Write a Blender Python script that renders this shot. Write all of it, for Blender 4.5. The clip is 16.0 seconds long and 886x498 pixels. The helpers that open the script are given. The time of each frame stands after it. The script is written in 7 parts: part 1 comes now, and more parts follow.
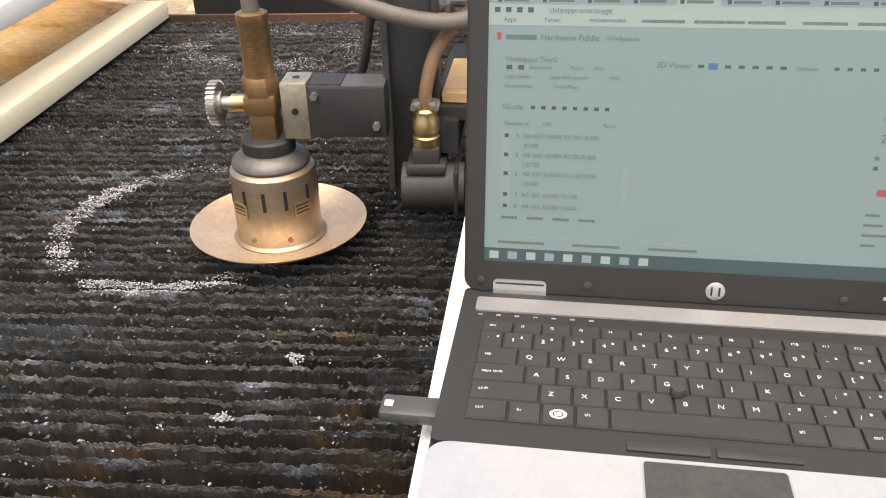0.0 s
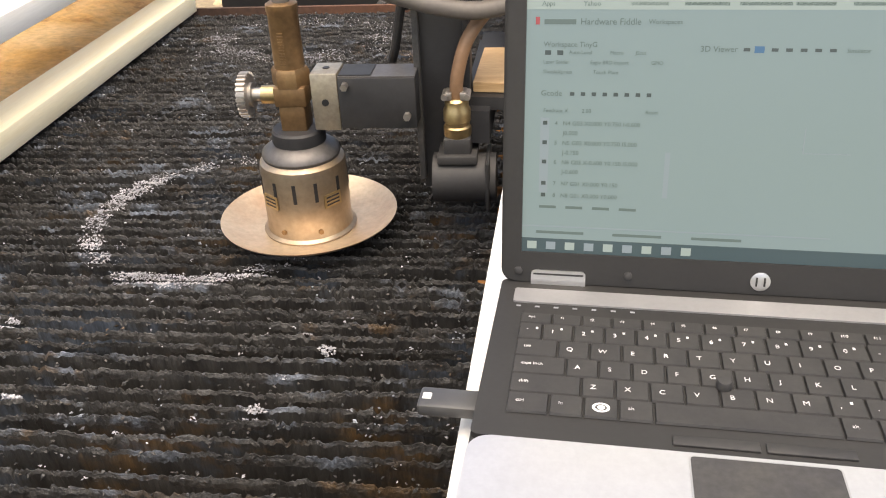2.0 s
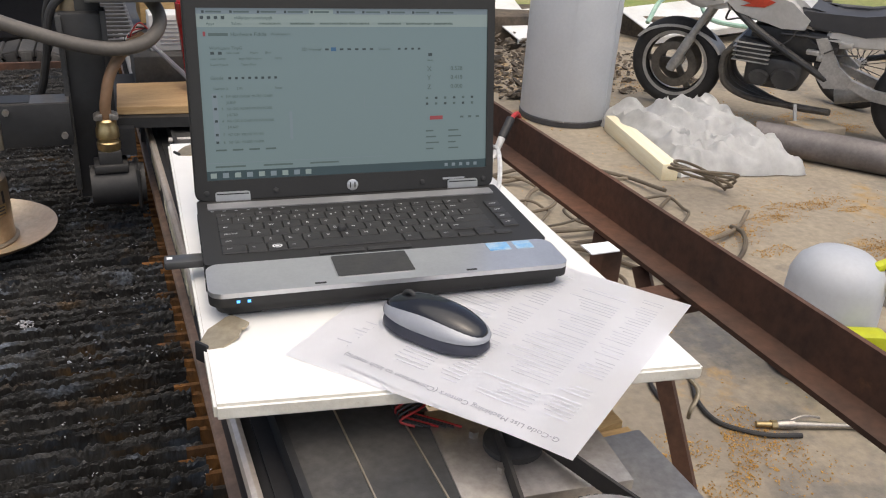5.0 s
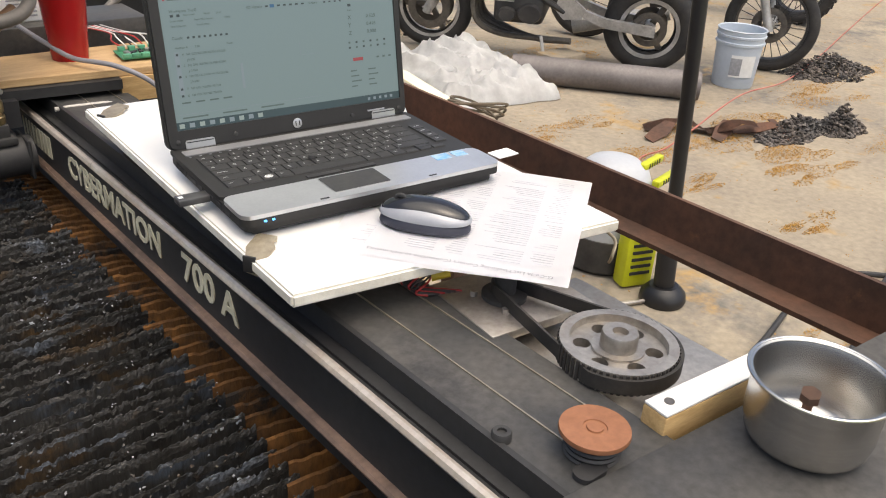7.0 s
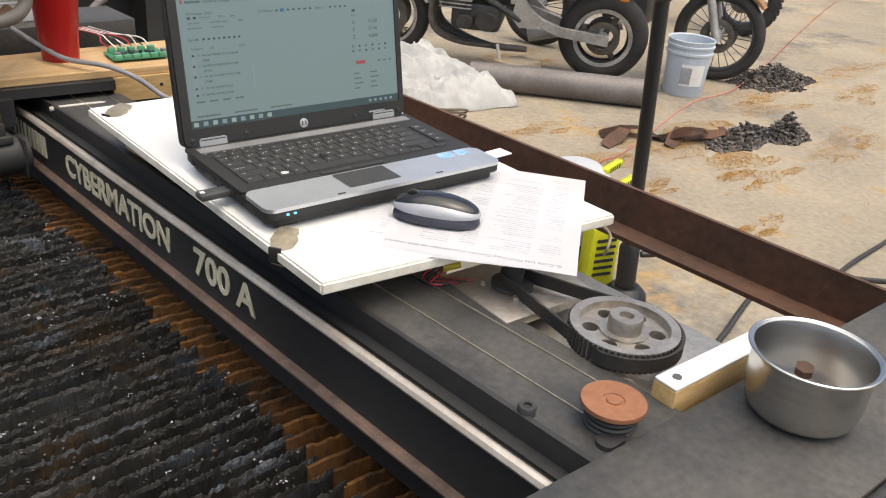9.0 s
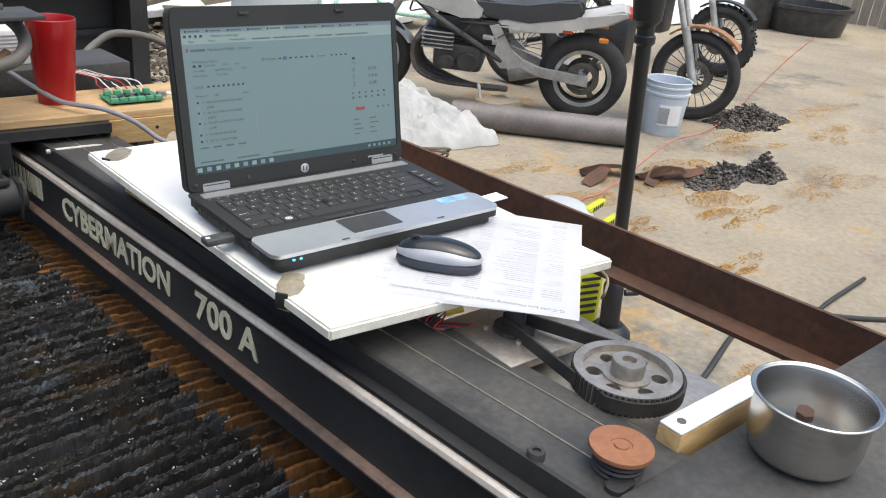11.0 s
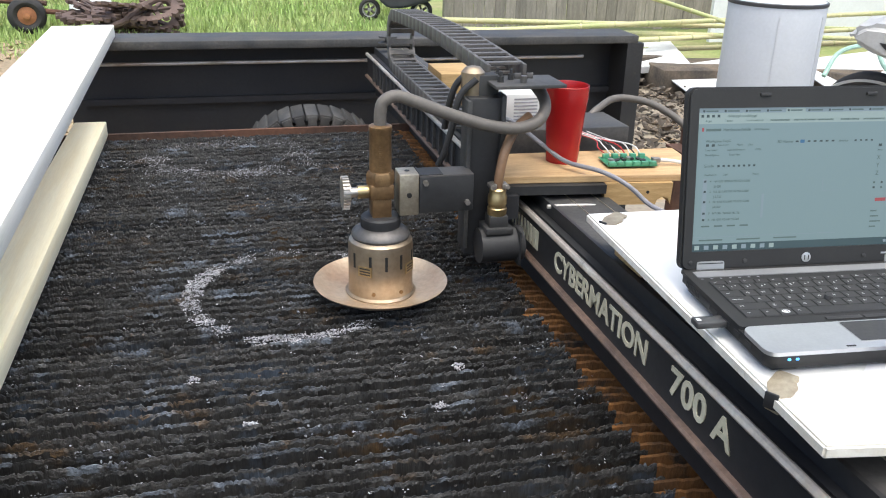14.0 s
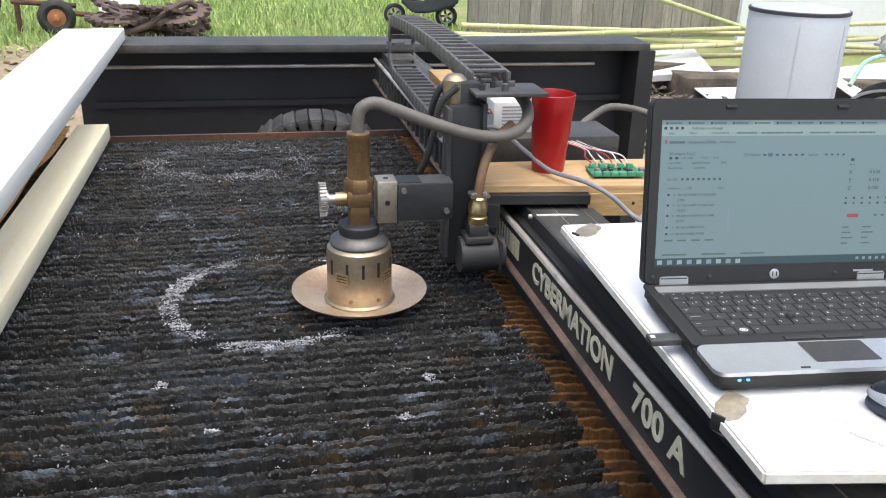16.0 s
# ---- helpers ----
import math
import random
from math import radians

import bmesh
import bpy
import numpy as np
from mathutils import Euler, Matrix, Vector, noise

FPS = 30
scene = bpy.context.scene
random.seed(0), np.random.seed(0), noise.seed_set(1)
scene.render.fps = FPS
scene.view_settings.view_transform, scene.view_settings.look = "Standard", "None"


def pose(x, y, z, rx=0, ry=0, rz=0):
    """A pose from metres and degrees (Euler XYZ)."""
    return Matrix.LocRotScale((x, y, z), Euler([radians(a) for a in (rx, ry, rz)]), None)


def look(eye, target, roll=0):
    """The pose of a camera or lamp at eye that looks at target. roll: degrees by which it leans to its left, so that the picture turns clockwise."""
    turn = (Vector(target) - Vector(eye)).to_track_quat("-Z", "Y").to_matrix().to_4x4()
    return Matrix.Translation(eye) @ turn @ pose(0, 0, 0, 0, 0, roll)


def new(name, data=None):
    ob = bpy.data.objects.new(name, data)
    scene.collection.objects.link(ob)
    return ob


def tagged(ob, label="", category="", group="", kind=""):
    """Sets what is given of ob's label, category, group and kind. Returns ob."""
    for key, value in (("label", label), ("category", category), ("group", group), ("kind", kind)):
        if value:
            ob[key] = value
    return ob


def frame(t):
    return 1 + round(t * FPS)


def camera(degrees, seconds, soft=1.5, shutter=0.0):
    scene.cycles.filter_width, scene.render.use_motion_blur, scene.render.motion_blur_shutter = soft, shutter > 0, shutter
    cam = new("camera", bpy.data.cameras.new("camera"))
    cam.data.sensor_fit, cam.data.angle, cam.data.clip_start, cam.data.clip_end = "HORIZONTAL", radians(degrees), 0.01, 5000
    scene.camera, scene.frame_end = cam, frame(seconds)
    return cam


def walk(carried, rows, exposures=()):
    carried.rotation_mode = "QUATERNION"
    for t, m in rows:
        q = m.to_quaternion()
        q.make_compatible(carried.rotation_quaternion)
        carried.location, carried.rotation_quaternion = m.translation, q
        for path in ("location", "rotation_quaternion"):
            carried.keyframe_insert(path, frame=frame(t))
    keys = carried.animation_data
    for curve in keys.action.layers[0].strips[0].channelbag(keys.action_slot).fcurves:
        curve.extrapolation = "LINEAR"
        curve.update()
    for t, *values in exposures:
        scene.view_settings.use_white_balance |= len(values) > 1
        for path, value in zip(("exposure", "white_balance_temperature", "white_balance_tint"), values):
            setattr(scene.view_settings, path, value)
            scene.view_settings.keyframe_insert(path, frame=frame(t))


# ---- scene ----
cam = camera(55.06, 16.0, 1.1)
PATH = [
    (0, (0.0339, -0.3297, 1.2941), (-0.0767, 0.9678, 0.5496), -1.69),
    (0.5, (0.0321, -0.3235, 1.2862), (-0.0978, 0.9766, 0.5496), -1.96),
    (1, (0.0295, -0.3234, 1.2833), (-0.1074, 0.9746, 0.5440), -1.91),
    (1.5, (0.0291, -0.3242, 1.2855), (-0.1202, 0.9677, 0.5381), -2.43),
    (2, (0.0257, -0.3225, 1.2883), (-0.1296, 0.9646, 0.5338), -2.89),
    (2.5, (0.0318, -0.3373, 1.2918), (-0.1160, 0.9649, 0.5621), -1.89),
    (3, (0.0322, -0.3851, 1.3033), (0.0539, 0.9465, 0.6131), 0.88),
    (3.5, (0.0160, -0.4665, 1.3069), (0.2503, 0.8537, 0.6345), 0.91),
    (4, (-0.0454, -0.5597, 1.3205), (0.3055, 0.7472, 0.6732), 0.38),
    (4.5, (-0.0852, -0.6416, 1.3235), (0.4019, 0.6325, 0.6994), 2.04),
    (5, (-0.0806, -0.6893, 1.3277), (0.4595, 0.5557, 0.6887), 3.66),
    (5.2, (-0.0827, -0.7038, 1.3258), (0.4613, 0.5209, 0.6519), 3.86),
    (7.3, (-0.4013, -0.7503, 1.3544), (0.5056, 0.2295, 0.6707), 3.99),
    (7.5, (-0.4142, -0.7526, 1.3551), (0.4963, 0.2236, 0.6709), 4.24),
    (8, (-0.4267, -0.7593, 1.3597), (0.5015, 0.2045, 0.6818), 4.67),
    (8.5, (-0.4436, -0.7489, 1.3565), (0.5007, 0.2033, 0.6845), 5.08),
    (8.7, (-0.4492, -0.7443, 1.3562), (0.4988, 0.2034, 0.6830), 5.16),
    (10.8, (-0.4643, -0.7399, 1.3702), (0.5426, 0.1808, 0.7470), 5.54),
    (11, (-0.4815, -0.7286, 1.3701), (0.5175, 0.2093, 0.7600), 5.81),
    (11.5, (-0.5220, -0.7116, 1.3760), (0.2965, 0.3853, 0.7621), 4.20),
    (12, (-0.5526, -0.7011, 1.3802), (0.1183, 0.4975, 0.7776), 2.58),
    (12.5, (-0.5632, -0.6956, 1.3799), (0.0088, 0.5587, 0.7887), 2.01),
    (13, (-0.5647, -0.6846, 1.3851), (-0.1386, 0.6274, 0.7958), 1.63),
    (13.5, (-0.5466, -0.6897, 1.3922), (-0.1638, 0.6410, 0.8155), 1.84),
    (14, (-0.5207, -0.6876, 1.3943), (-0.1696, 0.6529, 0.8201), 1.61),
    (14.5, (-0.4989, -0.6853, 1.3931), (-0.1832, 0.6664, 0.8247), 1.46),
    (15, (-0.4767, -0.6899, 1.3963), (-0.1789, 0.6653, 0.8263), 1.56),
    (15.5, (-0.4543, -0.6943, 1.3967), (-0.1629, 0.6625, 0.8274), 1.66),
    (16, (-0.4350, -0.6913, 1.3977), (-0.1301, 0.6632, 0.8298), 1.82),
]
walk(cam, [(t, look(eye, target, roll)) for t, eye, target, roll in PATH], (
    (0, 1.44, 7600, 9), (2.5, 1.39, 7600, 9), (3.5, 1.0, 7150, 10), (4.5, 0.50, 6900, 8), (5.2, 0.45, 6950, 8), (7.0, 0.85, 7200, 7),
    (8.7, 0.85, 7200, 6), (10.8, 0.88, 6500, 3), (11.5, 0.74, 6450, 3), (12.5, 1.06, 6350, 3), (14, 1.15, 6350, 4), (16, 1.10, 6350, 5)))

# ---- world, sun, exposure ----
SUN_EL, SUN_AZ = 74.0, 176.0
world = bpy.data.worlds.new("world")
scene.world = world
world.use_nodes = True
wn = world.node_tree
sky = wn.nodes.new("ShaderNodeTexSky")
sky.sky_type = "NISHITA"
sky.sun_disc = False
sky.sun_elevation, sky.sun_rotation = radians(SUN_EL), radians(SUN_AZ)
sky.dust_density = 4.0
sky.air_density = 0.6
wn.links.new(sky.outputs["Color"], wn.nodes["Background"].inputs["Color"])
wn.nodes["Background"].inputs["Strength"].default_value = 0.15
sun_data = bpy.data.lights.new("sun", "SUN")
sun_data.energy, sun_data.angle, sun_data.color = 1.25, radians(95), (1.0, 0.96, 0.9)
sun = new("sun", sun_data)
sun_dir = Vector((math.sin(radians(SUN_AZ)) * math.cos(radians(SUN_EL)), math.cos(radians(SUN_AZ)) * math.cos(radians(SUN_EL)), math.sin(radians(SUN_EL))))
sun.matrix_world = look(sun_dir * 30, (0, 0, 0))

# ---- materials ----
MATS = {}


def mat(name, color, rough=0.6, metal=0.0, color2=None, scale=8.0, amount=0.5, grain=60.0, bump=0.2, dist=0.002, stretch=(1, 1, 1), color3=None, cover3=0.35, scale3=3.0, trans=0.0, coat=0.0, per=0.0, rough2=None, island=False, lo=0.35, hi=0.65, color4=None, cover4=0.3, scale4=6.0, wide=False):
    """A procedural surface: two colours mixed by a large noise, a third in patches, fine grain in colour and relief."""
    m = bpy.data.materials.new(name)
    m.use_nodes = True
    nt = m.node_tree
    n, link = nt.nodes, nt.links.new
    b = n["Principled BSDF"]
    b.inputs["Metallic"].default_value = metal
    b.inputs["Roughness"].default_value = rough
    b.inputs["Transmission Weight"].default_value = trans
    b.inputs["Coat Weight"].default_value = coat
    co = n.new("ShaderNodeTexCoord")
    mp = n.new("ShaderNodeMapping")
    mp.inputs["Scale"].default_value = stretch
    link(co.outputs["Object"], mp.inputs["Vector"])
    info = n.new("ShaderNodeObjectInfo")
    off = n.new("ShaderNodeVectorMath")
    off.operation = "MULTIPLY_ADD"
    comb = n.new("ShaderNodeCombineXYZ")
    for k in "XYZ":
        link(info.outputs["Random"], comb.inputs[k])
    link(comb.outputs[0], off.inputs[0])
    off.inputs[1].default_value = (17.0, 31.0, 23.0)
    link(mp.outputs[0], off.inputs[2])
    where = off.outputs[0]

    place = n.new("ShaderNodeNewGeometry").outputs["Position"]

    def tex(s, detail=5.0, r=0.6, at=None):
        t = n.new("ShaderNodeTexNoise")
        t.inputs["Scale"].default_value, t.inputs["Detail"].default_value, t.inputs["Roughness"].default_value = s, detail, r
        link(at or where, t.inputs["Vector"])
        return t.outputs["Fac"]

    def ramp(fac, a, z):
        r = n.new("ShaderNodeMapRange")
        r.inputs["From Min"].default_value, r.inputs["From Max"].default_value = a, z
        link(fac, r.inputs["Value"])
        return r.outputs["Result"]

    def mix(fac, a, c, kind="MIX"):
        x = n.new("ShaderNodeMix")
        x.data_type, x.blend_type = "RGBA", kind
        for sock, v in ((x.inputs[0], fac), (x.inputs[6], a), (x.inputs[7], c)):
            if isinstance(v, (int, float)):
                sock.default_value = v
            elif isinstance(v, tuple):
                sock.default_value = (*v, 1)
            else:
                link(v, sock)
        return x.outputs[2]

    big = tex(scale)
    fine = tex(grain, 3.0)
    c2 = color2 or tuple(v * 0.75 for v in color)
    col = mix(ramp(big, lo, hi), color, c2)
    if color3:
        spot = tex(scale3, 8.0, 0.7, place if wide else None)
        col = mix(ramp(spot, 1 - cover3 - 0.06, 1 - cover3 + 0.06), col, color3)
    if color4:
        spot4 = tex(scale4, 6.0, 0.65, place if wide else None)
        col = mix(ramp(spot4, 1 - cover4 - 0.05, 1 - cover4 + 0.05), col, color4)
    grey = ramp(fine, 0.2, 0.8)
    tone = n.new("ShaderNodeMapRange")
    tone.inputs["To Min"].default_value, tone.inputs["To Max"].default_value = 1 - amount * 0.5, 1 + amount * 0.5
    link(grey, tone.inputs["Value"])
    last = tone.outputs["Result"]
    if per or island:
        rnd = info.outputs["Random"]
        if island:
            rnd = n.new("ShaderNodeNewGeometry").outputs["Random Per Island"]
        pr = n.new("ShaderNodeMapRange")
        pr.inputs["To Min"].default_value, pr.inputs["To Max"].default_value = 1 - (per or 0.3), 1 + (per or 0.3)
        link(rnd, pr.inputs["Value"])
        mu = n.new("ShaderNodeMath")
        mu.operation = "MULTIPLY"
        link(pr.outputs["Result"], mu.inputs[0])
        link(last, mu.inputs[1])
        last = mu.outputs[0]
    gray = n.new("ShaderNodeCombineColor")
    for k in ("Red", "Green", "Blue"):
        link(last, gray.inputs[k])
    col = mix(1.0, col, gray.outputs[0], "MULTIPLY")
    link(col, b.inputs["Base Color"])
    if rough2 is not None:
        rr = n.new("ShaderNodeMapRange")
        rr.inputs["From Min"].default_value, rr.inputs["From Max"].default_value = 0.3, 0.7
        rr.inputs["To Min"].default_value, rr.inputs["To Max"].default_value = rough, rough2
        link(big, rr.inputs["Value"])
        link(rr.outputs["Result"], b.inputs["Roughness"])
    if bump:
        bp = n.new("ShaderNodeBump")
        bp.inputs["Strength"].default_value, bp.inputs["Distance"].default_value = bump, dist
        link(fine, bp.inputs["Height"])
        link(bp.outputs["Normal"], b.inputs["Normal"])
    MATS[name] = m
    return m


def glow(name, color, strength):
    m = bpy.data.materials.new(name)
    m.use_nodes = True
    b = m.node_tree.nodes["Principled BSDF"]
    b.inputs["Base Color"].default_value = (*[c * 0.2 for c in color], 1)
    b.inputs["Emission Color"].default_value = (*color, 1)
    b.inputs["Emission Strength"].default_value = strength
    b.inputs["Roughness"].default_value = 0.25
    MATS[name] = m
    return m


BLACK_PAINT = mat("black_paint", (0.015, 0.015, 0.017), 0.46, 0, (0.027, 0.027, 0.027), 5, 0.5, 90, 0.15, 0.001, color3=(0.07, 0.055, 0.045), cover3=0.3, scale3=4, rough2=0.65)
DUSTY_STEEL = mat("dusty_steel", (0.042, 0.043, 0.044), 0.5, 0.2, (0.085, 0.080, 0.074), 9, 0.6, 120, 0.2, 0.001, color3=(0.028, 0.028, 0.03), cover3=0.35, scale3=5, rough2=0.7)
WORN_EDGE = mat("worn_edge_steel", (0.66, 0.63, 0.59), 0.3, 0.4, (0.42, 0.35, 0.29), 7, 0.3, 150, 0.15, 0.001, color3=(0.10, 0.075, 0.06), cover3=0.30, scale3=11)
RUST_EDGE = mat("rusty_edge_steel", (0.30, 0.20, 0.15), 0.45, 0.25, (0.15, 0.11, 0.09), 10, 0.6, 90, 0.3, 0.001, color3=(0.4, 0.36, 0.32), cover3=0.3, scale3=14)
RUST = mat("rusty_iron", (0.13, 0.06, 0.035), 0.8, 0.1, (0.06, 0.035, 0.025), 4, 0.6, 60, 0.4, 0.002, color3=(0.22, 0.11, 0.05), cover3=0.3, scale3=6)
ORANGE_RUST = mat("orange_rust", (0.36, 0.15, 0.03), 0.85, 0, (0.16, 0.07, 0.02), 6, 0.6, 40, 0.5, 0.003, color3=(0.07, 0.045, 0.03), cover3=0.35, scale3=7)
SLAT = mat("burnt_slat", (0.035, 0.034, 0.032), 0.62, 0.1, (0.014, 0.0135, 0.013), 26, 1.1, 150, 0.8, 0.003, stretch=(1.6, 1, 0.25), color3=(0.085, 0.050, 0.020), cover3=0.37, scale3=6, color4=(0.046, 0.058, 0.076), cover4=0.40, scale4=8, per=0.3, wide=True)
# Crust colour, lightened so the slat tops carry a painted highlight.
SLAG_LIT = mat("slag_crust_highlit", (0.064, 0.062, 0.059), 0.5, 0.15, (0.020, 0.019, 0.018), 40, 1.4, 220, 0.9, 0.003, color3=(0.085, 0.052, 0.024), cover3=0.37, scale3=7, color4=(0.125, 0.142, 0.168), cover4=0.385, scale4=13, per=0.35, wide=True)
# Loose slag bits; the pale fourth colour also paints glints into them.
FLAKE_GLINTS = mat("slag_flakes_and_glints", (0.056, 0.054, 0.051), 0.5, 0.15, (0.018, 0.017, 0.016), 9, 0.6, 120, 0, color3=(0.09, 0.052, 0.022), cover3=0.37, scale3=8, color4=(0.26, 0.285, 0.32), cover4=0.40, scale4=11, island=True, per=0.7, wide=True)
SLAT_RUST = mat("rusted_slat_end", (0.24, 0.105, 0.028), 0.85, 0, (0.11, 0.052, 0.018), 20, 0.9, 120, 0.7, 0.003, stretch=(1, 1, 0.4), color3=(0.035, 0.028, 0.022), cover3=0.42, scale3=12, per=0.3, wide=True)
ASH_AND_GLINTS = mat("white_ash", (0.44, 0.44, 0.46), 0.9, 0, (0.24, 0.24, 0.26), 30, 0.6, 140, 0.5, 0.003)
WHITE_BOARD = mat("white_paint_board", (0.80, 0.80, 0.78), 0.5, 0, (0.75, 0.74, 0.72), 3, 0.06, 40, 0.06, 0.001)
CHIPPED = mat("chipped_board_edge", (0.74, 0.71, 0.63), 0.7, 0, (0.6, 0.55, 0.46), 25, 0.2, 90, 0.4, 0.002, color3=(0.42, 0.33, 0.2), cover3=0.33, scale3=26)
PLYWOOD = mat("plywood", (0.56, 0.38, 0.20), 0.65, 0, (0.42, 0.27, 0.13), 6, 0.4, 70, 0.2, 0.001, stretch=(1, 8, 8), color3=(0.34, 0.20, 0.09), cover3=0.36, scale3=7)
PLY_EDGE = mat("plywood_edge", (0.38, 0.23, 0.10), 0.75, 0, (0.55, 0.38, 0.2), 3, 0.4, 60, 0.3, 0.001, stretch=(2, 2, 60))
PINE = mat("pale_pine", (0.88, 0.81, 0.60), 0.6, 0, (0.84, 0.74, 0.50), 4, 0.12, 40, 0.12, 0.001, stretch=(0.8, 12, 12))
PINE_WHITE = mat("white_primed_pine", (0.82, 0.80, 0.74), 0.6, 0, (0.76, 0.73, 0.64), 3, 0.1, 40, 0.1, 0.001, stretch=(0.6, 8, 8))
BLOCK_WOOD = mat("block_wood", (0.52, 0.35, 0.16), 0.7, 0, (0.38, 0.24, 0.10), 9, 0.3, 60, 0.2, 0.001, stretch=(2, 12, 12))
LAP_BLACK = mat("laptop_black", (0.014, 0.0138, 0.0138), 0.6, 0, (0.020, 0.0195, 0.019), 9, 0.25, 300, 0.08, 0.0004)
LAP_GREY = mat("laptop_grey_metal", (0.66, 0.662, 0.67), 0.32, 0.75, (0.48, 0.482, 0.495), 5, 0.1, 300, 0.05, 0.0003)
LAP_STRIP = mat("laptop_strip_metal", (0.34, 0.342, 0.345), 0.45, 0.4, (0.26, 0.262, 0.27), 5, 0.1, 300, 0.05, 0.0003)
LAP_HINGE = mat("hinge_silver", (0.62, 0.62, 0.62), 0.3, 0.8, (0.5, 0.5, 0.5), 20, 0.1, 200, 0.03, 0.0003)
KEY_BLACK = mat("key_black", (0.022, 0.0215, 0.022), 0.55, 0, (0.032, 0.031, 0.030), 30, 0.3, 300, 0.1, 0.0003)
PAD = mat("touchpad_worn", (0.035, 0.034, 0.036), 0.4, 0, (0.05, 0.048, 0.045), 40, 0.6, 260, 0.1, 0.0003, color3=(0.12, 0.115, 0.1), cover3=0.27, scale3=60)
LEGEND = mat("legend_white", (0.75, 0.75, 0.75), 0.6, bump=0)
GREY_MARK = mat("grey_mark", (0.33, 0.34, 0.36), 0.5, bump=0)
BLUE_MARK = mat("blue_sticker", (0.10, 0.34, 0.62), 0.4, 0, (0.45, 0.55, 0.62), 70, 0.2, 90, 0)
GREEN_MARK = mat("green_sticker", (0.3, 0.5, 0.25), 0.4, 0, (0.1, 0.25, 0.5), 70, 0.2, 90, 0)
LED_BLUE = glow("led_blue", (0.1, 0.45, 1.0), 1.6)
SCREEN = glow("screen_pale", (0.36, 0.49, 0.53), 0.15)
SCREEN_BAR = glow("screen_bar", (0.40, 0.50, 0.58), 0.15)
SCREEN_DARK = glow("screen_dark", (0.12, 0.16, 0.17), 0.13)
SCREEN_TASK = glow("screen_taskbar", (0.10, 0.16, 0.19), 0.14)
SCREEN_TEXT = glow("screen_text", (0.20, 0.28, 0.28), 0.14)
SCREEN_BLUE = glow("screen_blue", (0.10, 0.24, 0.45), 0.18)
SCREEN_RED = glow("screen_red", (0.55, 0.12, 0.14), 0.18)
SCREEN_LIGHT = glow("screen_light", (0.48, 0.60, 0.60), 0.18)
MOUSE_BLACK = mat("mouse_gloss_black", (0.010, 0.011, 0.014), 0.22, 0, (0.014, 0.014, 0.017), 20, 0.1, 200, 0.02, 0.0003, coat=0.3)
MOUSE_GREY = mat("mouse_grey", (0.36, 0.37, 0.40), 0.35, 0.2, (0.32, 0.33, 0.36), 20, 0.1, 200, 0.02, 0.0003)
MOUSE_SIDE = mat("mouse_side", (0.028, 0.03, 0.045), 0.5, 0, (0.04, 0.042, 0.06), 20, 0.1, 200, 0.05, 0.0003)
PAPER = mat("paper", (0.90, 0.90, 0.92), 0.75, 0, (0.88, 0.88, 0.91), 3, 0.03, 60, 0.03, 0.0003)
INK = mat("ink", (0.42, 0.42, 0.47), 0.8, bump=0)
INK_PALE = mat("ink_pale", (0.80, 0.80, 0.86), 0.8, bump=0)
CREAM_LETTER = mat("cream_letters", (0.62, 0.58, 0.43), 0.65, 0, (0.50, 0.46, 0.33), 20, 0.3, 120, 0.1, 0.0004, color3=(0.2, 0.17, 0.12), cover3=0.25, scale3=40)
TAN_CLIP = mat("tan_clip", (0.42, 0.36, 0.26), 0.4, 0.6, (0.3, 0.25, 0.18), 30, 0.4, 150, 0.15, 0.0006)
STEEL_POT = mat("brushed_steel", (0.58, 0.57, 0.55), 0.27, 1.0, (0.5, 0.49, 0.47), 6, 0.15, 60, 0.006, 0.0002, stretch=(1, 1, 30))
STEEL_WORN = mat("worn_steel_body", (0.42, 0.35, 0.27), 0.34, 0.9, (0.31, 0.235, 0.155), 10, 0.3, 120, 0.1, 0.0006, color3=(0.26, 0.17, 0.10), cover3=0.32, scale3=14, rough2=0.55)
DISH = mat("heat_tinted_dish", (0.58, 0.47, 0.34), 0.38, 0.6, (0.46, 0.31, 0.20), 9, 0.3, 120, 0.08, 0.0006, color3=(0.30, 0.18, 0.11), cover3=0.3, scale3=10)
BRASS = mat("tarnished_brass", (0.28, 0.175, 0.085), 0.45, 0.7, (0.20, 0.12, 0.06), 22, 0.5, 140, 0.15, 0.0006)
BRASS_LIGHT = mat("light_brass", (0.50, 0.38, 0.20), 0.34, 0.9, (0.36, 0.26, 0.13), 24, 0.4, 140, 0.1, 0.0006)
BRACKET = mat("nickel_bracket", (0.50, 0.45, 0.36), 0.42, 0.8, (0.36, 0.31, 0.24), 18, 0.4, 140, 0.15, 0.0006)
BLACK_RUBBER = mat("black_rubber", (0.02, 0.02, 0.022), 0.6, 0, (0.035, 0.034, 0.033), 14, 0.4, 140, 0.2, 0.0008)
GREY_TOP = mat("grey_anodised", (0.14, 0.13, 0.125), 0.45, 0.5, (0.10, 0.095, 0.09), 14, 0.4, 140, 0.1, 0.0006)
HOSE = mat("grey_hose", (0.13, 0.115, 0.10), 0.55, 0, (0.10, 0.09, 0.08), 12, 0.3, 160, 0.1, 0.0006)
HOSE_BROWN = mat("brown_hose", (0.23, 0.13, 0.07), 0.5, 0, (0.15, 0.09, 0.05), 14, 0.3, 120, 0.1, 0.0006)
CHAIN = mat("chain_plastic", (0.075, 0.07, 0.066), 0.5, 0, (0.12, 0.11, 0.10), 14, 0.4, 100, 0.15, 0.0008)
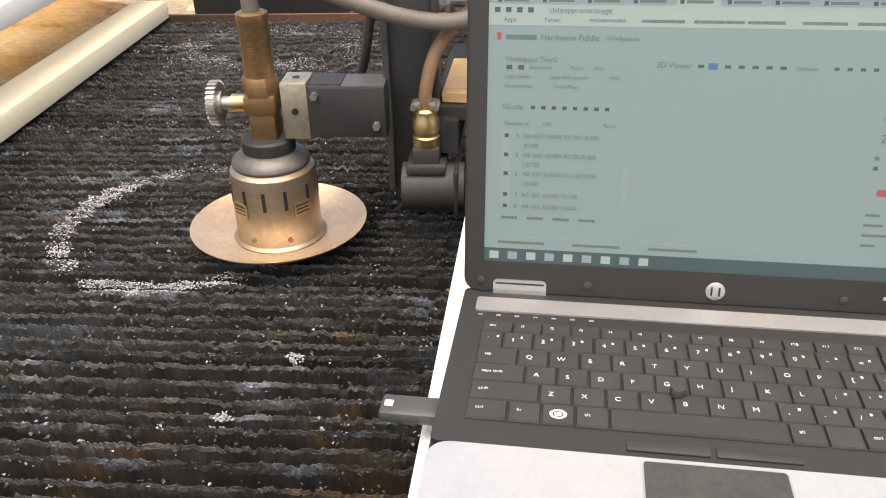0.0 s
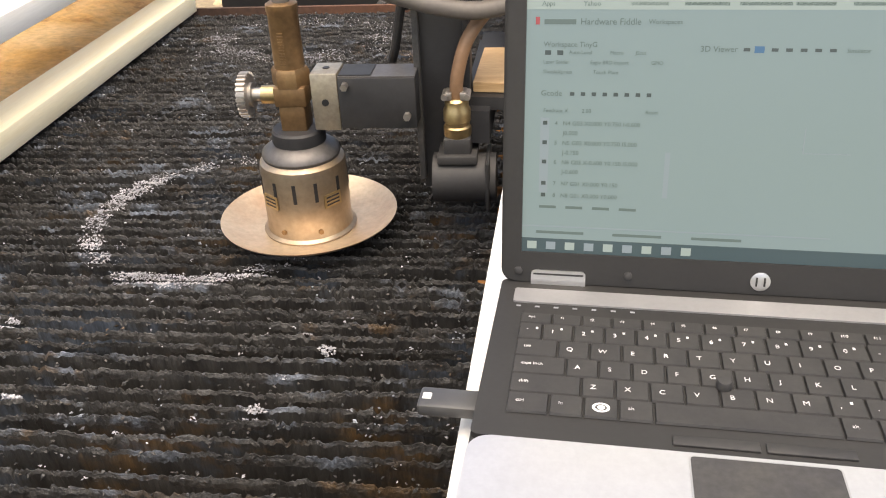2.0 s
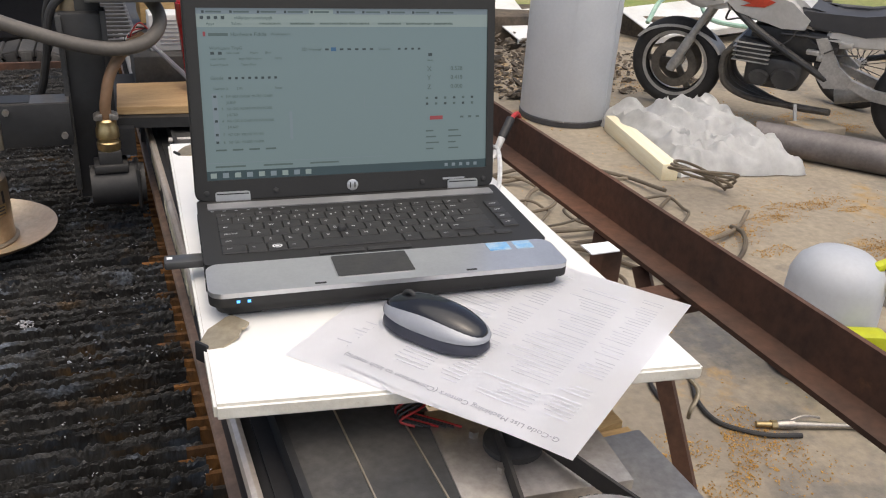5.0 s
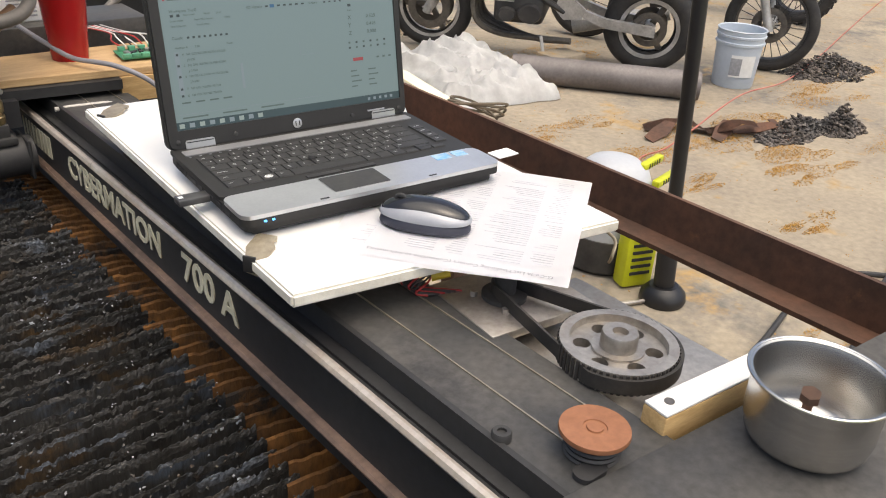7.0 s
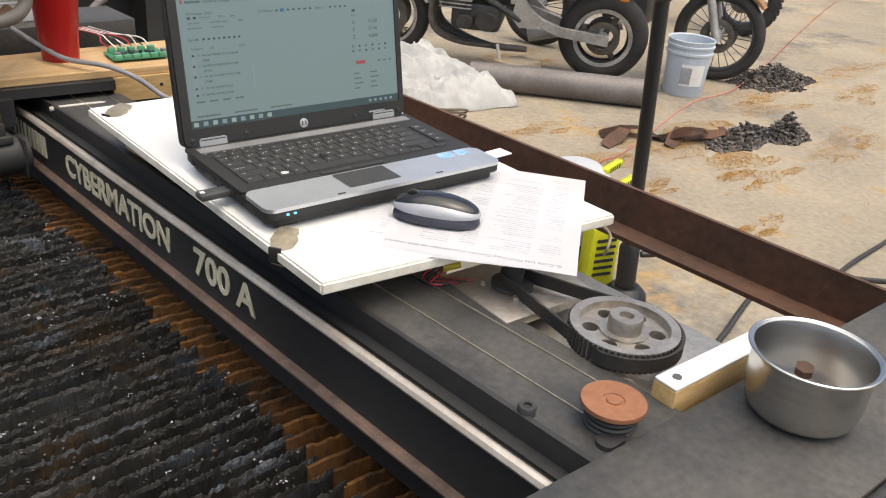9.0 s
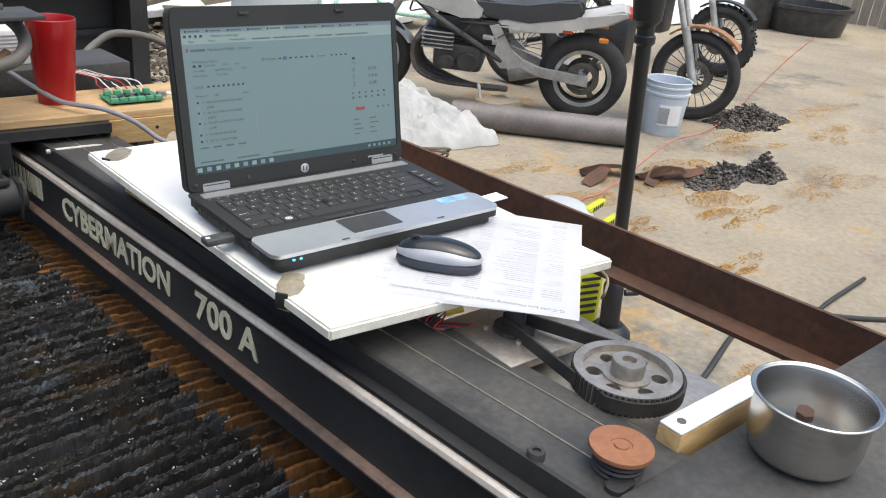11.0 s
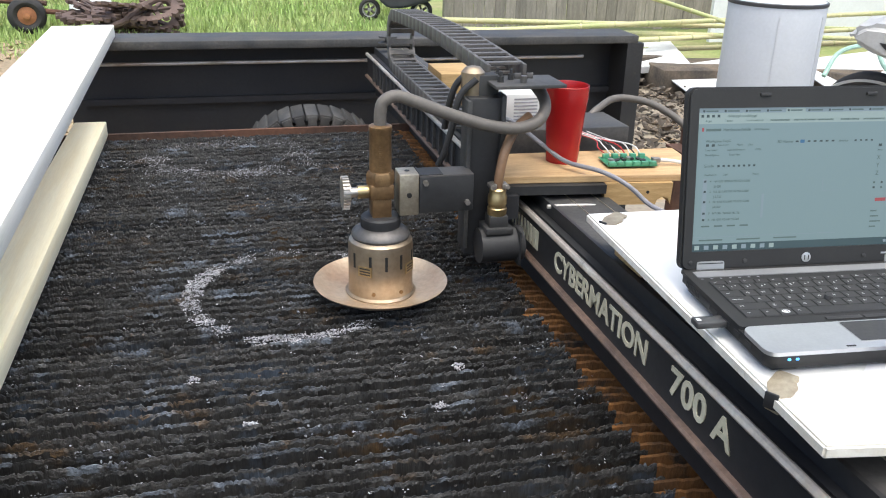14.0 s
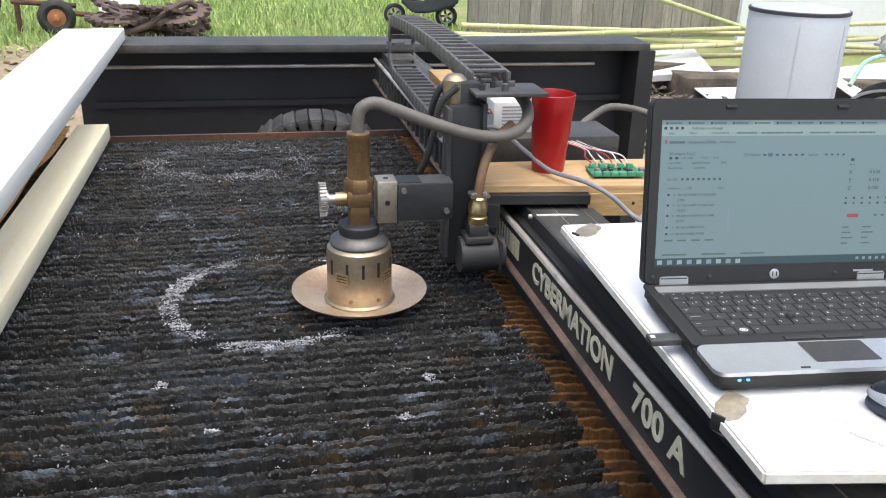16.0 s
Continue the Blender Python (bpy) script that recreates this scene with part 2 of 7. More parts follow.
RED_CUP = mat("red_cup", (0.45, 0.012, 0.014), 0.25, 0, (0.40, 0.01, 0.012), 10, 0.1, 90, 0.03, 0.0004, trans=0.25)
PCB = mat("green_pcb", (0.03, 0.16, 0.07), 0.45, 0, (0.04, 0.20, 0.10), 60, 0.4, 300, 0.1, 0.0004)
TERMINAL = mat("green_terminal", (0.10, 0.33, 0.20), 0.4, bump=0)
WIRE_RED = mat("red_wire", (0.45, 0.03, 0.03), 0.5, bump=0)
WIRE_WHITE = mat("white_wire", (0.7, 0.7, 0.68), 0.5, bump=0)
WIRE_BLACK = mat("black_wire", (0.015, 0.015, 0.016), 0.5, bump=0)
CABLE_GREY = mat("grey_cable", (0.24, 0.235, 0.26), 0.5, 0, (0.2, 0.2, 0.22), 20, 0.2, 150, 0.05, 0.0005)
COPPER = mat("copper_disc", (0.34, 0.15, 0.08), 0.6, 0.3, (0.28, 0.12, 0.06), 20, 0.4, 160, 0.2, 0.0006)
ALU = mat("dull_aluminium", (0.46, 0.43, 0.39), 0.42, 0.85, (0.34, 0.31, 0.28), 18, 0.4, 140, 0.15, 0.0006)
BELT = mat("belt_rubber", (0.018, 0.017, 0.016), 0.65, 0, (0.035, 0.03, 0.026), 30, 0.4, 200, 0.2, 0.0006)
YELLOW = mat("yellow_plastic", (0.55, 0.58, 0.02), 0.4, 0, (0.48, 0.5, 0.02), 10, 0.15, 90, 0.05, 0.0006)
YELLOW_NUT = mat("yellow_wire_nut", (0.75, 0.55, 0.03), 0.4, bump=0)
CONCRETE = mat("concrete", (0.35, 0.295, 0.215), 0.9, 0, (0.24, 0.205, 0.16), 0.9, 0.4, 30, 0.5, 0.004, color3=(0.125, 0.12, 0.115), cover3=0.40, scale3=0.8, color4=(0.36, 0.235, 0.10), cover4=0.37, scale4=2.8)
SAWDUST = mat("sawdust", (0.46, 0.26, 0.07), 0.95, 0, (0.36, 0.19, 0.045), 9, 0.5, 90, 0.8, 0.006, island=True)
DIRT = mat("dry_dirt", (0.34, 0.26, 0.17), 0.95, 0, (0.24, 0.19, 0.12), 2, 0.6, 20, 0.6, 0.01, color3=(0.42, 0.35, 0.25), cover3=0.35, scale3=3)
GRASS = mat("grass_blades", (0.25, 0.38, 0.10), 0.6, 0, (0.38, 0.44, 0.17), 0.8, 0.3, 5, 0, island=True, per=0.35)
GRASS_SOIL = mat("grass_soil", (0.17, 0.23, 0.06), 0.95, 0, (0.28, 0.27, 0.12), 1.2, 0.6, 18, 0.5, 0.01, color3=(0.27, 0.24, 0.13), cover3=0.33, scale3=1.6)
FENCE = mat("weathered_fence", (0.30, 0.27, 0.23), 0.85, 0, (0.21, 0.19, 0.16), 5, 0.4, 30, 0.4, 0.003, stretch=(6, 6, 0.8), per=0.25)
BAMBOO = mat("bamboo", (0.56, 0.50, 0.28), 0.5, 0, (0.40, 0.44, 0.18), 2, 0.25, 30, 0.1, 0.001, per=0.2)
TANK_GREY = mat("tank_pale_grey", (0.50, 0.52, 0.55), 0.45, 0, (0.46, 0.48, 0.51), 3, 0.1, 60, 0.05, 0.001)
TANK_DARK = mat("tank_rim_dark", (0.05, 0.05, 0.055), 0.5)
CLOTH = mat("white_plastic_sheet", (0.80, 0.80, 0.79), 0.5, 0, (0.64, 0.64, 0.63), 7, 0.12, 30, 0.3, 0.006)
TYRE = mat("tyre_rubber", (0.018, 0.018, 0.019), 0.75, 0, (0.04, 0.037, 0.034), 8, 0.4, 60, 0.3, 0.002)
BIKE_SILVER = mat("bike_silver_paint", (0.58, 0.57, 0.55), 0.35, 0.1, (0.42, 0.41, 0.39), 4, 0.15, 60, 0.04, 0.0006)
BIKE_BLACK = mat("bike_black", (0.02, 0.02, 0.022), 0.42, 0, (0.05, 0.048, 0.045), 9, 0.4, 60, 0.1, 0.001)
BIKE_SEAT = mat("bike_seat_vinyl", (0.04, 0.042, 0.048), 0.5, 0, (0.055, 0.056, 0.06), 8, 0.2, 160, 0.15, 0.0008)
BIKE_METAL = mat("bike_cast_metal", (0.52, 0.51, 0.49), 0.4, 0.45, (0.34, 0.33, 0.31), 9, 0.4, 60, 0.1, 0.001)
BIKE_RED = mat("bike_red", (0.55, 0.06, 0.03), 0.35, bump=0)
BIKE_ORANGE = mat("bike_orange", (0.8, 0.25, 0.02), 0.35, bump=0)
BUCKET = mat("pale_blue_bucket", (0.50, 0.56, 0.62), 0.45, 0, (0.44, 0.5, 0.57), 5, 0.1, 60, 0.05, 0.001)
STEEL_TUBE = mat("dark_steel_tube", (0.20, 0.18, 0.175), 0.55, 0.2, (0.13, 0.115, 0.11), 4, 0.4, 60, 0.15, 0.001, color3=(0.16, 0.085, 0.05), cover3=0.3, scale3=2.5)
CHAR = mat("charred_debris", (0.06, 0.057, 0.056), 0.85, 0, (0.12, 0.10, 0.085), 6, 0.7, 50, 0.7, 0.006, island=True, per=0.8)
DEBRIS = mat("mixed_debris", (0.15, 0.115, 0.08), 0.85, 0, (0.05, 0.043, 0.036), 4, 0.7, 50, 0.6, 0.006, island=True, per=0.5)
SHEET_WHITE = mat("white_sheet_metal", (0.74, 0.75, 0.74), 0.5, 0, (0.62, 0.62, 0.60), 4, 0.15, 40, 0.05, 0.001)
WHITE_WALL = mat("white_siding", (0.78, 0.79, 0.78), 0.6, 0, (0.7, 0.71, 0.7), 2, 0.1, 40, 0.1, 0.001)
SCRAP_RUST = mat("scrap_rust", (0.16, 0.11, 0.09), 0.75, 0.3, (0.10, 0.07, 0.06), 5, 0.6, 40, 0.3, 0.002)
# Black paint made darker to put the far panel's shade into its colour.
PANEL_SHADED = mat("panel_black_shaded", (0.011, 0.012, 0.016), 0.5, 0, (0.018, 0.018, 0.021), 5, 0.5, 90, 0.1, 0.001, color3=(0.03, 0.026, 0.022), cover3=0.27, scale3=4)
POLE_BLACK = mat("pole_black", (0.009, 0.009, 0.011), 0.4, 0, (0.016, 0.016, 0.017), 6, 0.3, 90, 0.05, 0.001)
BIKE_DARK = mat("bike_dull_metal", (0.15, 0.135, 0.115), 0.5, 0.3, (0.08, 0.07, 0.06), 9, 0.5, 60, 0.15, 0.001)
RECEIVER = mat("receiver_grey", (0.05, 0.05, 0.052), 0.3, 0, (0.07, 0.07, 0.07), 20, 0.1, 200, 0.03, 0.0003)
CORD_RED = mat("faded_red_cord", (0.42, 0.12, 0.09), 0.6, 0, (0.5, 0.2, 0.16), 4, 0.2, 60, 0)

# ---- mesh helpers ----
R = random.Random(7)


def box(bm, c, s, m=None, bevel=0.0):
    """A box of size s about c, under the pose m."""
    r = bmesh.ops.create_cube(bm, size=1.0, matrix=(m or Matrix()) @ Matrix.Translation(c) @ Matrix.Diagonal((*s, 1)))
    if bevel:
        es = list({e for v in r["verts"] for e in v.link_edges})
        bmesh.ops.bevel(bm, geom=es, offset=bevel, segments=2, affect="EDGES", profile=0.5)
    return bm


def spun(bm, profile, n=32, m=None, close=True):
    """A turned body: profile of (radius, height)."""
    m = m or Matrix()
    rings = []
    for r, z in profile:
        rings.append([bm.verts.new(m @ Vector((r * math.cos(2 * math.pi * k / n), r * math.sin(2 * math.pi * k / n), z))) for k in range(n)])
    for a, b in zip(rings, rings[1:]):
        for k in range(n):
            bm.faces.new((a[k], a[(k + 1) % n], b[(k + 1) % n], b[k]))
    if close:
        bm.faces.new(list(reversed(rings[0])))
        bm.faces.new(rings[-1])
    return bm


def cyl(bm, a, b, r, n=16, r2=None):
    """A rod from a to b."""
    a, b = Vector(a), Vector(b)
    q = (b - a).to_track_quat("Z", "Y").to_matrix().to_4x4()
    return spun(bm, [(r, 0), (r if r2 is None else r2, (b - a).length)], n, Matrix.Translation(a) @ q)


def torus(bm, big, small, n=40, k=12, m=None, flat=1.0):
    m = m or Matrix()
    rings = []
    for i in range(n):
        a = 2 * math.pi * i / n
        ring = []
        for j in range(k):
            b = 2 * math.pi * j / k
            r = big + small * math.cos(b)
            ring.append(bm.verts.new(m @ Vector((r * math.cos(a), r * math.sin(a), small * flat * math.sin(b)))))
        rings.append(ring)
    for i in range(n):
        for j in range(k):
            bm.faces.new((rings[i][j], rings[(i + 1) % n][j], rings[(i + 1) % n][(j + 1) % k], rings[i][(j + 1) % k]))
    return bm


def smooth_points(pts, steps=8):
    """Catmull-Rom through the points."""
    p = [Vector(q) for q in pts]
    p = [2 * p[0] - p[1]] + p + [2 * p[-1] - p[-2]]
    out = []
    for i in range(1, len(p) - 2):
        for k in range(steps):
            t = k / steps
            out.append(0.5 * (2 * p[i] + (p[i + 1] - p[i - 1]) * t + (2 * p[i - 1] - 5 * p[i] + 4 * p[i + 1] - p[i + 2]) * t * t + (3 * p[i] - p[i - 1] - 3 * p[i + 1] + p[i + 2]) * t ** 3))
    out.append(p[-2])
    return out


def tube(bm, pts, r, n=10, steps=8):
    """A bent round bar through the points."""
    q = smooth_points(pts, steps) if steps > 1 else [Vector(v) for v in pts]
    rings, side = [], None
    for i, v in enumerate(q):
        d = (q[min(i + 1, len(q) - 1)] - q[max(i - 1, 0)]).normalized()
        if side is None:
            side = d.orthogonal().normalized()
        side = (side - d * side.dot(d)).normalized()
        up = d.cross(side)
        rings.append([bm.verts.new(v + r * (math.cos(2 * math.pi * k / n) * side + math.sin(2 * math.pi * k / n) * up)) for k in range(n)])
    for a, b in zip(rings, rings[1:]):
        for k in range(n):
            bm.faces.new((a[k], a[(k + 1) % n], b[(k + 1) % n], b[k]))
    bm.faces.new(list(reversed(rings[0])))
    bm.faces.new(rings[-1])
    return bm


def prism(bm, outline, lo, hi, m=None):
    """An outline of (x, y), drawn up from lo to hi."""
    m = m or Matrix()
    a = [bm.verts.new(m @ Vector((x, y, lo))) for x, y in outline]
    b = [bm.verts.new(m @ Vector((x, y, hi))) for x, y in outline]
    k = len(a)
    for i in range(k):
        bm.faces.new((a[i], a[(i + 1) % k], b[(i + 1) % k], b[i]))
    bm.faces.new(list(reversed(a)))
    bm.faces.new(b)
    return bm


def rounded(w, h, r, n=5, x0=0.0, y0=0.0):
    """The outline of a rectangle with round corners, from (x0, y0)."""
    out = []
    for cx, cy, a in ((w - r, r, -90), (w - r, h - r, 0), (r, h - r, 90), (r, r, 180)):
        for k in range(n + 1):
            t = radians(a + 90 * k / n)
            out.append((x0 + cx + r * math.cos(t), y0 + cy + r * math.sin(t)))
    return out


def mesh_of(name, bm, material, smooth=True, angle=35):
    bmesh.ops.recalc_face_normals(bm, faces=bm.faces)
    me = bpy.data.meshes.new(name)
    bm.to_mesh(me)
    bm.free()
    for mm in material if isinstance(material, (list, tuple)) else (material,):
        me.materials.append(mm)
    if smooth:
        me.shade_smooth()
        me.set_sharp_from_angle(angle=radians(angle))
    return me


def part(name, bm, material, parent=None, label="", m=None, smooth=True):
    ob = new(name, mesh_of(name, bm, material, smooth))
    if parent:
        ob.parent = parent
    if m is not None:
        ob.matrix_basis = m
    if label:
        ob["label"] = label
    return ob


def thing(name, label, category, m=None, group="", kind=""):
    ob = new(name)
    ob.empty_display_size = 0.05
    if m is not None:
        ob.matrix_basis = m
    return tagged(ob, label, category, group, kind)


def single(name, bm, material, label, category, m=None, group="", kind="", smooth=True):
    return tagged(part(name, bm, material, None, "", m, smooth), label, category, group, kind)


def words(text, size, material, parent, m, depth=0.0006, name="lettering", bold=0.0, squeeze=1.0, align="LEFT"):
    """Lettering in the built-in font, turned into a mesh."""
    cu = bpy.data.curves.new(name, "FONT")
    cu.body, cu.size, cu.extrude, cu.offset, cu.resolution_u, cu.align_x = text, size, depth, bold, 3, align
    tmp = bpy.data.objects.new("tmp", cu)
    scene.collection.objects.link(tmp)
    me = bpy.data.meshes.new_from_object(tmp.evaluated_get(bpy.context.evaluated_depsgraph_get()))
    bpy.data.objects.remove(tmp)
    bpy.data.curves.remove(cu)
    me.transform(Matrix.Diagonal((squeeze, 1, 1, 1)))
    me.materials.clear()
    me.materials.append(material)
    ob = new(name, me)
    ob.parent = parent
    ob.matrix_basis = m
    return ob


B = bmesh.new
GROUND = -0.15
SLAT_TOP = 0.722

# ---- ground ----
bm = B()
bmesh.ops.create_grid(bm, x_segments=2, y_segments=2, size=400, matrix=Matrix.Translation((0, 0, GROUND - 0.03)))
single("ground", bm, GRASS_SOIL, "short green lawn with bare patches reaching far away", "lawn", kind="structure")
bm = B()
prism(bm, [(0.6, -6), (40, -6), (40, 5.2), (12, 5.0), (9, 6.4), (5.2, 7.2), (3.4, 7.6), (1.3, 3.4)], GROUND - 0.05, GROUND)
single("pavement", bm, CONCRETE, "stained pale concrete slab littered with sawdust", "concrete slab", kind="structure")
bm = B()
prism(bm, [(-14, -6), (0.7, -6), (1.3, 3.2), (2.2, 8.0), (-0.4, 8.3), (-2.2, 8.8), (-5.0, 9.6), (-14, 10.5)], GROUND - 0.06, GROUND - 0.004)
single("dirt_ground", bm, DIRT, "dry brown dirt strewn with chips beside the lawn", "dirt", kind="structure")

# ---- cutting table: slats, tray and end frames ----
table = thing("cutting_table", "black steel plasma cutting table with burnt, slag-crusted slats", "cutting table", pose(0, 0, 0))
X0, X1, Y0, Y1, PITCH = -2.0, -0.012, -1.0, 1.85, 0.0245
slat_meshes = []
for v in range(10):
    rr = random.Random(100 + v)
    n = 700
    verts, faces, idx = [], [], []
    for i in range(n + 1):
        x = X0 + (X1 - X0) * i / n
        wob = 0.0022 * noise.noise((x * 2.5, v * 7.3, 0)) + 0.0007 * noise.noise((x * 25, v * 3.1, 2))
        bite = max(0.0, noise.noise((x * 7, v * 5.7, 9)) - 0.18) * 0.016
        cut = 0.006 * rr.random() if noise.noise((x * 60, v * 8.8, 1)) > 0.24 else 0.0
        top = -bite - cut + 0.0022 * noise.noise((x * 70, v * 2.2, 4)) + rr.uniform(-0.0022, 0.0014)
        fat = 0.0013 + 0.0024 * max(0.0, noise.noise((x * 55, v * 4.4, 6)) + 0.2) + rr.uniform(0, 0.0010)
        lean = 0.0016 * noise.noise((x * 9, v * 6.1, 3))
        prof = ((-0.0015, -0.075), (-0.0017 - fat * 0.2, top - 0.012), (-fat + lean, top - 0.0045), (-fat * 0.5 + lean, top), (fat * 0.5 + lean, top - 0.001), (fat + lean, top - 0.005), (0.0017 + fat * 0.2, top - 0.013), (0.0015, -0.075))
        verts += [(x, wob + p, q) for p, q in prof]
    for i in range(n):
        for k in range(7):
            faces.append((8 * i + k, 8 * i + 8 + k, 8 * i + 9 + k, 8 * i + k + 1))
            x = verts[8 * i][0]
            idx.append(1 if k in (2, 3, 4) or (k in (1, 5) and noise.noise((x * 14, v * 3.3, k * 0.4)) > 0.1) else 0)
    me = bpy.data.meshes.new("slat")
    me.from_pydata(verts, [], faces)
    me.materials.append(SLAT)
    me.materials.append(SLAG_LIT)
    me.polygons.foreach_set("material_index", idx)
    slat_meshes.append(me)
k, y = 0, Y0
slat_ys = []
while y < Y1:
    ob = new("slat", slat_meshes[(k * 7) % 10])
    ob.parent = table
    ob.matrix_basis = pose(0, y, SLAT_TOP + R.uniform(-0.003, 0.003), R.uniform(-3, 3), 0, R.uniform(-0.12, 0.12))
    slat_ys.append(y)
    y += PITCH + R.uniform(-0.0015, 0.0015)
    k += 1
bm = B()
box(bm, ((X0 + 0.1) / 2, (Y0 + Y1) / 2, SLAT_TOP - 0.09), (0.1 - X0, Y1 - Y0 + 0.04, 0.01))
part("tray_floor", bm, ORANGE_RUST, table, "rusty tray floor under the slats")
bm = B()
box(bm, (0.105, (Y0 + Y1) / 2, SLAT_TOP - 0.06), (0.012, Y1 - Y0, 0.12))
part("tray_side", bm, ORANGE_RUST, table, "orange rusted tray side")
bm = B()
box(bm, (-1.0, Y1 + 0.03, SLAT_TOP - 0.06), (2.5, 0.012, 0.14))
part("tray_back", bm, RUST, table, "rusty back edge of the tray")


# rust-eaten slat ends along the tray side
end_meshes = []
for v in range(5):
    rr = random.Random(300 + v)
    bm = B()
    n = 14
    a = []
    for i in range(n + 1):
        x = X1 - 0.03 * rr.random() * (i == 0) + (0.100 - X1) * i / n
        t = -0.004 - 0.012 * i / n + rr.uniform(-0.003, 0.002)
        a.append([bm.verts.new((x, p, q)) for p, q in ((-0.0018, -0.075), (-0.0022, t - 0.003), (0.0, t), (0.0022, t - 0.003), (0.0018, -0.075))])
    for p, q in zip(a, a[1:]):
        for k in range(4):
            bm.faces.new((p[k], q[k], q[k + 1], p[k + 1]))
    end_meshes.append(mesh_of("slat_end", bm, SLAT_RUST, False))
for k, y in enumerate(slat_ys):
    ob = new("slat_end", end_meshes[(k * 3) % 5])
    ob.parent = table
    ob.matrix_basis = pose(0, y + R.uniform(-0.002, 0.002), SLAT_TOP)


def flakes(name, rows, m, parent=None, label="", seed=1):
    """Many small angular bits; rows of x, y, z, size, flatness."""
    rr = random.Random(seed)
    verts, faces = [], []
    for x, y, z, s, f in rows:
        b0 = len(verts)
        q = Euler((rr.uniform(-0.6, 0.6), rr.uniform(-0.6, 0.6), rr.uniform(0, 6.3))).to_matrix()
        for p in ((1, 0, 0), (-1, 0, 0), (0, 1, 0), (0, -1, 0), (0, 0, 1), (0, 0, -1)):
            w = q @ Vector((p[0] * s * rr.uniform(0.6, 1.7), p[1] * s * rr.uniform(0.5, 1.1), p[2] * s * f))
            verts.append((x + w.x, y + w.y, z + w.z))
        for t in ((0, 2, 4), (2, 1, 4), (1, 3, 4), (3, 0, 4), (2, 0, 5), (1, 2, 5), (3, 1, 5), (0, 3, 5)):
            faces.append(tuple(b0 + k for k in t))
    me = bpy.data.meshes.new(name)
    me.from_pydata(verts, [], faces)
    me.materials.append(m)
    ob = new(name, me)
    ob.parent = parent
    ob["kind"] = "stuff"
    if label:
        ob["label"] = label
    return ob


ra = random.Random(5)
rows = []
for y in slat_ys:
    for _ in range(170):
        x = ra.uniform(X0 + 0.8, X1)
        rows.append((x, y + ra.uniform(-0.005, 0.005), SLAT_TOP + ra.uniform(-0.014, 0.001), ra.uniform(0.0009, 0.0030), ra.uniform(0.4, 0.9)))
flakes("slag", rows, FLAKE_GLINTS, table, "loose slag bits clinging to the slats, with pale painted glints")
# ash left by the cutting: a broken ring, a far scorched patch and stray specks, some added as glints
RING = (-0.425, 0.742, 0.185)
rows = []
def ash(x, y, r, count, big=1.0):
    for _ in range(count):
        a, d = ra.uniform(0, 6.3), r * math.sqrt(ra.random())
        yy = y + d * math.sin(a)
        near = min(slat_ys, key=lambda s: abs(s - yy))
        yy = near + (yy - near) * 0.55
        rows.append((x + 1.5 * d * math.cos(a), yy, SLAT_TOP - abs(yy - near) * 1.1 + ra.uniform(-0.002, 0.0025), big * ra.uniform(0.0005, 0.0019), 0.45))
for a0, a1, dense in ((84, 100, 6), (116, 126, 26), (134, 196, 34), (204, 214, 34), (221, 229, 22), (246, 290, 34), (296, 306, 30), (320, 345, 10), (18, 60, 14)):
    a = a0
    while a < a1:
        ash(RING[0] + RING[2] * math.cos(radians(a)), RING[1] + RING[2] * math.sin(radians(a)), ra.uniform(0.009, 0.017), int(dense * 2.4))
        a += 2.6
for _ in range(150):
    a = ra.uniform(0, 6.3)
    ash(-0.53 + 0.20 * math.cos(a) + ra.uniform(-0.05, 0.05), 1.63 + 0.15 * math.sin(a) + ra.uniform(-0.04, 0.04), 0.018, ra.randint(8, 34))
# Stray specks, raised in number to imitate white glints off the slats.
for _ in range(380):
    ash(ra.uniform(-1.0, 0.0), ra.uniform(-0.4, 1.8), ra.uniform(0.002, 0.006), ra.randint(1, 4))
for _ in range(45):
    ash(ra.uniform(-0.9, 0.0), ra.uniform(-0.4, 1.2), ra.uniform(0.003, 0.007), ra.randint(6, 16))
for x, y in ((-0.252, 0.318), (-0.52, 0.33), (-0.20, 0.42), (-0.60, 0.46)):
    ash(x, y, 0.007, 70, 1.4)
flakes("white_ash", rows, ASH_AND_GLINTS, table, "ring of white cutting ash and stray imitated glints on the slats", 3)

# end frames of the table
def end_frame(y, x0, x1, sign):
    bm = B()
    box(bm, ((x0 + x1) / 2, y + sign * 0.09, 0.885), (x1 - x0, 0.2, 0.03), bevel=0.003)
    part("top_plate", bm, DUSTY_STEEL, table)
    bm = B()
    box(bm, ((x0 + x1) / 2, y + sign * 0.15, 0.43), (x1 - x0, 0.012, 0.88))
    part("end_panel", bm, PANEL_SHADED, table, "black painted end panel")
    bm = B()
    box(bm, ((x0 + x1) / 2, y + sign * 0.13, 0.66), (x1 - x0 - 0.1, 0.03, 0.022))
    part("ledge", bm, PANEL_SHADED, table)
    bm = B()
    cyl(bm, (x0 + 0.1, y + sign * 0.115, 0.80), (x1 - 0.18, y + sign * 0.115, 0.80), 0.007, 10)
    part("guide_rail", bm, WORN_EDGE, table, "bright steel guide rail")
end_frame(2.5, -1.08, 1.10, 1)
bm = B()
box(bm, (1.09, 2.585, 0.38), (0.07, 0.19, 0.98))
part("end_post", bm, BLACK_PAINT, table)

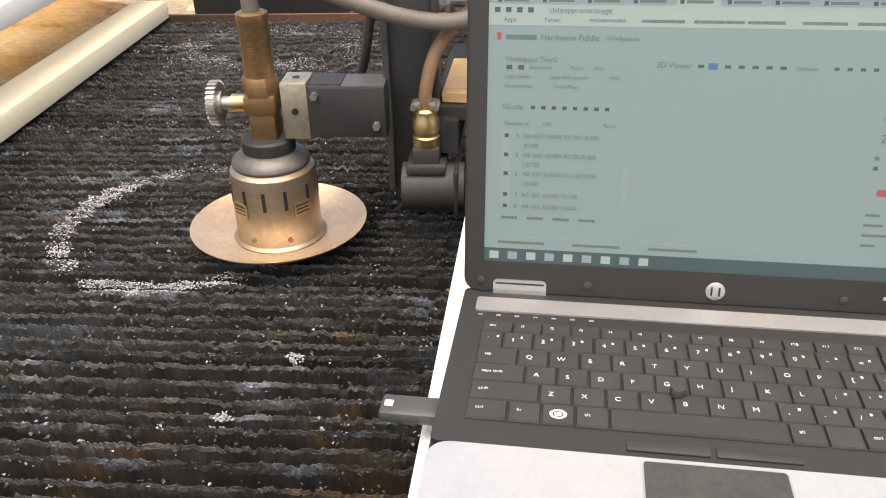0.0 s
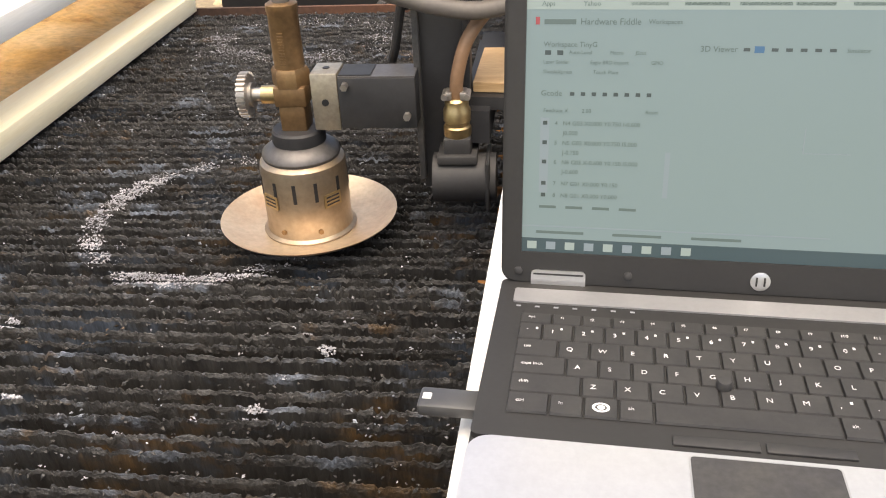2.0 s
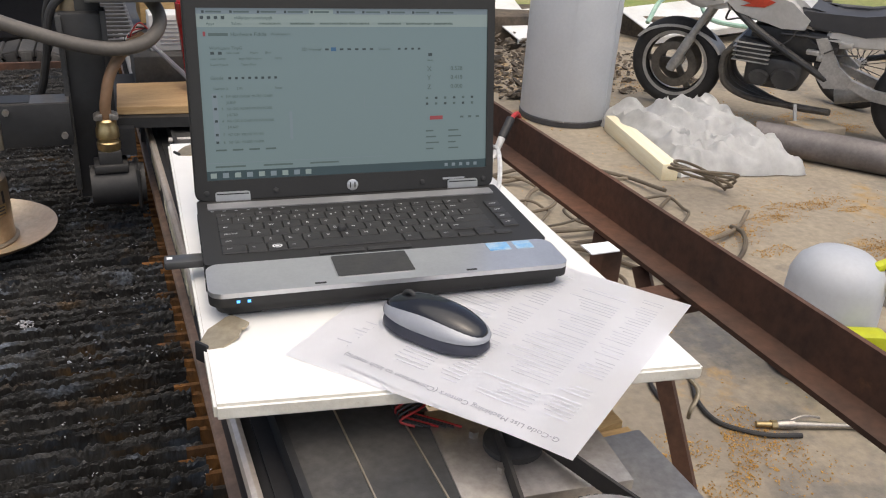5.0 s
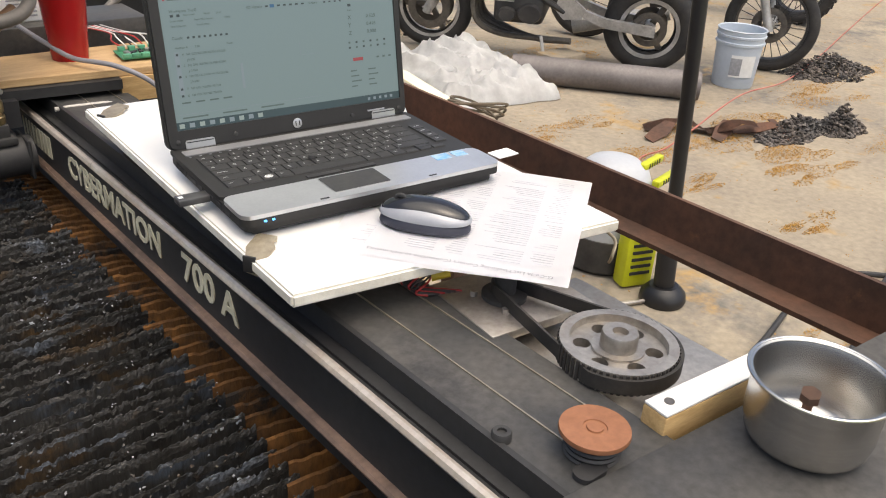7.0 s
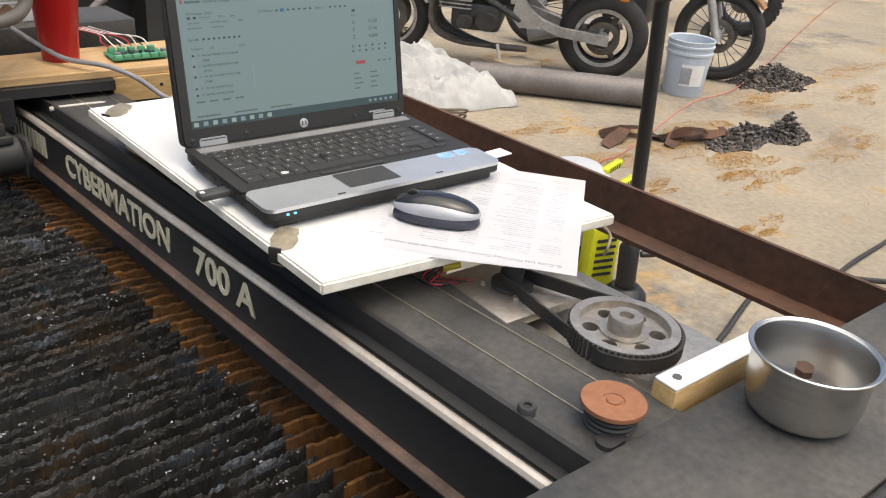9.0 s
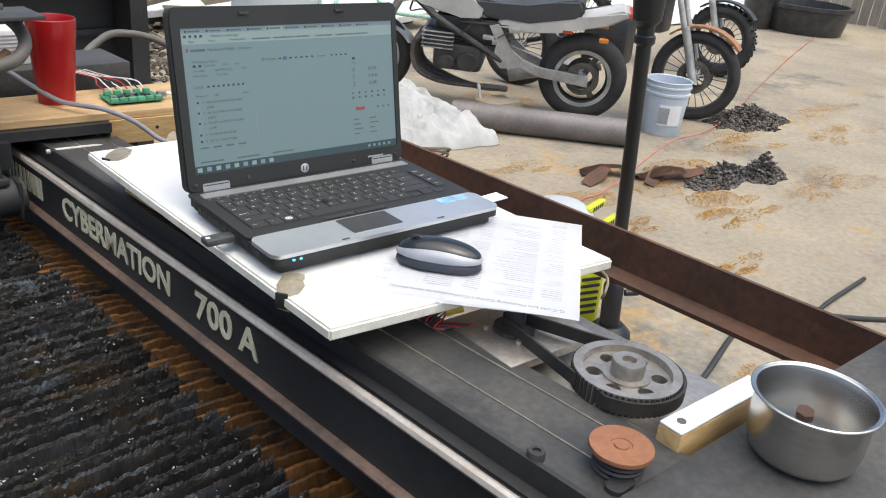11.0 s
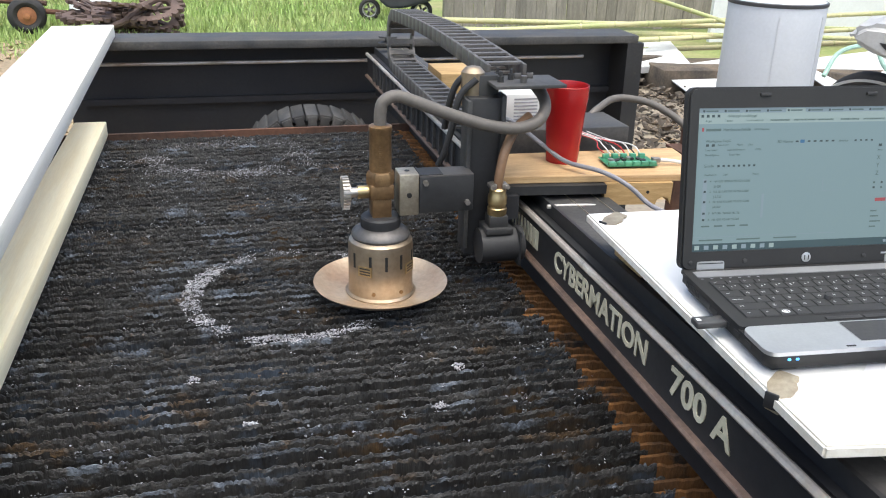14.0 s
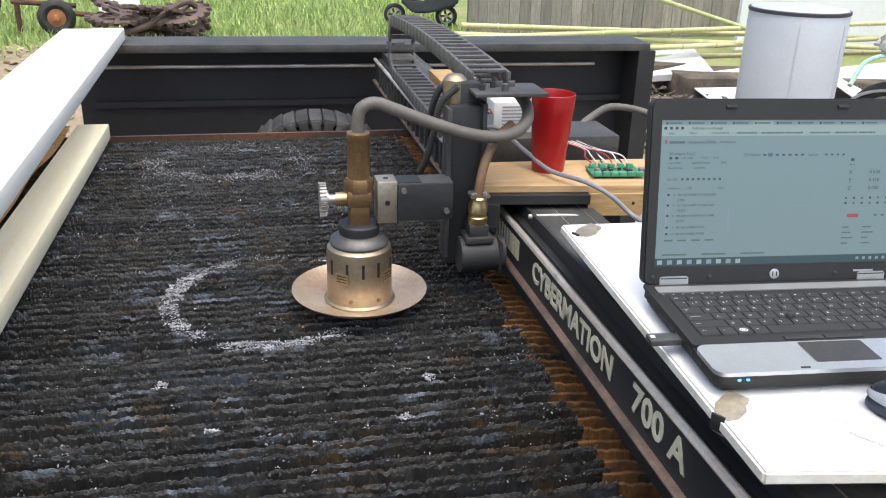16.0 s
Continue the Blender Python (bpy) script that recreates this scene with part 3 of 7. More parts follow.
# ---- gantry beam ----
beam = thing("gantry_beam", "long black steel gantry beam with cream lettering and worn bright edges", "gantry beam", Matrix.Translation((0, 0.1, 0.87)) @ pose(0, 0, 0, -0.75, 0, 0) @ Matrix.Translation((0, -0.1, -0.87)))
BY0, BY1 = -0.47, 2.5
def run(profile):
    bm = B()
    a = [bm.verts.new((x, BY0, z)) for x, z in profile]
    b = [bm.verts.new((x, BY1, z)) for x, z in profile]
    for i in range(len(a)):
        j = (i + 1) % len(a)
        bm.faces.new((a[i], a[j], b[j], b[i]))
    bm.faces.new(a)
    bm.faces.new(list(reversed(b)))
    return bm
part("web", run([(0.0, 0.7985), (0.0, 0.8725), (0.012, 0.8725), (0.012, 0.7985)]), BLACK_PAINT, beam)
part("upper_lip", run([(-0.005, 0.871), (-0.007, 0.875), (-0.005, 0.8795), (-0.001, 0.8812), (0.003, 0.8795), (0.003, 0.871), (0.0, 0.870)]), WORN_EDGE, beam, "worn bright upper edge")
part("lower_lip", run([(-0.008, 0.791), (-0.010, 0.796), (-0.008, 0.800), (0.0, 0.801), (0.004, 0.800), (0.004, 0.790)]), RUST_EDGE, beam, "rust-worn lower edge")
part("channel", run([(0.012, 0.868), (0.012, 0.876), (0.026, 0.876), (0.026, 0.900), (0.032, 0.900), (0.032, 0.868)]), BLACK_PAINT, beam)
part("top_plate", run([(0.032, 0.880), (0.032, 0.897), (0.150, 0.897), (0.150, 0.880)]), DUSTY_STEEL, beam, "dusty dark top plate")
for xx in (0.075, 0.125):
    bm = B()
    box(bm, (xx, (BY0 + BY1) / 2, 0.8975), (0.0013, BY1 - BY0 - 0.06, 0.0020))
    part("groove_strip", bm, BRACKET, beam)
part("under_web", run([(0.03, 0.72), (0.03, 0.88), (0.045, 0.88), (0.045, 0.72)]), BLACK_PAINT, beam)
TURN = pose(0, 0, 0, 90, 0, -90)
def side_words(text, y0, z0, h, length):
    ob = words(text, h / 0.69, CREAM_LETTER, beam, Matrix(), 0.0008, "lettering", 0.0011)
    xs = [v.co.x for v in ob.data.vertices]
    k = length / (max(xs) - min(xs))
    ob.data.transform(Matrix.Diagonal((k, 1, 1, 1)) @ Matrix.Translation((-min(xs), 0, 0)))
    ob.matrix_basis = Matrix.Translation((-0.0012, y0, z0)) @ TURN
    return ob
side_words("CYBERMATION", 0.548, 0.822, 0.034, 0.34)
side_words("700 A", 0.142, 0.822, 0.036, 0.142)
for i in range(9):
    bm = B()
    w = 0.0045 + 0.0011 * i
    box(bm, (-0.0008, 0.77 - 0.0165 * i, 0.838), (0.0016, w, 0.036))
    part("stripe", bm, CREAM_LETTER, beam)
for i in range(22):
    bm = B()
    box(bm, (-0.004, 0.95 + 0.066 * i, 0.836), (0.007, 0.012, 0.066))
    part("rib", bm, DUSTY_STEEL, beam)

# ---- white board with laptop, mouse and papers ----
BT = 0.95
bm = B()
prism(bm, [(-0.025, -0.16), (0.367, -0.222), (0.381, 0.20), (0.385, 0.43), (0.003, 0.448)], BT - 0.014, BT)
bmesh.ops.bevel(bm, geom=list(bm.edges), offset=0.0025, segments=2, affect="EDGES")
bmesh.ops.recalc_face_normals(bm, faces=bm.faces)
for f in bm.faces:
    f.material_index = 0 if f.normal.z > 0.7 else 1
board = single("white_board", bm, (WHITE_BOARD, CHIPPED), "white painted board with chipped edges laid over the beam", "board", smooth=False)
bm = B()
box(bm, (0.10, -0.05, 0.9165), (0.12, 0.10, 0.039), bevel=0.002)
single("wood_block", bm, BLOCK_WOOD, "bare wooden block propping up the white board", "wood block")
bm = B()
box(bm, (0.10, 0.36, 0.9165), (0.13, 0.09, 0.039), bevel=0.002)
single("wood_block", bm, BLOCK_WOOD, "bare wooden block propping up the white board", "wood block")


def spring_clip(x, y, rz):
    th = thing("spring_clip", "tan steel spring clip gripping the edge of the white board", "clip", pose(x, y, BT, 0, 0, rz), "board clips")
    bm = B()
    out = [(-0.022, -0.008), (-0.012, -0.0155), (0.004, -0.016), (0.013, -0.010), (0.016, -0.012), (0.022, -0.010), (0.022, 0.010), (0.016, 0.012), (0.010, 0.012), (-0.004, 0.0125), (-0.018, 0.006)]
    prism(bm, out, 0.001, 0.0035, pose(0, 0, 0, 0, -9, 0))
    part("upper_jaw", bm, TAN_CLIP, th)
    bm = B()
    box(bm, (-0.022, 0, -0.006), (0.003, 0.014, 0.018), bevel=0.001)
    part("spring", bm, WIRE_BLACK, th)
    bm = B()
    prism(bm, out, -0.0185, -0.016)
    part("lower_jaw", bm, TAN_CLIP, th)


spring_clip(-0.004, -0.062, 35)
spring_clip(0.030, 0.412, 25)

# ---- laptop ----
LW, LD = 0.333, 0.212
laptop = thing("laptop", "open black and grey business laptop with dusty keyboard and lit screen", "laptop", pose(0.0, -0.036, BT, 0, 0, -4.6))
bm = B()
prism(bm, rounded(LW - 0.012, LD - 0.012, 0.012, 5, -0.004, -0.002), 0.006, 0.0155)
prism(bm, rounded(LW, LD, 0.012, 5, -0.010, -0.008), 0.0155, 0.024)
part("base", bm, LAP_BLACK, laptop, "black plastic base")
for fx, fy in ((0.02, 0.012), (0.29, 0.012), (0.02, 0.18), (0.29, 0.18)):
    bm = B()
    box(bm, (fx, fy, 0.003), (0.03, 0.014, 0.006), bevel=0.002)
    part("foot", bm, BLACK_RUBBER, laptop)
bm = B()
prism(bm, rounded(LW, 0.058, 0.012, 5, -0.010, -0.008), 0.024, 0.0285)
part("palm_rest", bm, LAP_GREY, laptop, "scuffed grey metal palm rest")
bm = B()
prism(bm, rounded(LW, 0.1535, 0.004, 3, -0.010, 0.0505), 0.024, 0.0280)
deck = part("keyboard_deck", bm, LAP_BLACK, laptop)
bm = B()
prism(bm, rounded(LW - 0.02, 0.016, 0.002, 3, 0.0, 0.176), 0.0280, 0.0292)
part("speaker_strip", bm, LAP_STRIP, laptop)


def key(x, y, w, h, legend=""):
    bm = B()
    lo, hi = 0.0284, 0.0298
    a = [bm.verts.new((x + sx * w / 2, y + sy * h / 2, lo)) for sx, sy in ((-1, -1), (1, -1), (1, 1), (-1, 1))]
    b = [bm.verts.new((x + sx * (w / 2 - 0.0005), y + sy * (h / 2 - 0.0005) + 0.0002, hi)) for sx, sy in ((-1, -1), (1, -1), (1, 1), (-1, 1))]
    for i in range(4):
        bm.faces.new((a[i], a[(i + 1) % 4], b[(i + 1) % 4], b[i]))
    bm.faces.new(b)
    k = part("key", bm, KEY_BLACK, deck, "", None, False)
    if legend:
        words(legend, 0.0050 if len(legend) == 1 else 0.0034, LEGEND, k, pose(x - w / 2 + 0.0045, y + (-0.0015 if len(legend) == 1 else 0.0), 0.0299), 0.00004, "legend")
        if len(legend) == 1 and not legend.isalpha():
            bm = B()
            box(bm, (x - w / 2 + 0.011, y + 0.003, 0.0299), (0.0014, 0.0019, 0.0001))
            part("legend", bm, LEGEND, k, "", None, False)
    return k


KX, KY, P = 0.0065, 0.1575, 0.0187
def key_row(y, h, widths, legends, x=KX):
    for w, lg in zip(widths, legends):
        key(x + w * P / 2, y, w * P - 0.0010, h + 0.0004, lg)
        x += w * P
key_row(KY, 0.0100, [1.08] + [0.98] * 14, ["esc", "f1", "f2", "f3", "f4", "f5", "f6", "f7", "f8", "f9", "f10", "f11", "f12", "ins", "del"])
key_row(KY - 0.0140, 0.0154, [0.8] + [1.0] * 12 + [1.9], list("`1234567890-=") + ["back"])
key_row(KY - 0.0306, 0.0154, [1.35] + [1.0] * 12 + [1.35], ["tab"] + list("QWERTYUIOP[]\\"))
key_row(KY - 0.0472, 0.0154, [1.65] + [1.0] * 11 + [2.05], ["caps lock"] + list("ASDFGHJKL;'") + ["enter"])
key_row(KY - 0.0638, 0.0154, [2.15] + [1.0] * 10 + [2.55], ["shift"] + list("ZXCVBNM,./") + ["shift"])
key_row(KY - 0.0804, 0.0154, [1.25, 1.0, 1.0, 1.0, 5.05, 1.0, 1.0, 1.0], ["ctrl", "fn", "", "alt", "", "alt", "", "ctrl"])
bm = B()
for r0, r1 in ((0.0032, 0.0048), (0.0005, 0.0022)):
    prism(bm, [(r1 * math.cos(2 * math.pi * k / 20), 0.8 * r1 * math.sin(2 * math.pi * k / 20)) for k in range(20)] if r0 < 0.001 else [(r * math.cos(a), 0.8 * r * math.sin(a)) for r, a in [(r1, 2 * math.pi * k / 24) for k in range(25)] + [(r0, -2 * math.pi * k / 24) for k in range(25)]], 0.02985, 0.0299, Matrix.Translation((KX + 2.75 * P, KY - 0.0804, 0)))
part("round_key_mark", bm, LEGEND, deck, "white round key mark", None, False)
key_row(KY - 0.0765, 0.0078, [1.0], [""], KX + 13.35 * P)
for dx in (12.3, 13.35, 14.4):
    key(KX + dx * P + P / 2, KY - 0.0845, P - 0.0015, 0.0072, "")
for r, lg in enumerate(("home", "pgup", "pgdn", "end")):
    key(KX + 15.2 * P + 0.0085, KY - 0.0140 - 0.0166 * r, 0.0165, 0.0154, lg)
bm = B()
spun(bm, [(0.0042, 0.0290), (0.0045, 0.0325), (0.0036, 0.0345), (0.001, 0.0348)], 16, Matrix.Translation((KX + 6.3 * P, KY - 0.055, 0)))
part("pointing_stick", bm, BLACK_RUBBER, laptop)
for bx, bw in ((0.094, 0.044), (0.140, 0.044)):
    bm = B()
    box(bm, (bx + bw / 2, 0.0575, 0.0287), (bw - 0.001, 0.0070, 0.0016), bevel=0.0005)
    part("click_button", bm, KEY_BLACK, laptop)
bm = B()
prism(bm, rounded(0.073, 0.043, 0.003, 3, 0.1015, 0.0045), 0.0284, 0.0290)
part("touchpad_rim", bm, LAP_HINGE, laptop)
bm = B()
prism(bm, rounded(0.071, 0.041, 0.002, 3, 0.1025, 0.0055), 0.0286, 0.0293)
part("touchpad", bm, PAD, laptop, "worn dark touchpad")
for sx, w, mm in ((0.256, 0.022, BLUE_MARK), (0.284, 0.018, BLUE_MARK)):
    bm = B()
    box(bm, (sx + w / 2, 0.040, 0.0287), (w, 0.016, 0.0006))
    part("sticker", bm, mm, laptop, "small blue sticker")
for lx in (0.014, 0.023):
    bm = B()
    box(bm, (lx, -0.0088, 0.0205), (0.0028, 0.0016, 0.0018))
    part("status_light", bm, LED_BLUE, laptop, "lit blue status light")
for i in range(7):
    bm = B()
    box(bm, (0.004 + 0.012 * i, 0.172, 0.0284), (0.003, 0.0012, 0.0004))
    part("indicator", bm, GREY_MARK, laptop)
for lx in (0.085, 0.225):
    bm = B()
    box(bm, (lx, -0.003, 0.0287), (0.010, 0.002, 0.0008))
    part("latch_slot", bm, BLACK_RUBBER, laptop)
for py, pw in ((0.05, 0.013), (0.075, 0.013), (0.10, 0.018), (0.125, 0.010), (0.15, 0.022)):
    bm = B()
    box(bm, (-0.0102, py - 0.02, 0.0185), (0.0012, pw, 0.005))
    part("port", bm, BLACK_RUBBER, laptop)
for i in range(9):
    bm = B()
    box(bm, (-0.0102, 0.150 + 0.004 * i, 0.0185), (0.0012, 0.002, 0.007))
    part("vent_slot", bm, BLACK_RUBBER, laptop)

# lid, leaning back
LID = Matrix.Translation((0.001, 0.204, 0.026)) @ pose(0, 0, 0, 79, 0, 0)
lid = new("lid")
lid.parent = laptop
lid.matrix_basis = LID
lid["label"] = "black laptop lid with a lit pale screen"
LH = 0.222
bm = B()
prism(bm, rounded(LW, LH, 0.010, 5, -0.012, 0.0), -0.010, 0.0)
part("shell", bm, LAP_BLACK, lid)
SX, SY, SW, SH = 0.0015, 0.023, 0.310, 0.1745
bm = B()
outer, inner = rounded(LW - 0.004, LH - 0.004, 0.009, 5, -0.010, 0.002), rounded(SW, SH, 0.0005, 5, SX, SY)
va = [[bm.verts.new((x, y, z)) for x, y in o] for o, z in ((outer, 0.0), (outer, 0.0035), (inner, 0.0035), (inner, 0.0012))]
for a, b in zip(va, va[1:]):
    for i in range(len(a)):
        j = (i + 1) % len(a)
        bm.faces.new((a[i], a[j], b[j], b[i]))
part("bezel", bm, LAP_BLACK, lid, "", None)
bm = B()
box(bm, (SX + SW / 2, SY + SH / 2, 0.0008), (SW, SH, 0.001))
screen = part("screen", bm, SCREEN, lid, "lit screen with a pale green web page")


def patch(x, y, w, h, m, z=0.0014, name="screen_mark"):
    """A flat mark on the screen: x, y from its top left, as shares of its width and height."""
    bm = B()
    box(bm, (SX + SW * (x + w / 2), SY + SH * (1 - y - h / 2), z), (SW * w, SH * h, 0.0002))
    return part(name, bm, m, lid, "", None, False)


def screen_words(text, x, y, h, m=None):
    return words(text, SH * h / 0.72, m or SCREEN_TEXT, lid, pose(SX + SW * x, SY + SH * (1 - y - h), 0.0018), 0.0001, "screen_text")


patch(0, 0, 1, 0.032, SCREEN_BAR)
patch(0, 0.032, 1, 0.075, SCREEN_LIGHT)
for i in range(10):
    patch(0.012 + 0.088 * i, 0.006, 0.082, 0.028, SCREEN_LIGHT if i == 4 else SCREEN_BAR, 0.0017)
    patch(0.03 + 0.088 * i, 0.016, 0.05, 0.010, SCREEN_TEXT, 0.0019)
    patch(0.018 + 0.088 * i, 0.014, 0.008, 0.014, SCREEN_DARK, 0.0019)
for i in range(4):
    patch(0.012 + 0.022 * i, 0.045, 0.011, 0.018, SCREEN_DARK, 0.0017)
screen_words("chilipeppr.com/tinyg#", 0.12, 0.044, 0.018)
screen_words("Apps", 0.03, 0.078, 0.016)
screen_words("Yahoo", 0.11, 0.078, 0.016)
for i in range(7):
    patch(0.20 + 0.10 * i, 0.082, 0.07 + 0.012 * (i % 3), 0.011, SCREEN_TEXT)
screen_words("Hardware Fiddle", 0.105, 0.135, 0.022)
patch(0.035, 0.140, 0.062, 0.017, SCREEN_TEXT)
patch(0.018, 0.132, 0.008, 0.026, SCREEN_RED)
screen_words("Workspaces", 0.235, 0.138, 0.016)
screen_words("Workspace TinyG", 0.035, 0.215, 0.018)
for j, row in enumerate((("Auto-Level", "Macro", "JScut"), ("Laser Solder", "Eagle BRD Import", "GPIO"), ("ShuttleXpress", "Touch Plate"))):
    xx = 0.085 if j == 0 else 0.035
    for wd in row:
        screen_words(wd, xx, 0.245 + 0.034 * j, 0.013)
        xx += 0.018 + 0.0062 * len(wd)
patch(0.038, 0.246, 0.012, 0.016, SCREEN_DARK)
patch(0.062, 0.246, 0.012, 0.016, SCREEN_DARK)
screen_words("3D Viewer", 0.335, 0.225, 0.020)
patch(0.435, 0.226, 0.018, 0.022, SCREEN_BLUE)
for i in range(6):
    patch(0.415 + 0.026 * i if i == 0 else 0.44 + 0.026 * i, 0.232, 0.012, 0.011, SCREEN_DARK)
screen_words("Simulator", 0.60, 0.230, 0.014)
for i in range(4):
    patch(0.67 + 0.024 * i, 0.232, 0.009, 0.011, SCREEN_DARK)
screen_words("Gcode", 0.032, 0.385, 0.020)
for i in range(8):
    patch(0.09 + 0.0215 * i, 0.391, 0.009, 0.013, SCREEN_DARK)
screen_words("Feedrate X", 0.038, 0.450, 0.014)
screen_words("2.00", 0.115, 0.450, 0.014)
screen_words("Reset", 0.24, 0.450, 0.014)
patch(0.033, 0.485, 0.018, 0.28, SCREEN_BAR)
for j, ln in enumerate(("4   N4 G03 X0.000 Y0.750 I-0.600", "     J0.000", "5   N5 G03 X0.000 Y0.750 I5.000", "     J-0.750", "6   N6 G03 X-0.600 Y0.150 I5.000", "     J-0.600", "7   N7 G01 X0.000 Y0.150", "8   N8 G01 X0.000 Y0.000")):
    yy = 0.495 + (0.036 * j if j < 6 else 0.036 * 5 + 0.045 * (j - 5))
    screen_words(ln, 0.062, yy, 0.0155)
    if j in (0, 2, 4, 6, 7):
        patch(0.038, yy + 0.001, 0.009, 0.014, SCREEN_DARK, 0.0018)
patch(0.285, 0.60, 0.010, 0.17, SCREEN_BAR)
for i in range(4):
    patch(0.035 + 0.055 * i, 0.815, 0.035, 0.010, SCREEN_TEXT)
patch(0.0, 0.895, 0.62, 0.004, SCREEN_BAR)
for i in range(3):
    patch(0.03 + 0.16 * i, 0.915, 0.10, 0.010, SCREEN_TEXT)
patch(0, 0.945, 1, 0.055, SCREEN_TASK)
for i in range(9):
    patch(0.012 + 0.040 * i, 0.957, 0.020, 0.030, SCREEN_BAR if i % 2 else SCREEN_LIGHT, 0.0018)
for i in range(5):
    patch(0.84 + 0.028 * i, 0.962, 0.012, 0.020, SCREEN_BAR, 0.0018)
screen_words("Axes", 0.775, 0.30, 0.014)
patch(0.78, 0.265, 0.014, 0.018, SCREEN_DARK)
for j, (ax, val) in enumerate((("X", "0.528"), ("Y", "0.418"), ("Z", "0.000"))):
    screen_words(ax, 0.775, 0.345 + 0.056 * j, 0.030)
    screen_words(val, 0.862, 0.345 + 0.056 * j, 0.026)
for j in range(2):
    for i in range(6):
        patch(0.77 + 0.034 * i, 0.535 + 0.036 * j, 0.009, 0.014, SCREEN_DARK if (i + j) % 2 else SCREEN_TEXT)
patch(0.785, 0.655, 0.048, 0.024, SCREEN_RED)
for j in range(4):
    for i in range(2):
        patch(0.77 + 0.085 * i, 0.745 + 0.038 * j, 0.028 + 0.01 * ((i + j) % 3), 0.009, SCREEN_TEXT)
for i in range(3):
    patch(0.90 + 0.03 * i, 0.66, 0.012, 0.012, SCREEN_TEXT)
patch(0.545, 0.50, 0.002, 0.09, SCREEN_BAR)
patch(0.545, 0.588, 0.09, 0.003, SCREEN_BAR)

bm = B()
spun(bm, [(0.0062, 0.0036), (0.0062, 0.0044), (0.0054, 0.0047)], 28, Matrix.Translation((0.155, 0.011, 0)))
part("round_badge", bm, LAP_HINGE, lid, "round silver badge")
for bx in (0.1525, 0.1575):
    bm = B()
    box(bm, (bx, 0.011, 0.0049), (0.0012, 0.006, 0.0003), pose(0, 0, 0))
    part("badge_bar", bm, LAP_BLACK, lid)
for sx in (0.0, 0.072, 0.235, 0.308):
    bm = B()
    spun(bm, [(0.0028, 0.0034), (0.0028, 0.0048), (0.002, 0.0052)], 14, Matrix.Translation((sx + 0.0, 0.010, 0)))
    part("bumper", bm, BLACK_RUBBER, lid)
for sx in (0.085, 0.225):
    bm = B()
    box(bm, (sx, 0.213, 0.0045), (0.014, 0.004, 0.003), bevel=0.001)
    part("latch_hook", bm, BLACK_RUBBER, lid)
bm = B()
box(bm, (0.272, 0.0125, 0.0038), (0.026, 0.0022, 0.0004))
part("model_mark", bm, GREY_MARK, lid)
for hx in (0.0265, 0.2826):
    bm = B()
    prism(bm, rounded(0.036, 0.016, 0.003, 3, hx - 0.018, -0.005), -0.012, 0.0048)
    hinge = part("hinge", bm, LAP_HINGE, lid, "silver hinge cover")
    bm = B()
    box(bm, (hx, 0.0085, 0.0049), (0.033, 0.0012, 0.0004))
    part("slot", bm, BLACK_RUBBER, hinge)

# wireless receiver in the side of the laptop
bm = B()
box(bm, (-0.027, 0.086, 0.0165), (0.036, 0.018, 0.008), bevel=0.0022)
dongle = thing("usb_receiver", "small black wireless receiver plugged into the laptop", "usb receiver", laptop.matrix_basis.copy())
part("case", bm, RECEIVER, dongle)
bm = B()
box(bm, (-0.040, 0.086, 0.0206), (0.005, 0.005, 0.0004), bevel=0.0)
part("mark", bm, LEGEND, dongle)

# mouse
mouse = thing("computer_mouse", "black and grey wireless mouse on the papers", "mouse", pose(0.166, -0.116, BT + 0.004, 0, 0, -55))
def mouse_body(bm, sx, sy, z0, z1, power, keep):
    n, k = 36, 14
    grid = []
    for j in range(k + 1):
        t = j / k
        row = []
        for i in range(n):
            a = 2 * math.pi * i / n
            ca, sa = math.cos(a), math.sin(a)
            ux = math.copysign(abs(ca) ** 0.8, ca)
            uy = math.copysign(abs(sa) ** 0.86, sa)
            sh = math.sqrt(max(0.0, 1 - (t * 0.999) ** power))
            wide = 1 + 0.06 * math.cos(2 * a)
            z = z0 + (z1 - z0) * t * (1 - 0.22 * (ux * sh) ** 2)
            row.append(bm.verts.new((sx * ux * sh * wide, sy * uy * sh * (0.94 + 0.06 * ux * ux), z)))
        grid.append(row)
    for j in range(k):
        for i in range(n):
            bm.faces.new((grid[j][i], grid[j][(i + 1) % n], grid[j + 1][(i + 1) % n], grid[j + 1][i]))
    bm.faces.new(list(reversed(grid[0])))
    bm.faces.new(grid[-1])
    return bm
part("lower_shell", mouse_body(B(), 0.0475, 0.0285, 0.002, 0.023, 2.6, 1), MOUSE_SIDE, mouse, "dark side grips")
bm = mouse_body(B(), 0.0482, 0.0272, 0.012, 0.0290, 2.1, 1)
part("grey_band", bm, MOUSE_GREY, mouse, "grey band round the sides")
bm = mouse_body(B(), 0.0462, 0.0222, 0.0150, 0.0322, 2.3, 1)
part("top_shell", bm, MOUSE_BLACK, mouse, "glossy black top")
bm = B()
torus(bm, 0.0055, 0.0022, 20, 8, Matrix.Translation((-0.028, 0, 0.0255)) @ pose(0, 0, 0, 90, 0, 0))
part("scroll_wheel", bm, BLACK_RUBBER, mouse)
bm = B()
box(bm, (0.020, 0.0, 0.0300), (0.008, 0.009, 0.0006), pose(0, 0, 0, 0, 12, 0), bevel=0.0002)
part("round_mark", bm, LEGEND, mouse)

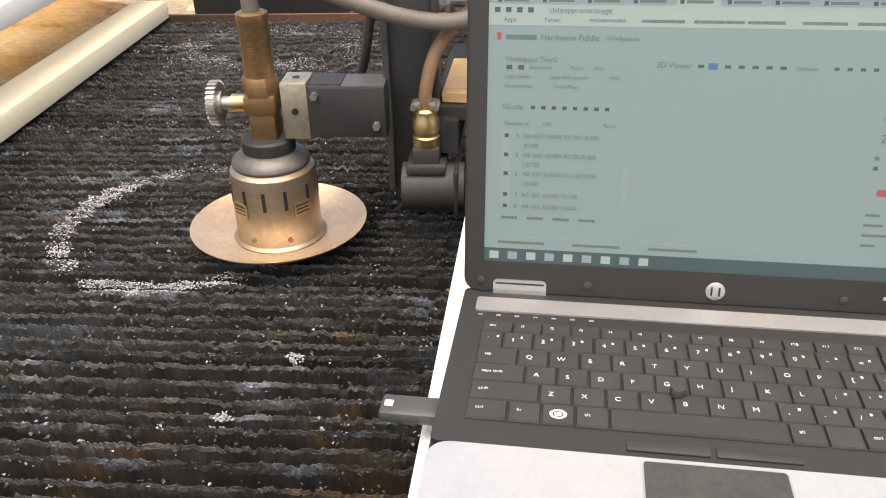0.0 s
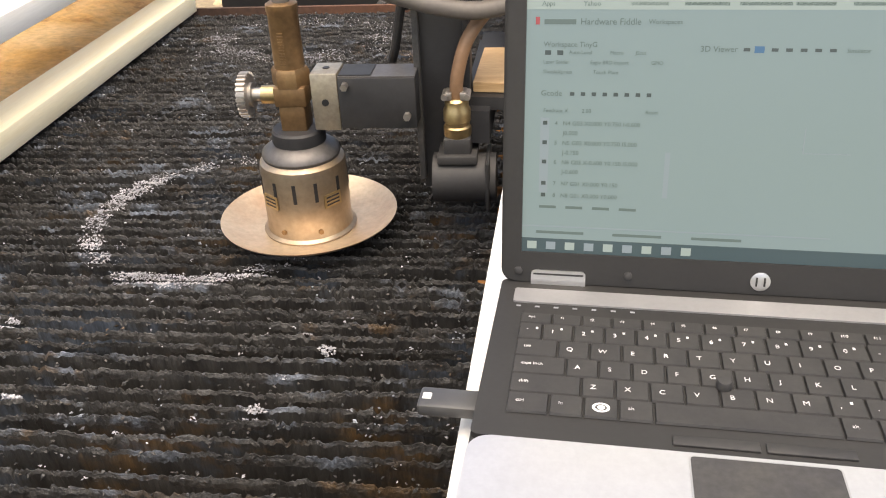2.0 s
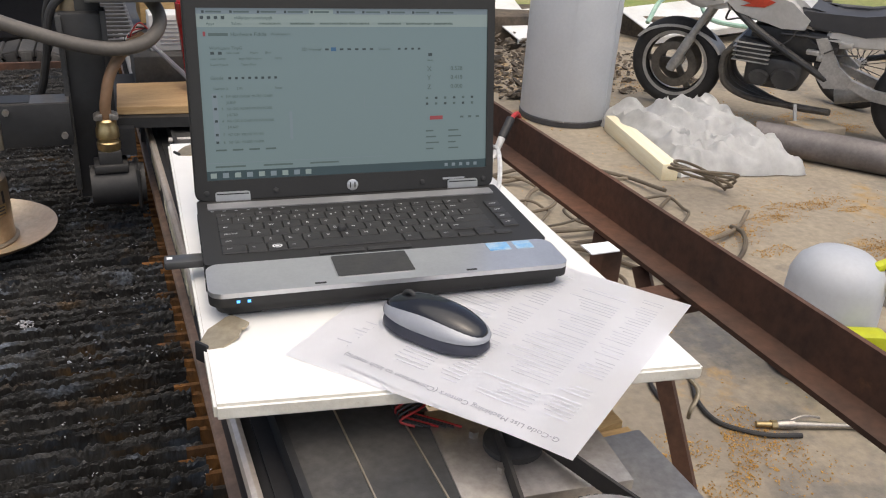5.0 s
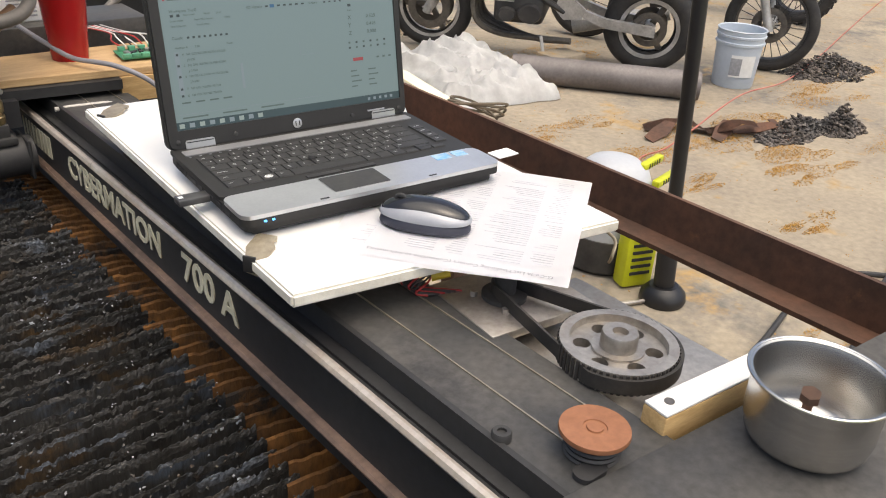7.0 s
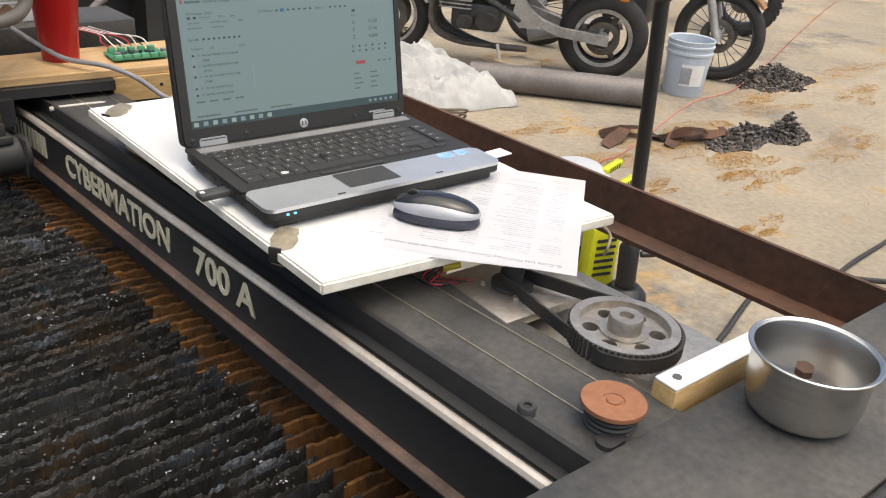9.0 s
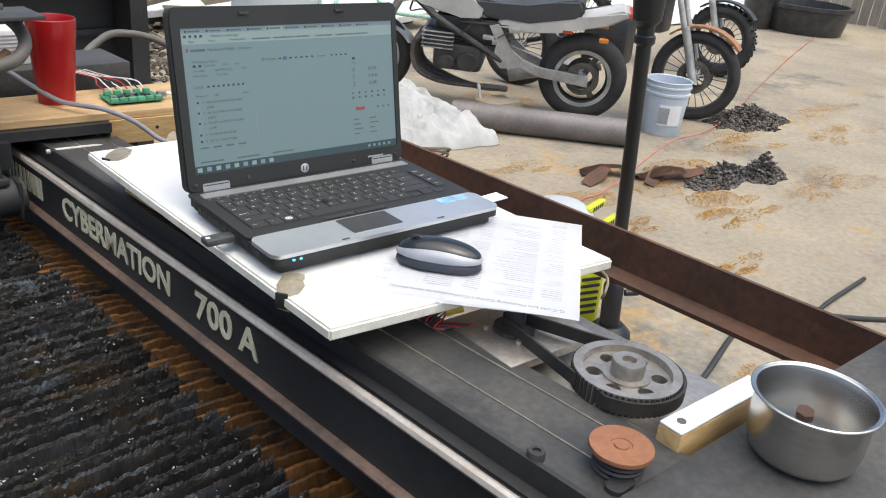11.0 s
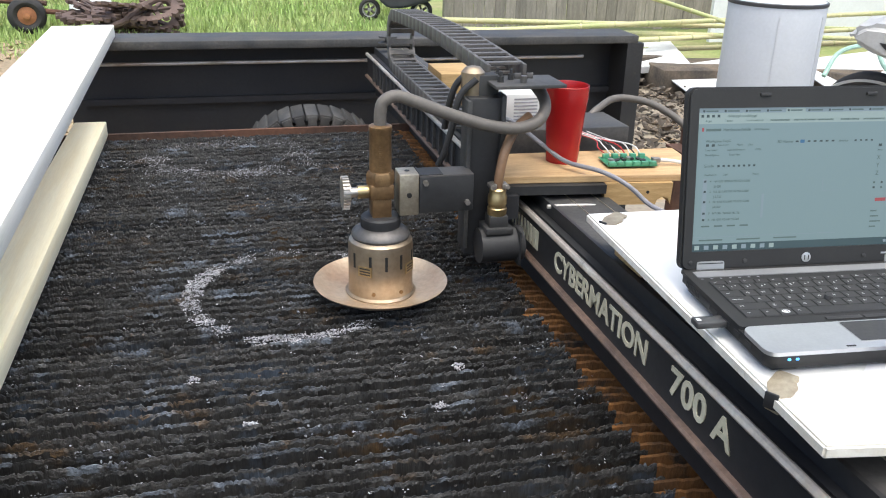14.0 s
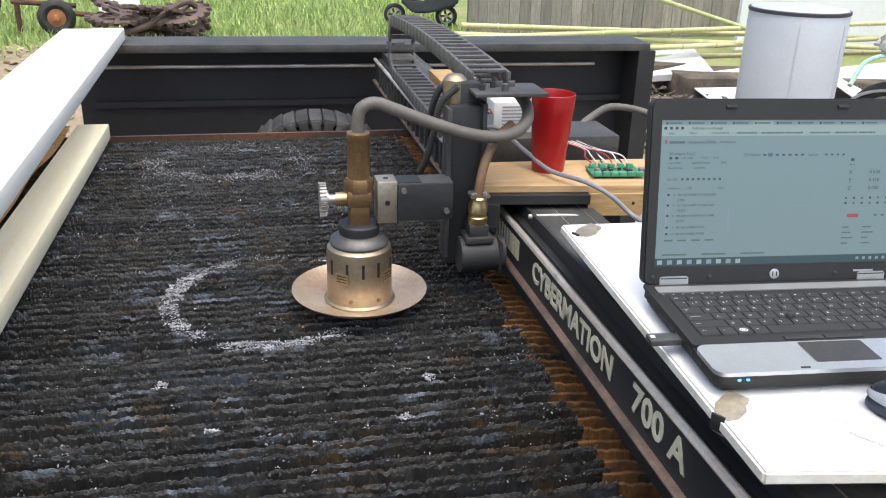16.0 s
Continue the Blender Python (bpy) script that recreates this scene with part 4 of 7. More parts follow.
# papers
def paper(pts, z, name_label, curl):
    """A sheet over four corners, its last corner sagging by curl."""
    n, bm = 16, B()
    a, b, c, d = (Vector((*p, 0)) for p in pts)
    grid = []
    for j in range(n + 1):
        row = []
        for i in range(n + 1):
            u, v = i / n, j / n
            q = a.lerp(b, u).lerp(d.lerp(c, u), v)
            q.z = z - curl * max(0.0, (u + v - 1.2) / 0.8) ** 1.6 + 0.0006 * noise.noise((q.x * 20, q.y * 20, z * 99))
            row.append(bm.verts.new(q))
        grid.append(row)
    for j in range(n):
        for i in range(n):
            bm.faces.new((grid[j][i], grid[j][i + 1], grid[j + 1][i + 1], grid[j + 1][i]))
    bmesh.ops.solidify(bm, geom=list(bm.faces), thickness=0.0004)
    bmesh.ops.recalc_face_normals(bm, faces=bm.faces)
    th = thing("paper_sheet", name_label, "paper", None, "printed sheets")
    part("sheet", bm, PAPER, th, "", None, False)
    return th, (a, b, c, d)
def sheet_at(x, y, ang, z, label, curl, lines, title):
    """A letter page: its header runs from (x, y) along ang, its length off to the right of that."""
    r = Vector((math.cos(radians(ang)), math.sin(radians(ang))))
    s = Vector((r.y, -r.x))
    w, ln = 0.213, 0.276
    p = Vector((x, y))
    q = [p + r * w + s * ln, p + s * ln, p, p + r * w]
    th, _ = paper([tuple(v) for v in q], z, label, 0.0)
    for i in range(lines):
        k = 0.032 + 0.0052 * i
        for col, (c0, c1) in enumerate(((0.02, 0.045), (0.052, 0.105), (0.112, 0.135), (0.142, 0.19))):
            if R.random() < 0.16:
                continue
            ww = (c1 - c0) * R.uniform(0.55, 1.0)
            m = p + r * (c0 + ww / 2) + s * k
            bm = B()
            box(bm, (0, 0, 0), (ww, 0.0011, 0.0001))
            part("print_line", bm, INK_PALE, th, "", pose(m.x, m.y, z + 0.0009, 0, 0, ang), False)
    if title:
        m = p + r * 0.016 + s * 0.016
        words(title, 0.0078, INK, th, pose(m.x, m.y, z + 0.001, 0, 0, ang), 0.00005, "print_title")
    return th
sheet_at(0.178, -0.268, 131, BT + 0.0012, "white printed sheet lying under the mouse", 0, 12, "")
sheet_at(0.196, -0.298, 126.4, BT + 0.0026, "white sheet with a printed table hanging off the board", 0, 44, "G-Code List Machining Centers (Conversion to inch metric)")

# ---- torch ----
TX, TY = -0.276, 0.682
torch = thing("plasma_torch", "steel cutting torch with tarnished brass stem and dished skirt", "plasma torch", Matrix.Translation((TX, TY, 1.045)) @ Matrix.Diagonal((1, 1, 1.022, 1)) @ Matrix.Translation((0, 0, -1.03)))
bm = B()
spun(bm, [(0.056, 0.729), (0.072, 0.730), (0.098, 0.737), (0.118, 0.748), (0.1195, 0.749), (0.118, 0.7465), (0.098, 0.7345), (0.070, 0.7275), (0.056, 0.7265)], 56)
part("skirt", bm, DISH, torch, "heat-tinted dished skirt")
bm = B()
spun(bm, [(0.062, 0.7295), (0.063, 0.732), (0.058, 0.735), (0.0570, 0.740), (0.0570, 0.818), (0.0555, 0.827), (0.050, 0.832), (0.046, 0.833)], 56)
part("body", bm, STEEL_WORN, torch, "worn steel cylinder body")
for a in (-152, -118, -90, -62, -28, 10, 60):
    bm = B()
    box(bm, (0.0571, 0, 0.800), (0.0012, 0.0046, 0.026), pose(0, 0, 0, 0, 0, a))
    part("slot", bm, WIRE_BLACK, torch)
for a in (-128, -40):
    bm = B()
    box(bm, (0.0575, 0, 0.785), (0.0014, 0.026, 0.018), pose(0, 0, 0, 0, 0, a))
    plate = part("maker_plate", bm, BRASS_LIGHT, torch, "small brass plate")
    for j in range(3):
        bm = B()
        box(bm, (0.0584, 0, 0.780 + 0.005 * j), (0.0004, 0.020, 0.002), pose(0, 0, 0, 0, 0, a))
        part("mark", bm, BLACK_RUBBER, plate)
for a in (-112, -62):
    bm = B()
    cyl(bm, (0.056 * math.cos(radians(a)), 0.056 * math.sin(radians(a)), 0.745), (0.0595 * math.cos(radians(a)), 0.0595 * math.sin(radians(a)), 0.745), 0.0035, 10)
    part("screw", bm, BRASS, torch)
bm = B()
spun(bm, [(0.050, 0.832), (0.0515, 0.836), (0.050, 0.841), (0.040, 0.849), (0.034, 0.851)], 48)
part("collar", bm, GREY_TOP, torch, "dark anodised collar")
bm = B()
spun(bm, [(0.034, 0.850), (0.035, 0.853), (0.0345, 0.866), (0.032, 0.869), (0.022, 0.870)], 40)
part("ring", bm, BLACK_RUBBER, torch)
bm = B()
box(bm, (0, 0, 0.888), (0.034, 0.034, 0.040), bevel=0.003)
box(bm, (0, 0, 0.914), (0.042, 0.040, 0.026), bevel=0.004)
part("valve_body", bm, BRASS, torch, "square brass valve body")
bm = B()
spun(bm, [(0.024, 0.925), (0.0245, 0.930), (0.0245, 0.943), (0.022, 0.948)], 6)
part("hex_nut", bm, BRASS, torch)
bm = B()
spun(bm, [(0.0185, 0.945), (0.019, 0.950), (0.0185, 1.014), (0.0195, 1.016), (0.0195, 1.024), (0.016, 1.026)], 32)
part("stem", bm, BRASS, torch, "brass stem tube")
for j in range(12):
    bm = B()
    box(bm, (-0.002, -0.0185, 0.955 + 0.0034 * j), (0.007, 0.0014, 0.0016))
    part("tooth", bm, BRASS, torch)
bm = B()
cyl(bm, (-0.018, 0, 0.912), (-0.040, 0, 0.912), 0.0115, 20)
part("valve_stem", bm, BRASS_LIGHT, torch)
bm = B()
cyl(bm, (-0.039, 0, 0.912), (-0.056, 0, 0.912), 0.0085, 20)
part("spindle", bm, ALU, torch)
bm = B()
prof = []
n = 26
for i in range(n):
    for da, r in ((0.0, 0.0285), (0.42, 0.0285), (0.55, 0.0252), (0.87, 0.0252)):
        a = 2 * math.pi * (i + da) / n
        prof.append((r * math.cos(a), r * math.sin(a)))
prism(bm, prof, -0.0055, 0.0055, Matrix.Translation((-0.061, 0, 0.912)) @ pose(0, 0, 0, 0, 90, 0))
cyl(bm, (-0.052, 0, 0.912), (-0.058, 0, 0.912), 0.015, 20)
part("hand_wheel", bm, ALU, torch, "knurled grey hand wheel")
bm = B()
box(bm, (0.046, 0, 0.909), (0.034, 0.046, 0.072), bevel=0.002)
bracket = part("clamp_block", bm, BRACKET, torch, "nickel clamp block")
for z, y, ax in ((0.909, -0.0232, (0, -1, 0)), (0.9452, 0.0, (0, 0, 1))):
    bm = B()
    cyl(bm, (0.046, y, z), Vector((0.046, y, z)) + 0.0008 * Vector(ax), 0.0045, 16)
    part("hole", bm, WIRE_BLACK, bracket)
bm = B()
box(bm, (0.1115, 0, 0.908), (0.096, 0.050, 0.064), bevel=0.002)
box(bm, (0.085, 0, 0.941), (0.040, 0.042, 0.004))
arm = part("arm", bm, BLACK_PAINT, torch, "black square support arm")
bm = B()
box(bm, (0.1115, 0, 0.9405), (0.095, 0.048, 0.002))
part("arm_top", bm, GREY_TOP, arm)
for x, z in ((0.073, 0.931), (0.148, 0.893)):
    bm = B()
    cyl(bm, (x, -0.025, z), (x, -0.034, z), 0.0048, 6)
    part("bolt", bm, ALU, arm)
bm = B()
tube(bm, [(0, 0, 1.020), (0.000, 0, 1.045), (0.006, 0, 1.064), (0.028, 0, 1.072), (0.06, -0.004, 1.062), (0.115, -0.010, 1.042), (0.18, -0.014, 1.022), (0.235, -0.012, 1.014), (0.275, 0.0, 1.020), (0.298, 0.02, 1.036), (0.302, 0.045, 1.055), (0.29, 0.075, 1.075)], 0.0105, 14)
part("hose", bm, HOSE, torch, "grey rubber gas hose")

# ---- carriage on the beam ----
car = thing("torch_carriage", "black steel torch carriage with mast and gearbox on the beam", "carriage", pose(0, -0.12, 0.015))
bm = B()
box(bm, (-0.086, 0.835, 0.915), (0.062, 0.026, 0.29), bevel=0.002)
part("mast", bm, BLACK_PAINT, car)
bm = B()
box(bm, (-0.118, 0.832, 0.922), (0.008, 0.040, 0.272), bevel=0.001)
part("mast_rail", bm, DUSTY_STEEL, car)
bm = B()
box(bm, (-0.056, 0.832, 0.935), (0.008, 0.036, 0.26), bevel=0.001)
part("mast_rail", bm, BLACK_PAINT, car)
bm = B()
box(bm, (-0.080, 0.86, 1.0), (0.045, 0.03, 0.19), bevel=0.002)
part("mast_back", bm, BLACK_PAINT, car)
bm = B()
cyl(bm, (-0.100, 0.865, 1.04), (-0.100, 0.865, 1.098), 0.021, 24)
spun(bm, [(0.021, 1.098), (0.014, 1.106), (0.006, 1.108)], 24, Matrix.Translation((-0.100, 0.865, 0)))
part("lift_motor", bm, STEEL_WORN, car, "small brownish lift motor")
bm = B()
box(bm, (-0.015, 0.84, 1.083), (0.128, 0.09, 0.006), bevel=0.001)
part("top_plate", bm, DUSTY_STEEL, car)
for x, y in ((-0.06, 0.83), (-0.055, 0.865), (-0.035, 0.85)):
    bm = B()
    cyl(bm, (x, y, 1.086), (x, y, 1.096), 0.006, 6)
    cyl(bm, (x, y, 1.096), (x, y, 1.104), 0.003, 8)
    part("bolt", bm, BLACK_RUBBER, car)
bm = B()
cyl(bm, (-0.022, 0.82, 1.086), (-0.022, 0.82, 1.098), 0.006, 12)
for s in (-1, 1):
    box(bm, (-0.022 + s * 0.011, 0.82, 1.098), (0.012, 0.003, 0.010), bevel=0.001)
part("wing_nut", bm, GREY_TOP, car)
bm = B()
cyl(bm, (-0.100, 0.79, 0.800), (-0.020, 0.79, 0.800), 0.032, 32)
box(bm, (-0.068, 0.79, 0.833), (0.05, 0.05, 0.012), bevel=0.002)
gear = part("drive_motor", bm, BLACK_RUBBER, car, "black round drive motor")
bm = B()
box(bm, (-0.030, 0.79, 0.800), (0.006, 0.066, 0.066), bevel=0.003)
part("flange", bm, BLACK_PAINT, gear)
bm = B()
box(bm, (-0.068, 0.79, 0.848), (0.034, 0.034, 0.022), bevel=0.002)
part("socket", bm, BLACK_RUBBER, gear)
bm = B()
spun(bm, [(0.0165, 0.858), (0.0175, 0.862), (0.0175, 0.871), (0.0155, 0.873), (0.0155, 0.877), (0.0172, 0.879), (0.0172, 0.893), (0.0150, 0.897), (0.0150, 0.905), (0.012, 0.908)], 24, Matrix.Translation((-0.068, 0.79, 0)))
part("connector", bm, BRASS_LIGHT, gear, "brass cable connector")
bm = B()
for s in (-1, 1):
    cyl(bm, (-0.068 + s * 0.014, 0.776, 0.912), (-0.068 + s * 0.014, 0.800, 0.912), 0.004, 10)
    box(bm, (-0.068 + s * 0.009, 0.79, 0.912), (0.008, 0.022, 0.010), bevel=0.001)
part("cable_clamp", bm, ALU, gear)
bm = B()
tube(bm, [(-0.068, 0.79, 0.905), (-0.066, 0.79, 0.935), (-0.054, 0.80, 0.975), (-0.03, 0.82, 1.005), (0.0, 0.84, 1.022)], 0.0085, 12)
part("cable", bm, HOSE_BROWN, car, "brown rubber motor cable")
bm = B()
tube(bm, [(-0.10, 0.84, 1.09), (-0.128, 0.845, 1.06), (-0.140, 0.85, 1.0), (-0.150, 0.86, 0.955), (-0.158, 0.87, 0.93)], 0.006, 10)
part("cable", bm, BLACK_RUBBER, car)
bm = B()
tube(bm, [(-0.085, 0.86, 1.10), (-0.12, 0.87, 1.085), (-0.135, 0.88, 1.05), (-0.14, 0.90, 0.99)], 0.006, 10)
part("cable", bm, BLACK_RUBBER, car)
bm = B()
prism(bm, [(-0.06, 0.690), (0.14, 0.668), (0.16, 0.97), (-0.05, 0.97)], 0.900, 0.9165)
part("saddle_plate", bm, BLACK_PAINT, car, "", pose(0, 0.12, -0.015))
bm = B()
prism(bm, [(-0.064, 0.672), (-0.028, 0.668), (-0.02, 0.97), (-0.056, 0.97)], 0.862, 0.905)
part("saddle_side", bm, BLACK_PAINT, car, "", pose(0, 0.12, -0.015))
bm = B()
tube(bm, [(0.02, 0.652, 0.888), (0.10, 0.643, 0.888), (0.108, 0.642, 0.882), (0.110, 0.645, 0.872), (0.100, 0.66, 0.868)], 0.004, 8, 3)
part("handle", bm, WORN_EDGE, car, "", pose(0, 0.12, -0.015))

# things on the carriage
bm = B()
prism(bm, [(-0.050, 0.704), (0.34, 0.662), (0.36, 0.838), (-0.043, 0.850)], 0.917, 0.930)
bmesh.ops.bevel(bm, geom=list(bm.edges), offset=0.001, segments=1, affect="EDGES")
bmesh.ops.recalc_face_normals(bm, faces=bm.faces)
for f in bm.faces:
    f.material_index = 0 if f.normal.z > 0.7 else 1
single("plywood_shelf", bm, (PLYWOOD, PLY_EDGE), "bare plywood shelf lying on the torch carriage", "plywood board")
blk = thing("notched_block", "pale wooden block with a dark notch and a screw hole", "wood block", pose(0.208, 0.690, 0.9185, 0, 0, -7))
bm = B()
prism(bm, [(-0.065, -0.03), (0.035, -0.03), (0.037, -0.022), (0.046, -0.016), (0.058, -0.018), (0.064, -0.03), (0.065, 0.012), (-0.065, 0.012)], -0.02, 0.02, pose(0, 0, -0.014, 90, 0, 0))
part("wood", bm, BLOCK_WOOD, blk)
bm = B()
cyl(bm, (0.018, -0.0205, -0.020), (0.018, -0.0190, -0.020), 0.0032, 10)
part("hole", bm, WIRE_BLACK, blk)

bm = B()
ro = [(0.001, 0.004), (0.029, 0.004), (0.030, 0.002), (0.0305, 0.0), (0.0315, 0.010), (0.0375, 0.095), (0.0395, 0.112), (0.0405, 0.120), (0.0412, 0.146), (0.0400, 0.147), (0.0388, 0.145), (0.0380, 0.112), (0.0300, 0.012), (0.028, 0.008), (0.001, 0.008)]
spun(bm, ro, 48, None, False)
single("plastic_cup", bm, RED_CUP, "tall translucent red plastic tumbler standing on the plywood", "cup", pose(0.098, 0.790, 0.930))

pcb = thing("circuit_board", "green motor controller board with terminals and wires", "circuit board", pose(0.215, 0.745, 0.9305, 0, 0, -6))
bm = B()
prism(bm, rounded(0.098, 0.062, 0.002, 2, -0.049, -0.031), 0.004, 0.0058)
part("board", bm, PCB, pcb)
for i in range(6):
    bm = B()
    box(bm, (-0.040 + 0.016 * i, -0.026, 0.009), (0.013, 0.008, 0.007), bevel=0.0008)
    part("terminal", bm, TERMINAL, pcb)
for i in range(5):
    bm = B()
    box(bm, (-0.036 + 0.018 * i, 0.024, 0.0095), (0.012, 0.009, 0.008), bevel=0.0008)
    part("terminal", bm, TERMINAL, pcb)
rp = random.Random(4)
for i in range(12):
    bm = B()
    w = rp.uniform(0.004, 0.010)
    box(bm, (rp.uniform(-0.04, 0.04), rp.uniform(-0.016, 0.014), 0.0075), (w, w, rp.uniform(0.002, 0.006)))
    part("chip", bm, BLACK_RUBBER if i % 3 else ALU, pcb)
bm = B()
box(bm, (0.052, -0.01, 0.0095), (0.016, 0.012, 0.010), bevel=0.001)
part("usb_port", bm, ALU, pcb)
bm = B()
tube(bm, [(0.06, -0.01, 0.010), (0.085, -0.012, 0.008), (0.12, -0.02, 0.004), (0.16, -0.03, 0.006)], 0.0035, 8)
part("usb_cable", bm, WIRE_WHITE, pcb)
for i in range(8):
    bm = B()
    x0 = -0.036 + 0.010 * i
    tube(bm, [(x0, 0.028, 0.012), (x0 - 0.01, 0.046, 0.020 + 0.004 * (i % 3)), (-0.04 + 0.004 * i, 0.09, 0.024), (-0.09 + 0.006 * i, 0.14, 0.030)], 0.0013, 6, 5)
    part("wire", bm, (WIRE_RED, WIRE_WHITE, WIRE_BLACK, WIRE_WHITE)[i % 4], pcb)
bm = B()
tube(bm, [(0.00, 0.90, 0.985), (0.02, 0.87, 0.990), (0.06, 0.80, 0.960), (0.085, 0.735, 0.944), (0.125, 0.665, 0.944), (0.165, 0.635, 0.925), (0.20, 0.60, 0.895), (0.215, 0.50, 0.905), (0.20, 0.44, 0.93)], 0.0042, 10)
single("signal_cable", bm, CABLE_GREY, "grey signal cable hanging over the plywood shelf", "cable")
bm = B()
box(bm, (0.135, 0.945, 0.940), (0.29, 0.13, 0.055), bevel=0.003)
single("control_box", bm, DUSTY_STEEL, "flat dark steel electronics box behind the plywood shelf", "electronics box")
psu = thing("power_supply", "small white boxed power supply with loose wires", "power supply", pose(0.065, 0.95, 0.9675))
bm = B()
box(bm, (0, 0, 0.032), (0.085, 0.06, 0.064), bevel=0.003)
part("case", bm, SHEET_WHITE, psu)
for i in range(7):
    bm = B()
    box(bm, (0, -0.0305, 0.012 + 0.007 * i), (0.05, 0.001, 0.003))
    part("vent", bm, GREY_MARK, psu)
for i in range(9):
    bm = B()
    y0 = -0.03 + 0.004 * i
    tube(bm, [(-0.045, y0, 0.04), (-0.06 - 0.003 * i, y0 - 0.02, 0.055 - 0.005 * i), (-0.075, y0 - 0.01, 0.03), (-0.055, y0 + 0.01, 0.01 + 0.004 * i)], 0.0013, 6, 5)
    part("wire", bm, (WIRE_RED, WIRE_WHITE, WIRE_BLACK)[i % 3], psu)
bm = B()
tube(bm, [(0.22, 0.985, 0.945), (0.27, 1.02, 0.972), (0.34, 1.06, 0.985), (0.43, 1.04, 0.965), (0.50, 0.98, 0.90), (0.52, 0.90, 0.76), (0.52, 0.85, 0.50), (0.50, 0.80, -0.14)], 0.008, 12)
single("power_cable", bm, HOSE, "thick grey cable leaving the electronics box", "cable")

# cable chain
chain = thing("cable_chain", "black plastic cable chain looping back above the beam", "cable chain")
upper = [Vector((-0.028, 0.775 + 0.043 * i, 1.104 - 0.014 * i / 21 + 0.012 * math.sin(i / 21 * 3.1))) for i in range(22)]
cy, cz, cr = 1.672, 1.020, 0.072
bend = [Vector((-0.028, cy + cr * math.sin(radians(a)), cz + cr * math.cos(radians(a)))) for a in range(20, 181, 32)]
lower = [Vector((-0.028, 1.63 - 0.043 * i, 0.948)) for i in range(15)]
links = upper + bend + lower
for a, b in zip(links, links[1:]):
    d = (b - a).normalized()
    mid = (a + b) / 2
    up = Vector((1, 0, 0)).cross(d) * -1
    mm = Matrix((( 1, d.x, up.x, mid.x), (0, d.y, up.y, mid.y), (0, d.z, up.z, mid.z), (0, 0, 0, 1)))
    bm = B()
    ln = (b - a).length
    for s in (-1, 1):
        box(bm, (s * 0.034, 0, 0), (0.007, ln * 1.04, 0.030), mm, bevel=0.0015)
    for zz in (-0.0135, 0.0135):
        box(bm, (0, 0, zz), (0.068, ln * 0.34, 0.004), mm)
    part("link", bm, CHAIN, chain)
# things on the far beam
bm = B()
box(bm, (0.10, 1.62, 0.925), (0.11, 0.16, 0.055), bevel=0.002)
single("wood_block", bm, BLOCK_WOOD, "short pale wooden block on the far part of the beam", "wood block")
bm = B()
spun(bm, [(0.035, 0.897), (0.036, 0.900), (0.012, 0.906), (0.012, 0.914), (0.034, 0.918), (0.034, 0.924), (0.006, 0.927)], 28, Matrix.Translation((0.06, 2.40, 0)))
single("idler_pulley", bm, DUSTY_STEEL, "small grey idler pulley at the far beam end", "pulley")

# ---- near end of the beam: drive, pulleys, pot ----
NEAR = pose(0.03, -0.459, 0, 0, 0, -4.6)
bm = B()
box(bm, (0.45, -0.075, 0.901), (1.5, 0.15, 0.016), NEAR, bevel=0.002)
part("near_top_plate", bm, DUSTY_STEEL, table, "dusty dark end plate of the table")
bm = B()
box(bm, (0.45, -0.22, 0.894), (1.5, 0.13, 0.012), NEAR, bevel=0.002)
part("near_step", bm, DUSTY_STEEL, table)
bm = B()
cyl(bm, NEAR @ Vector((-0.3, -0.157, 0.906)), NEAR @ Vector((1.2, -0.157, 0.906)), 0.0055, 12)
part("near_guide_rail", bm, BLACK_RUBBER, table)
bm = B()
box(bm, (0.45, -0.02, 0.37), (1.5, 0.012, 1.03), NEAR)
part("near_panel", bm, BLACK_PAINT, table)

pot = thing("steel_pot", "small brushed stainless steel pot with a rusty bolt inside", "pot", pose(0.231, -0.533, 0.9094) @ Matrix.Diagonal((0.94, 0.94, 0.94, 1)))
bm = B()
spun(bm, [(0.001, 0.0), (0.038, 0.0), (0.046, 0.003), (0.0515, 0.010), (0.0545, 0.024), (0.0550, 0.060), (0.0565, 0.0655), (0.0600, 0.0675), (0.0604, 0.0690), (0.0590, 0.0695), (0.0555, 0.0680), (0.0535, 0.060), (0.0530, 0.024), (0.050, 0.011), (0.045, 0.005), (0.037, 0.002), (0.001, 0.002)], 64, None, False)
part("bowl", bm, STEEL_POT, pot)
bm = B()
torus(bm, 0.0592, 0.0017, 64, 10, Matrix.Translation((0, 0, 0.0685)))
part("rim", bm, STEEL_POT, pot, "rolled bright rim")
bolt = thing("rusty_bolt", "short rusty hex bolt lying in the pot", "bolt", pose(0.247, -0.523, 0.9125, 0, -12, 20))
bm = B()
cyl(bm, (0, 0, 0.004), (0, 0, 0.034), 0.0042, 12)
part("shank", bm, RUST, bolt)
bm = B()
cyl(bm, (0, 0, 0.030), (0, 0, 0.038), 0.0085, 6)
part("head", bm, RUST, bolt)

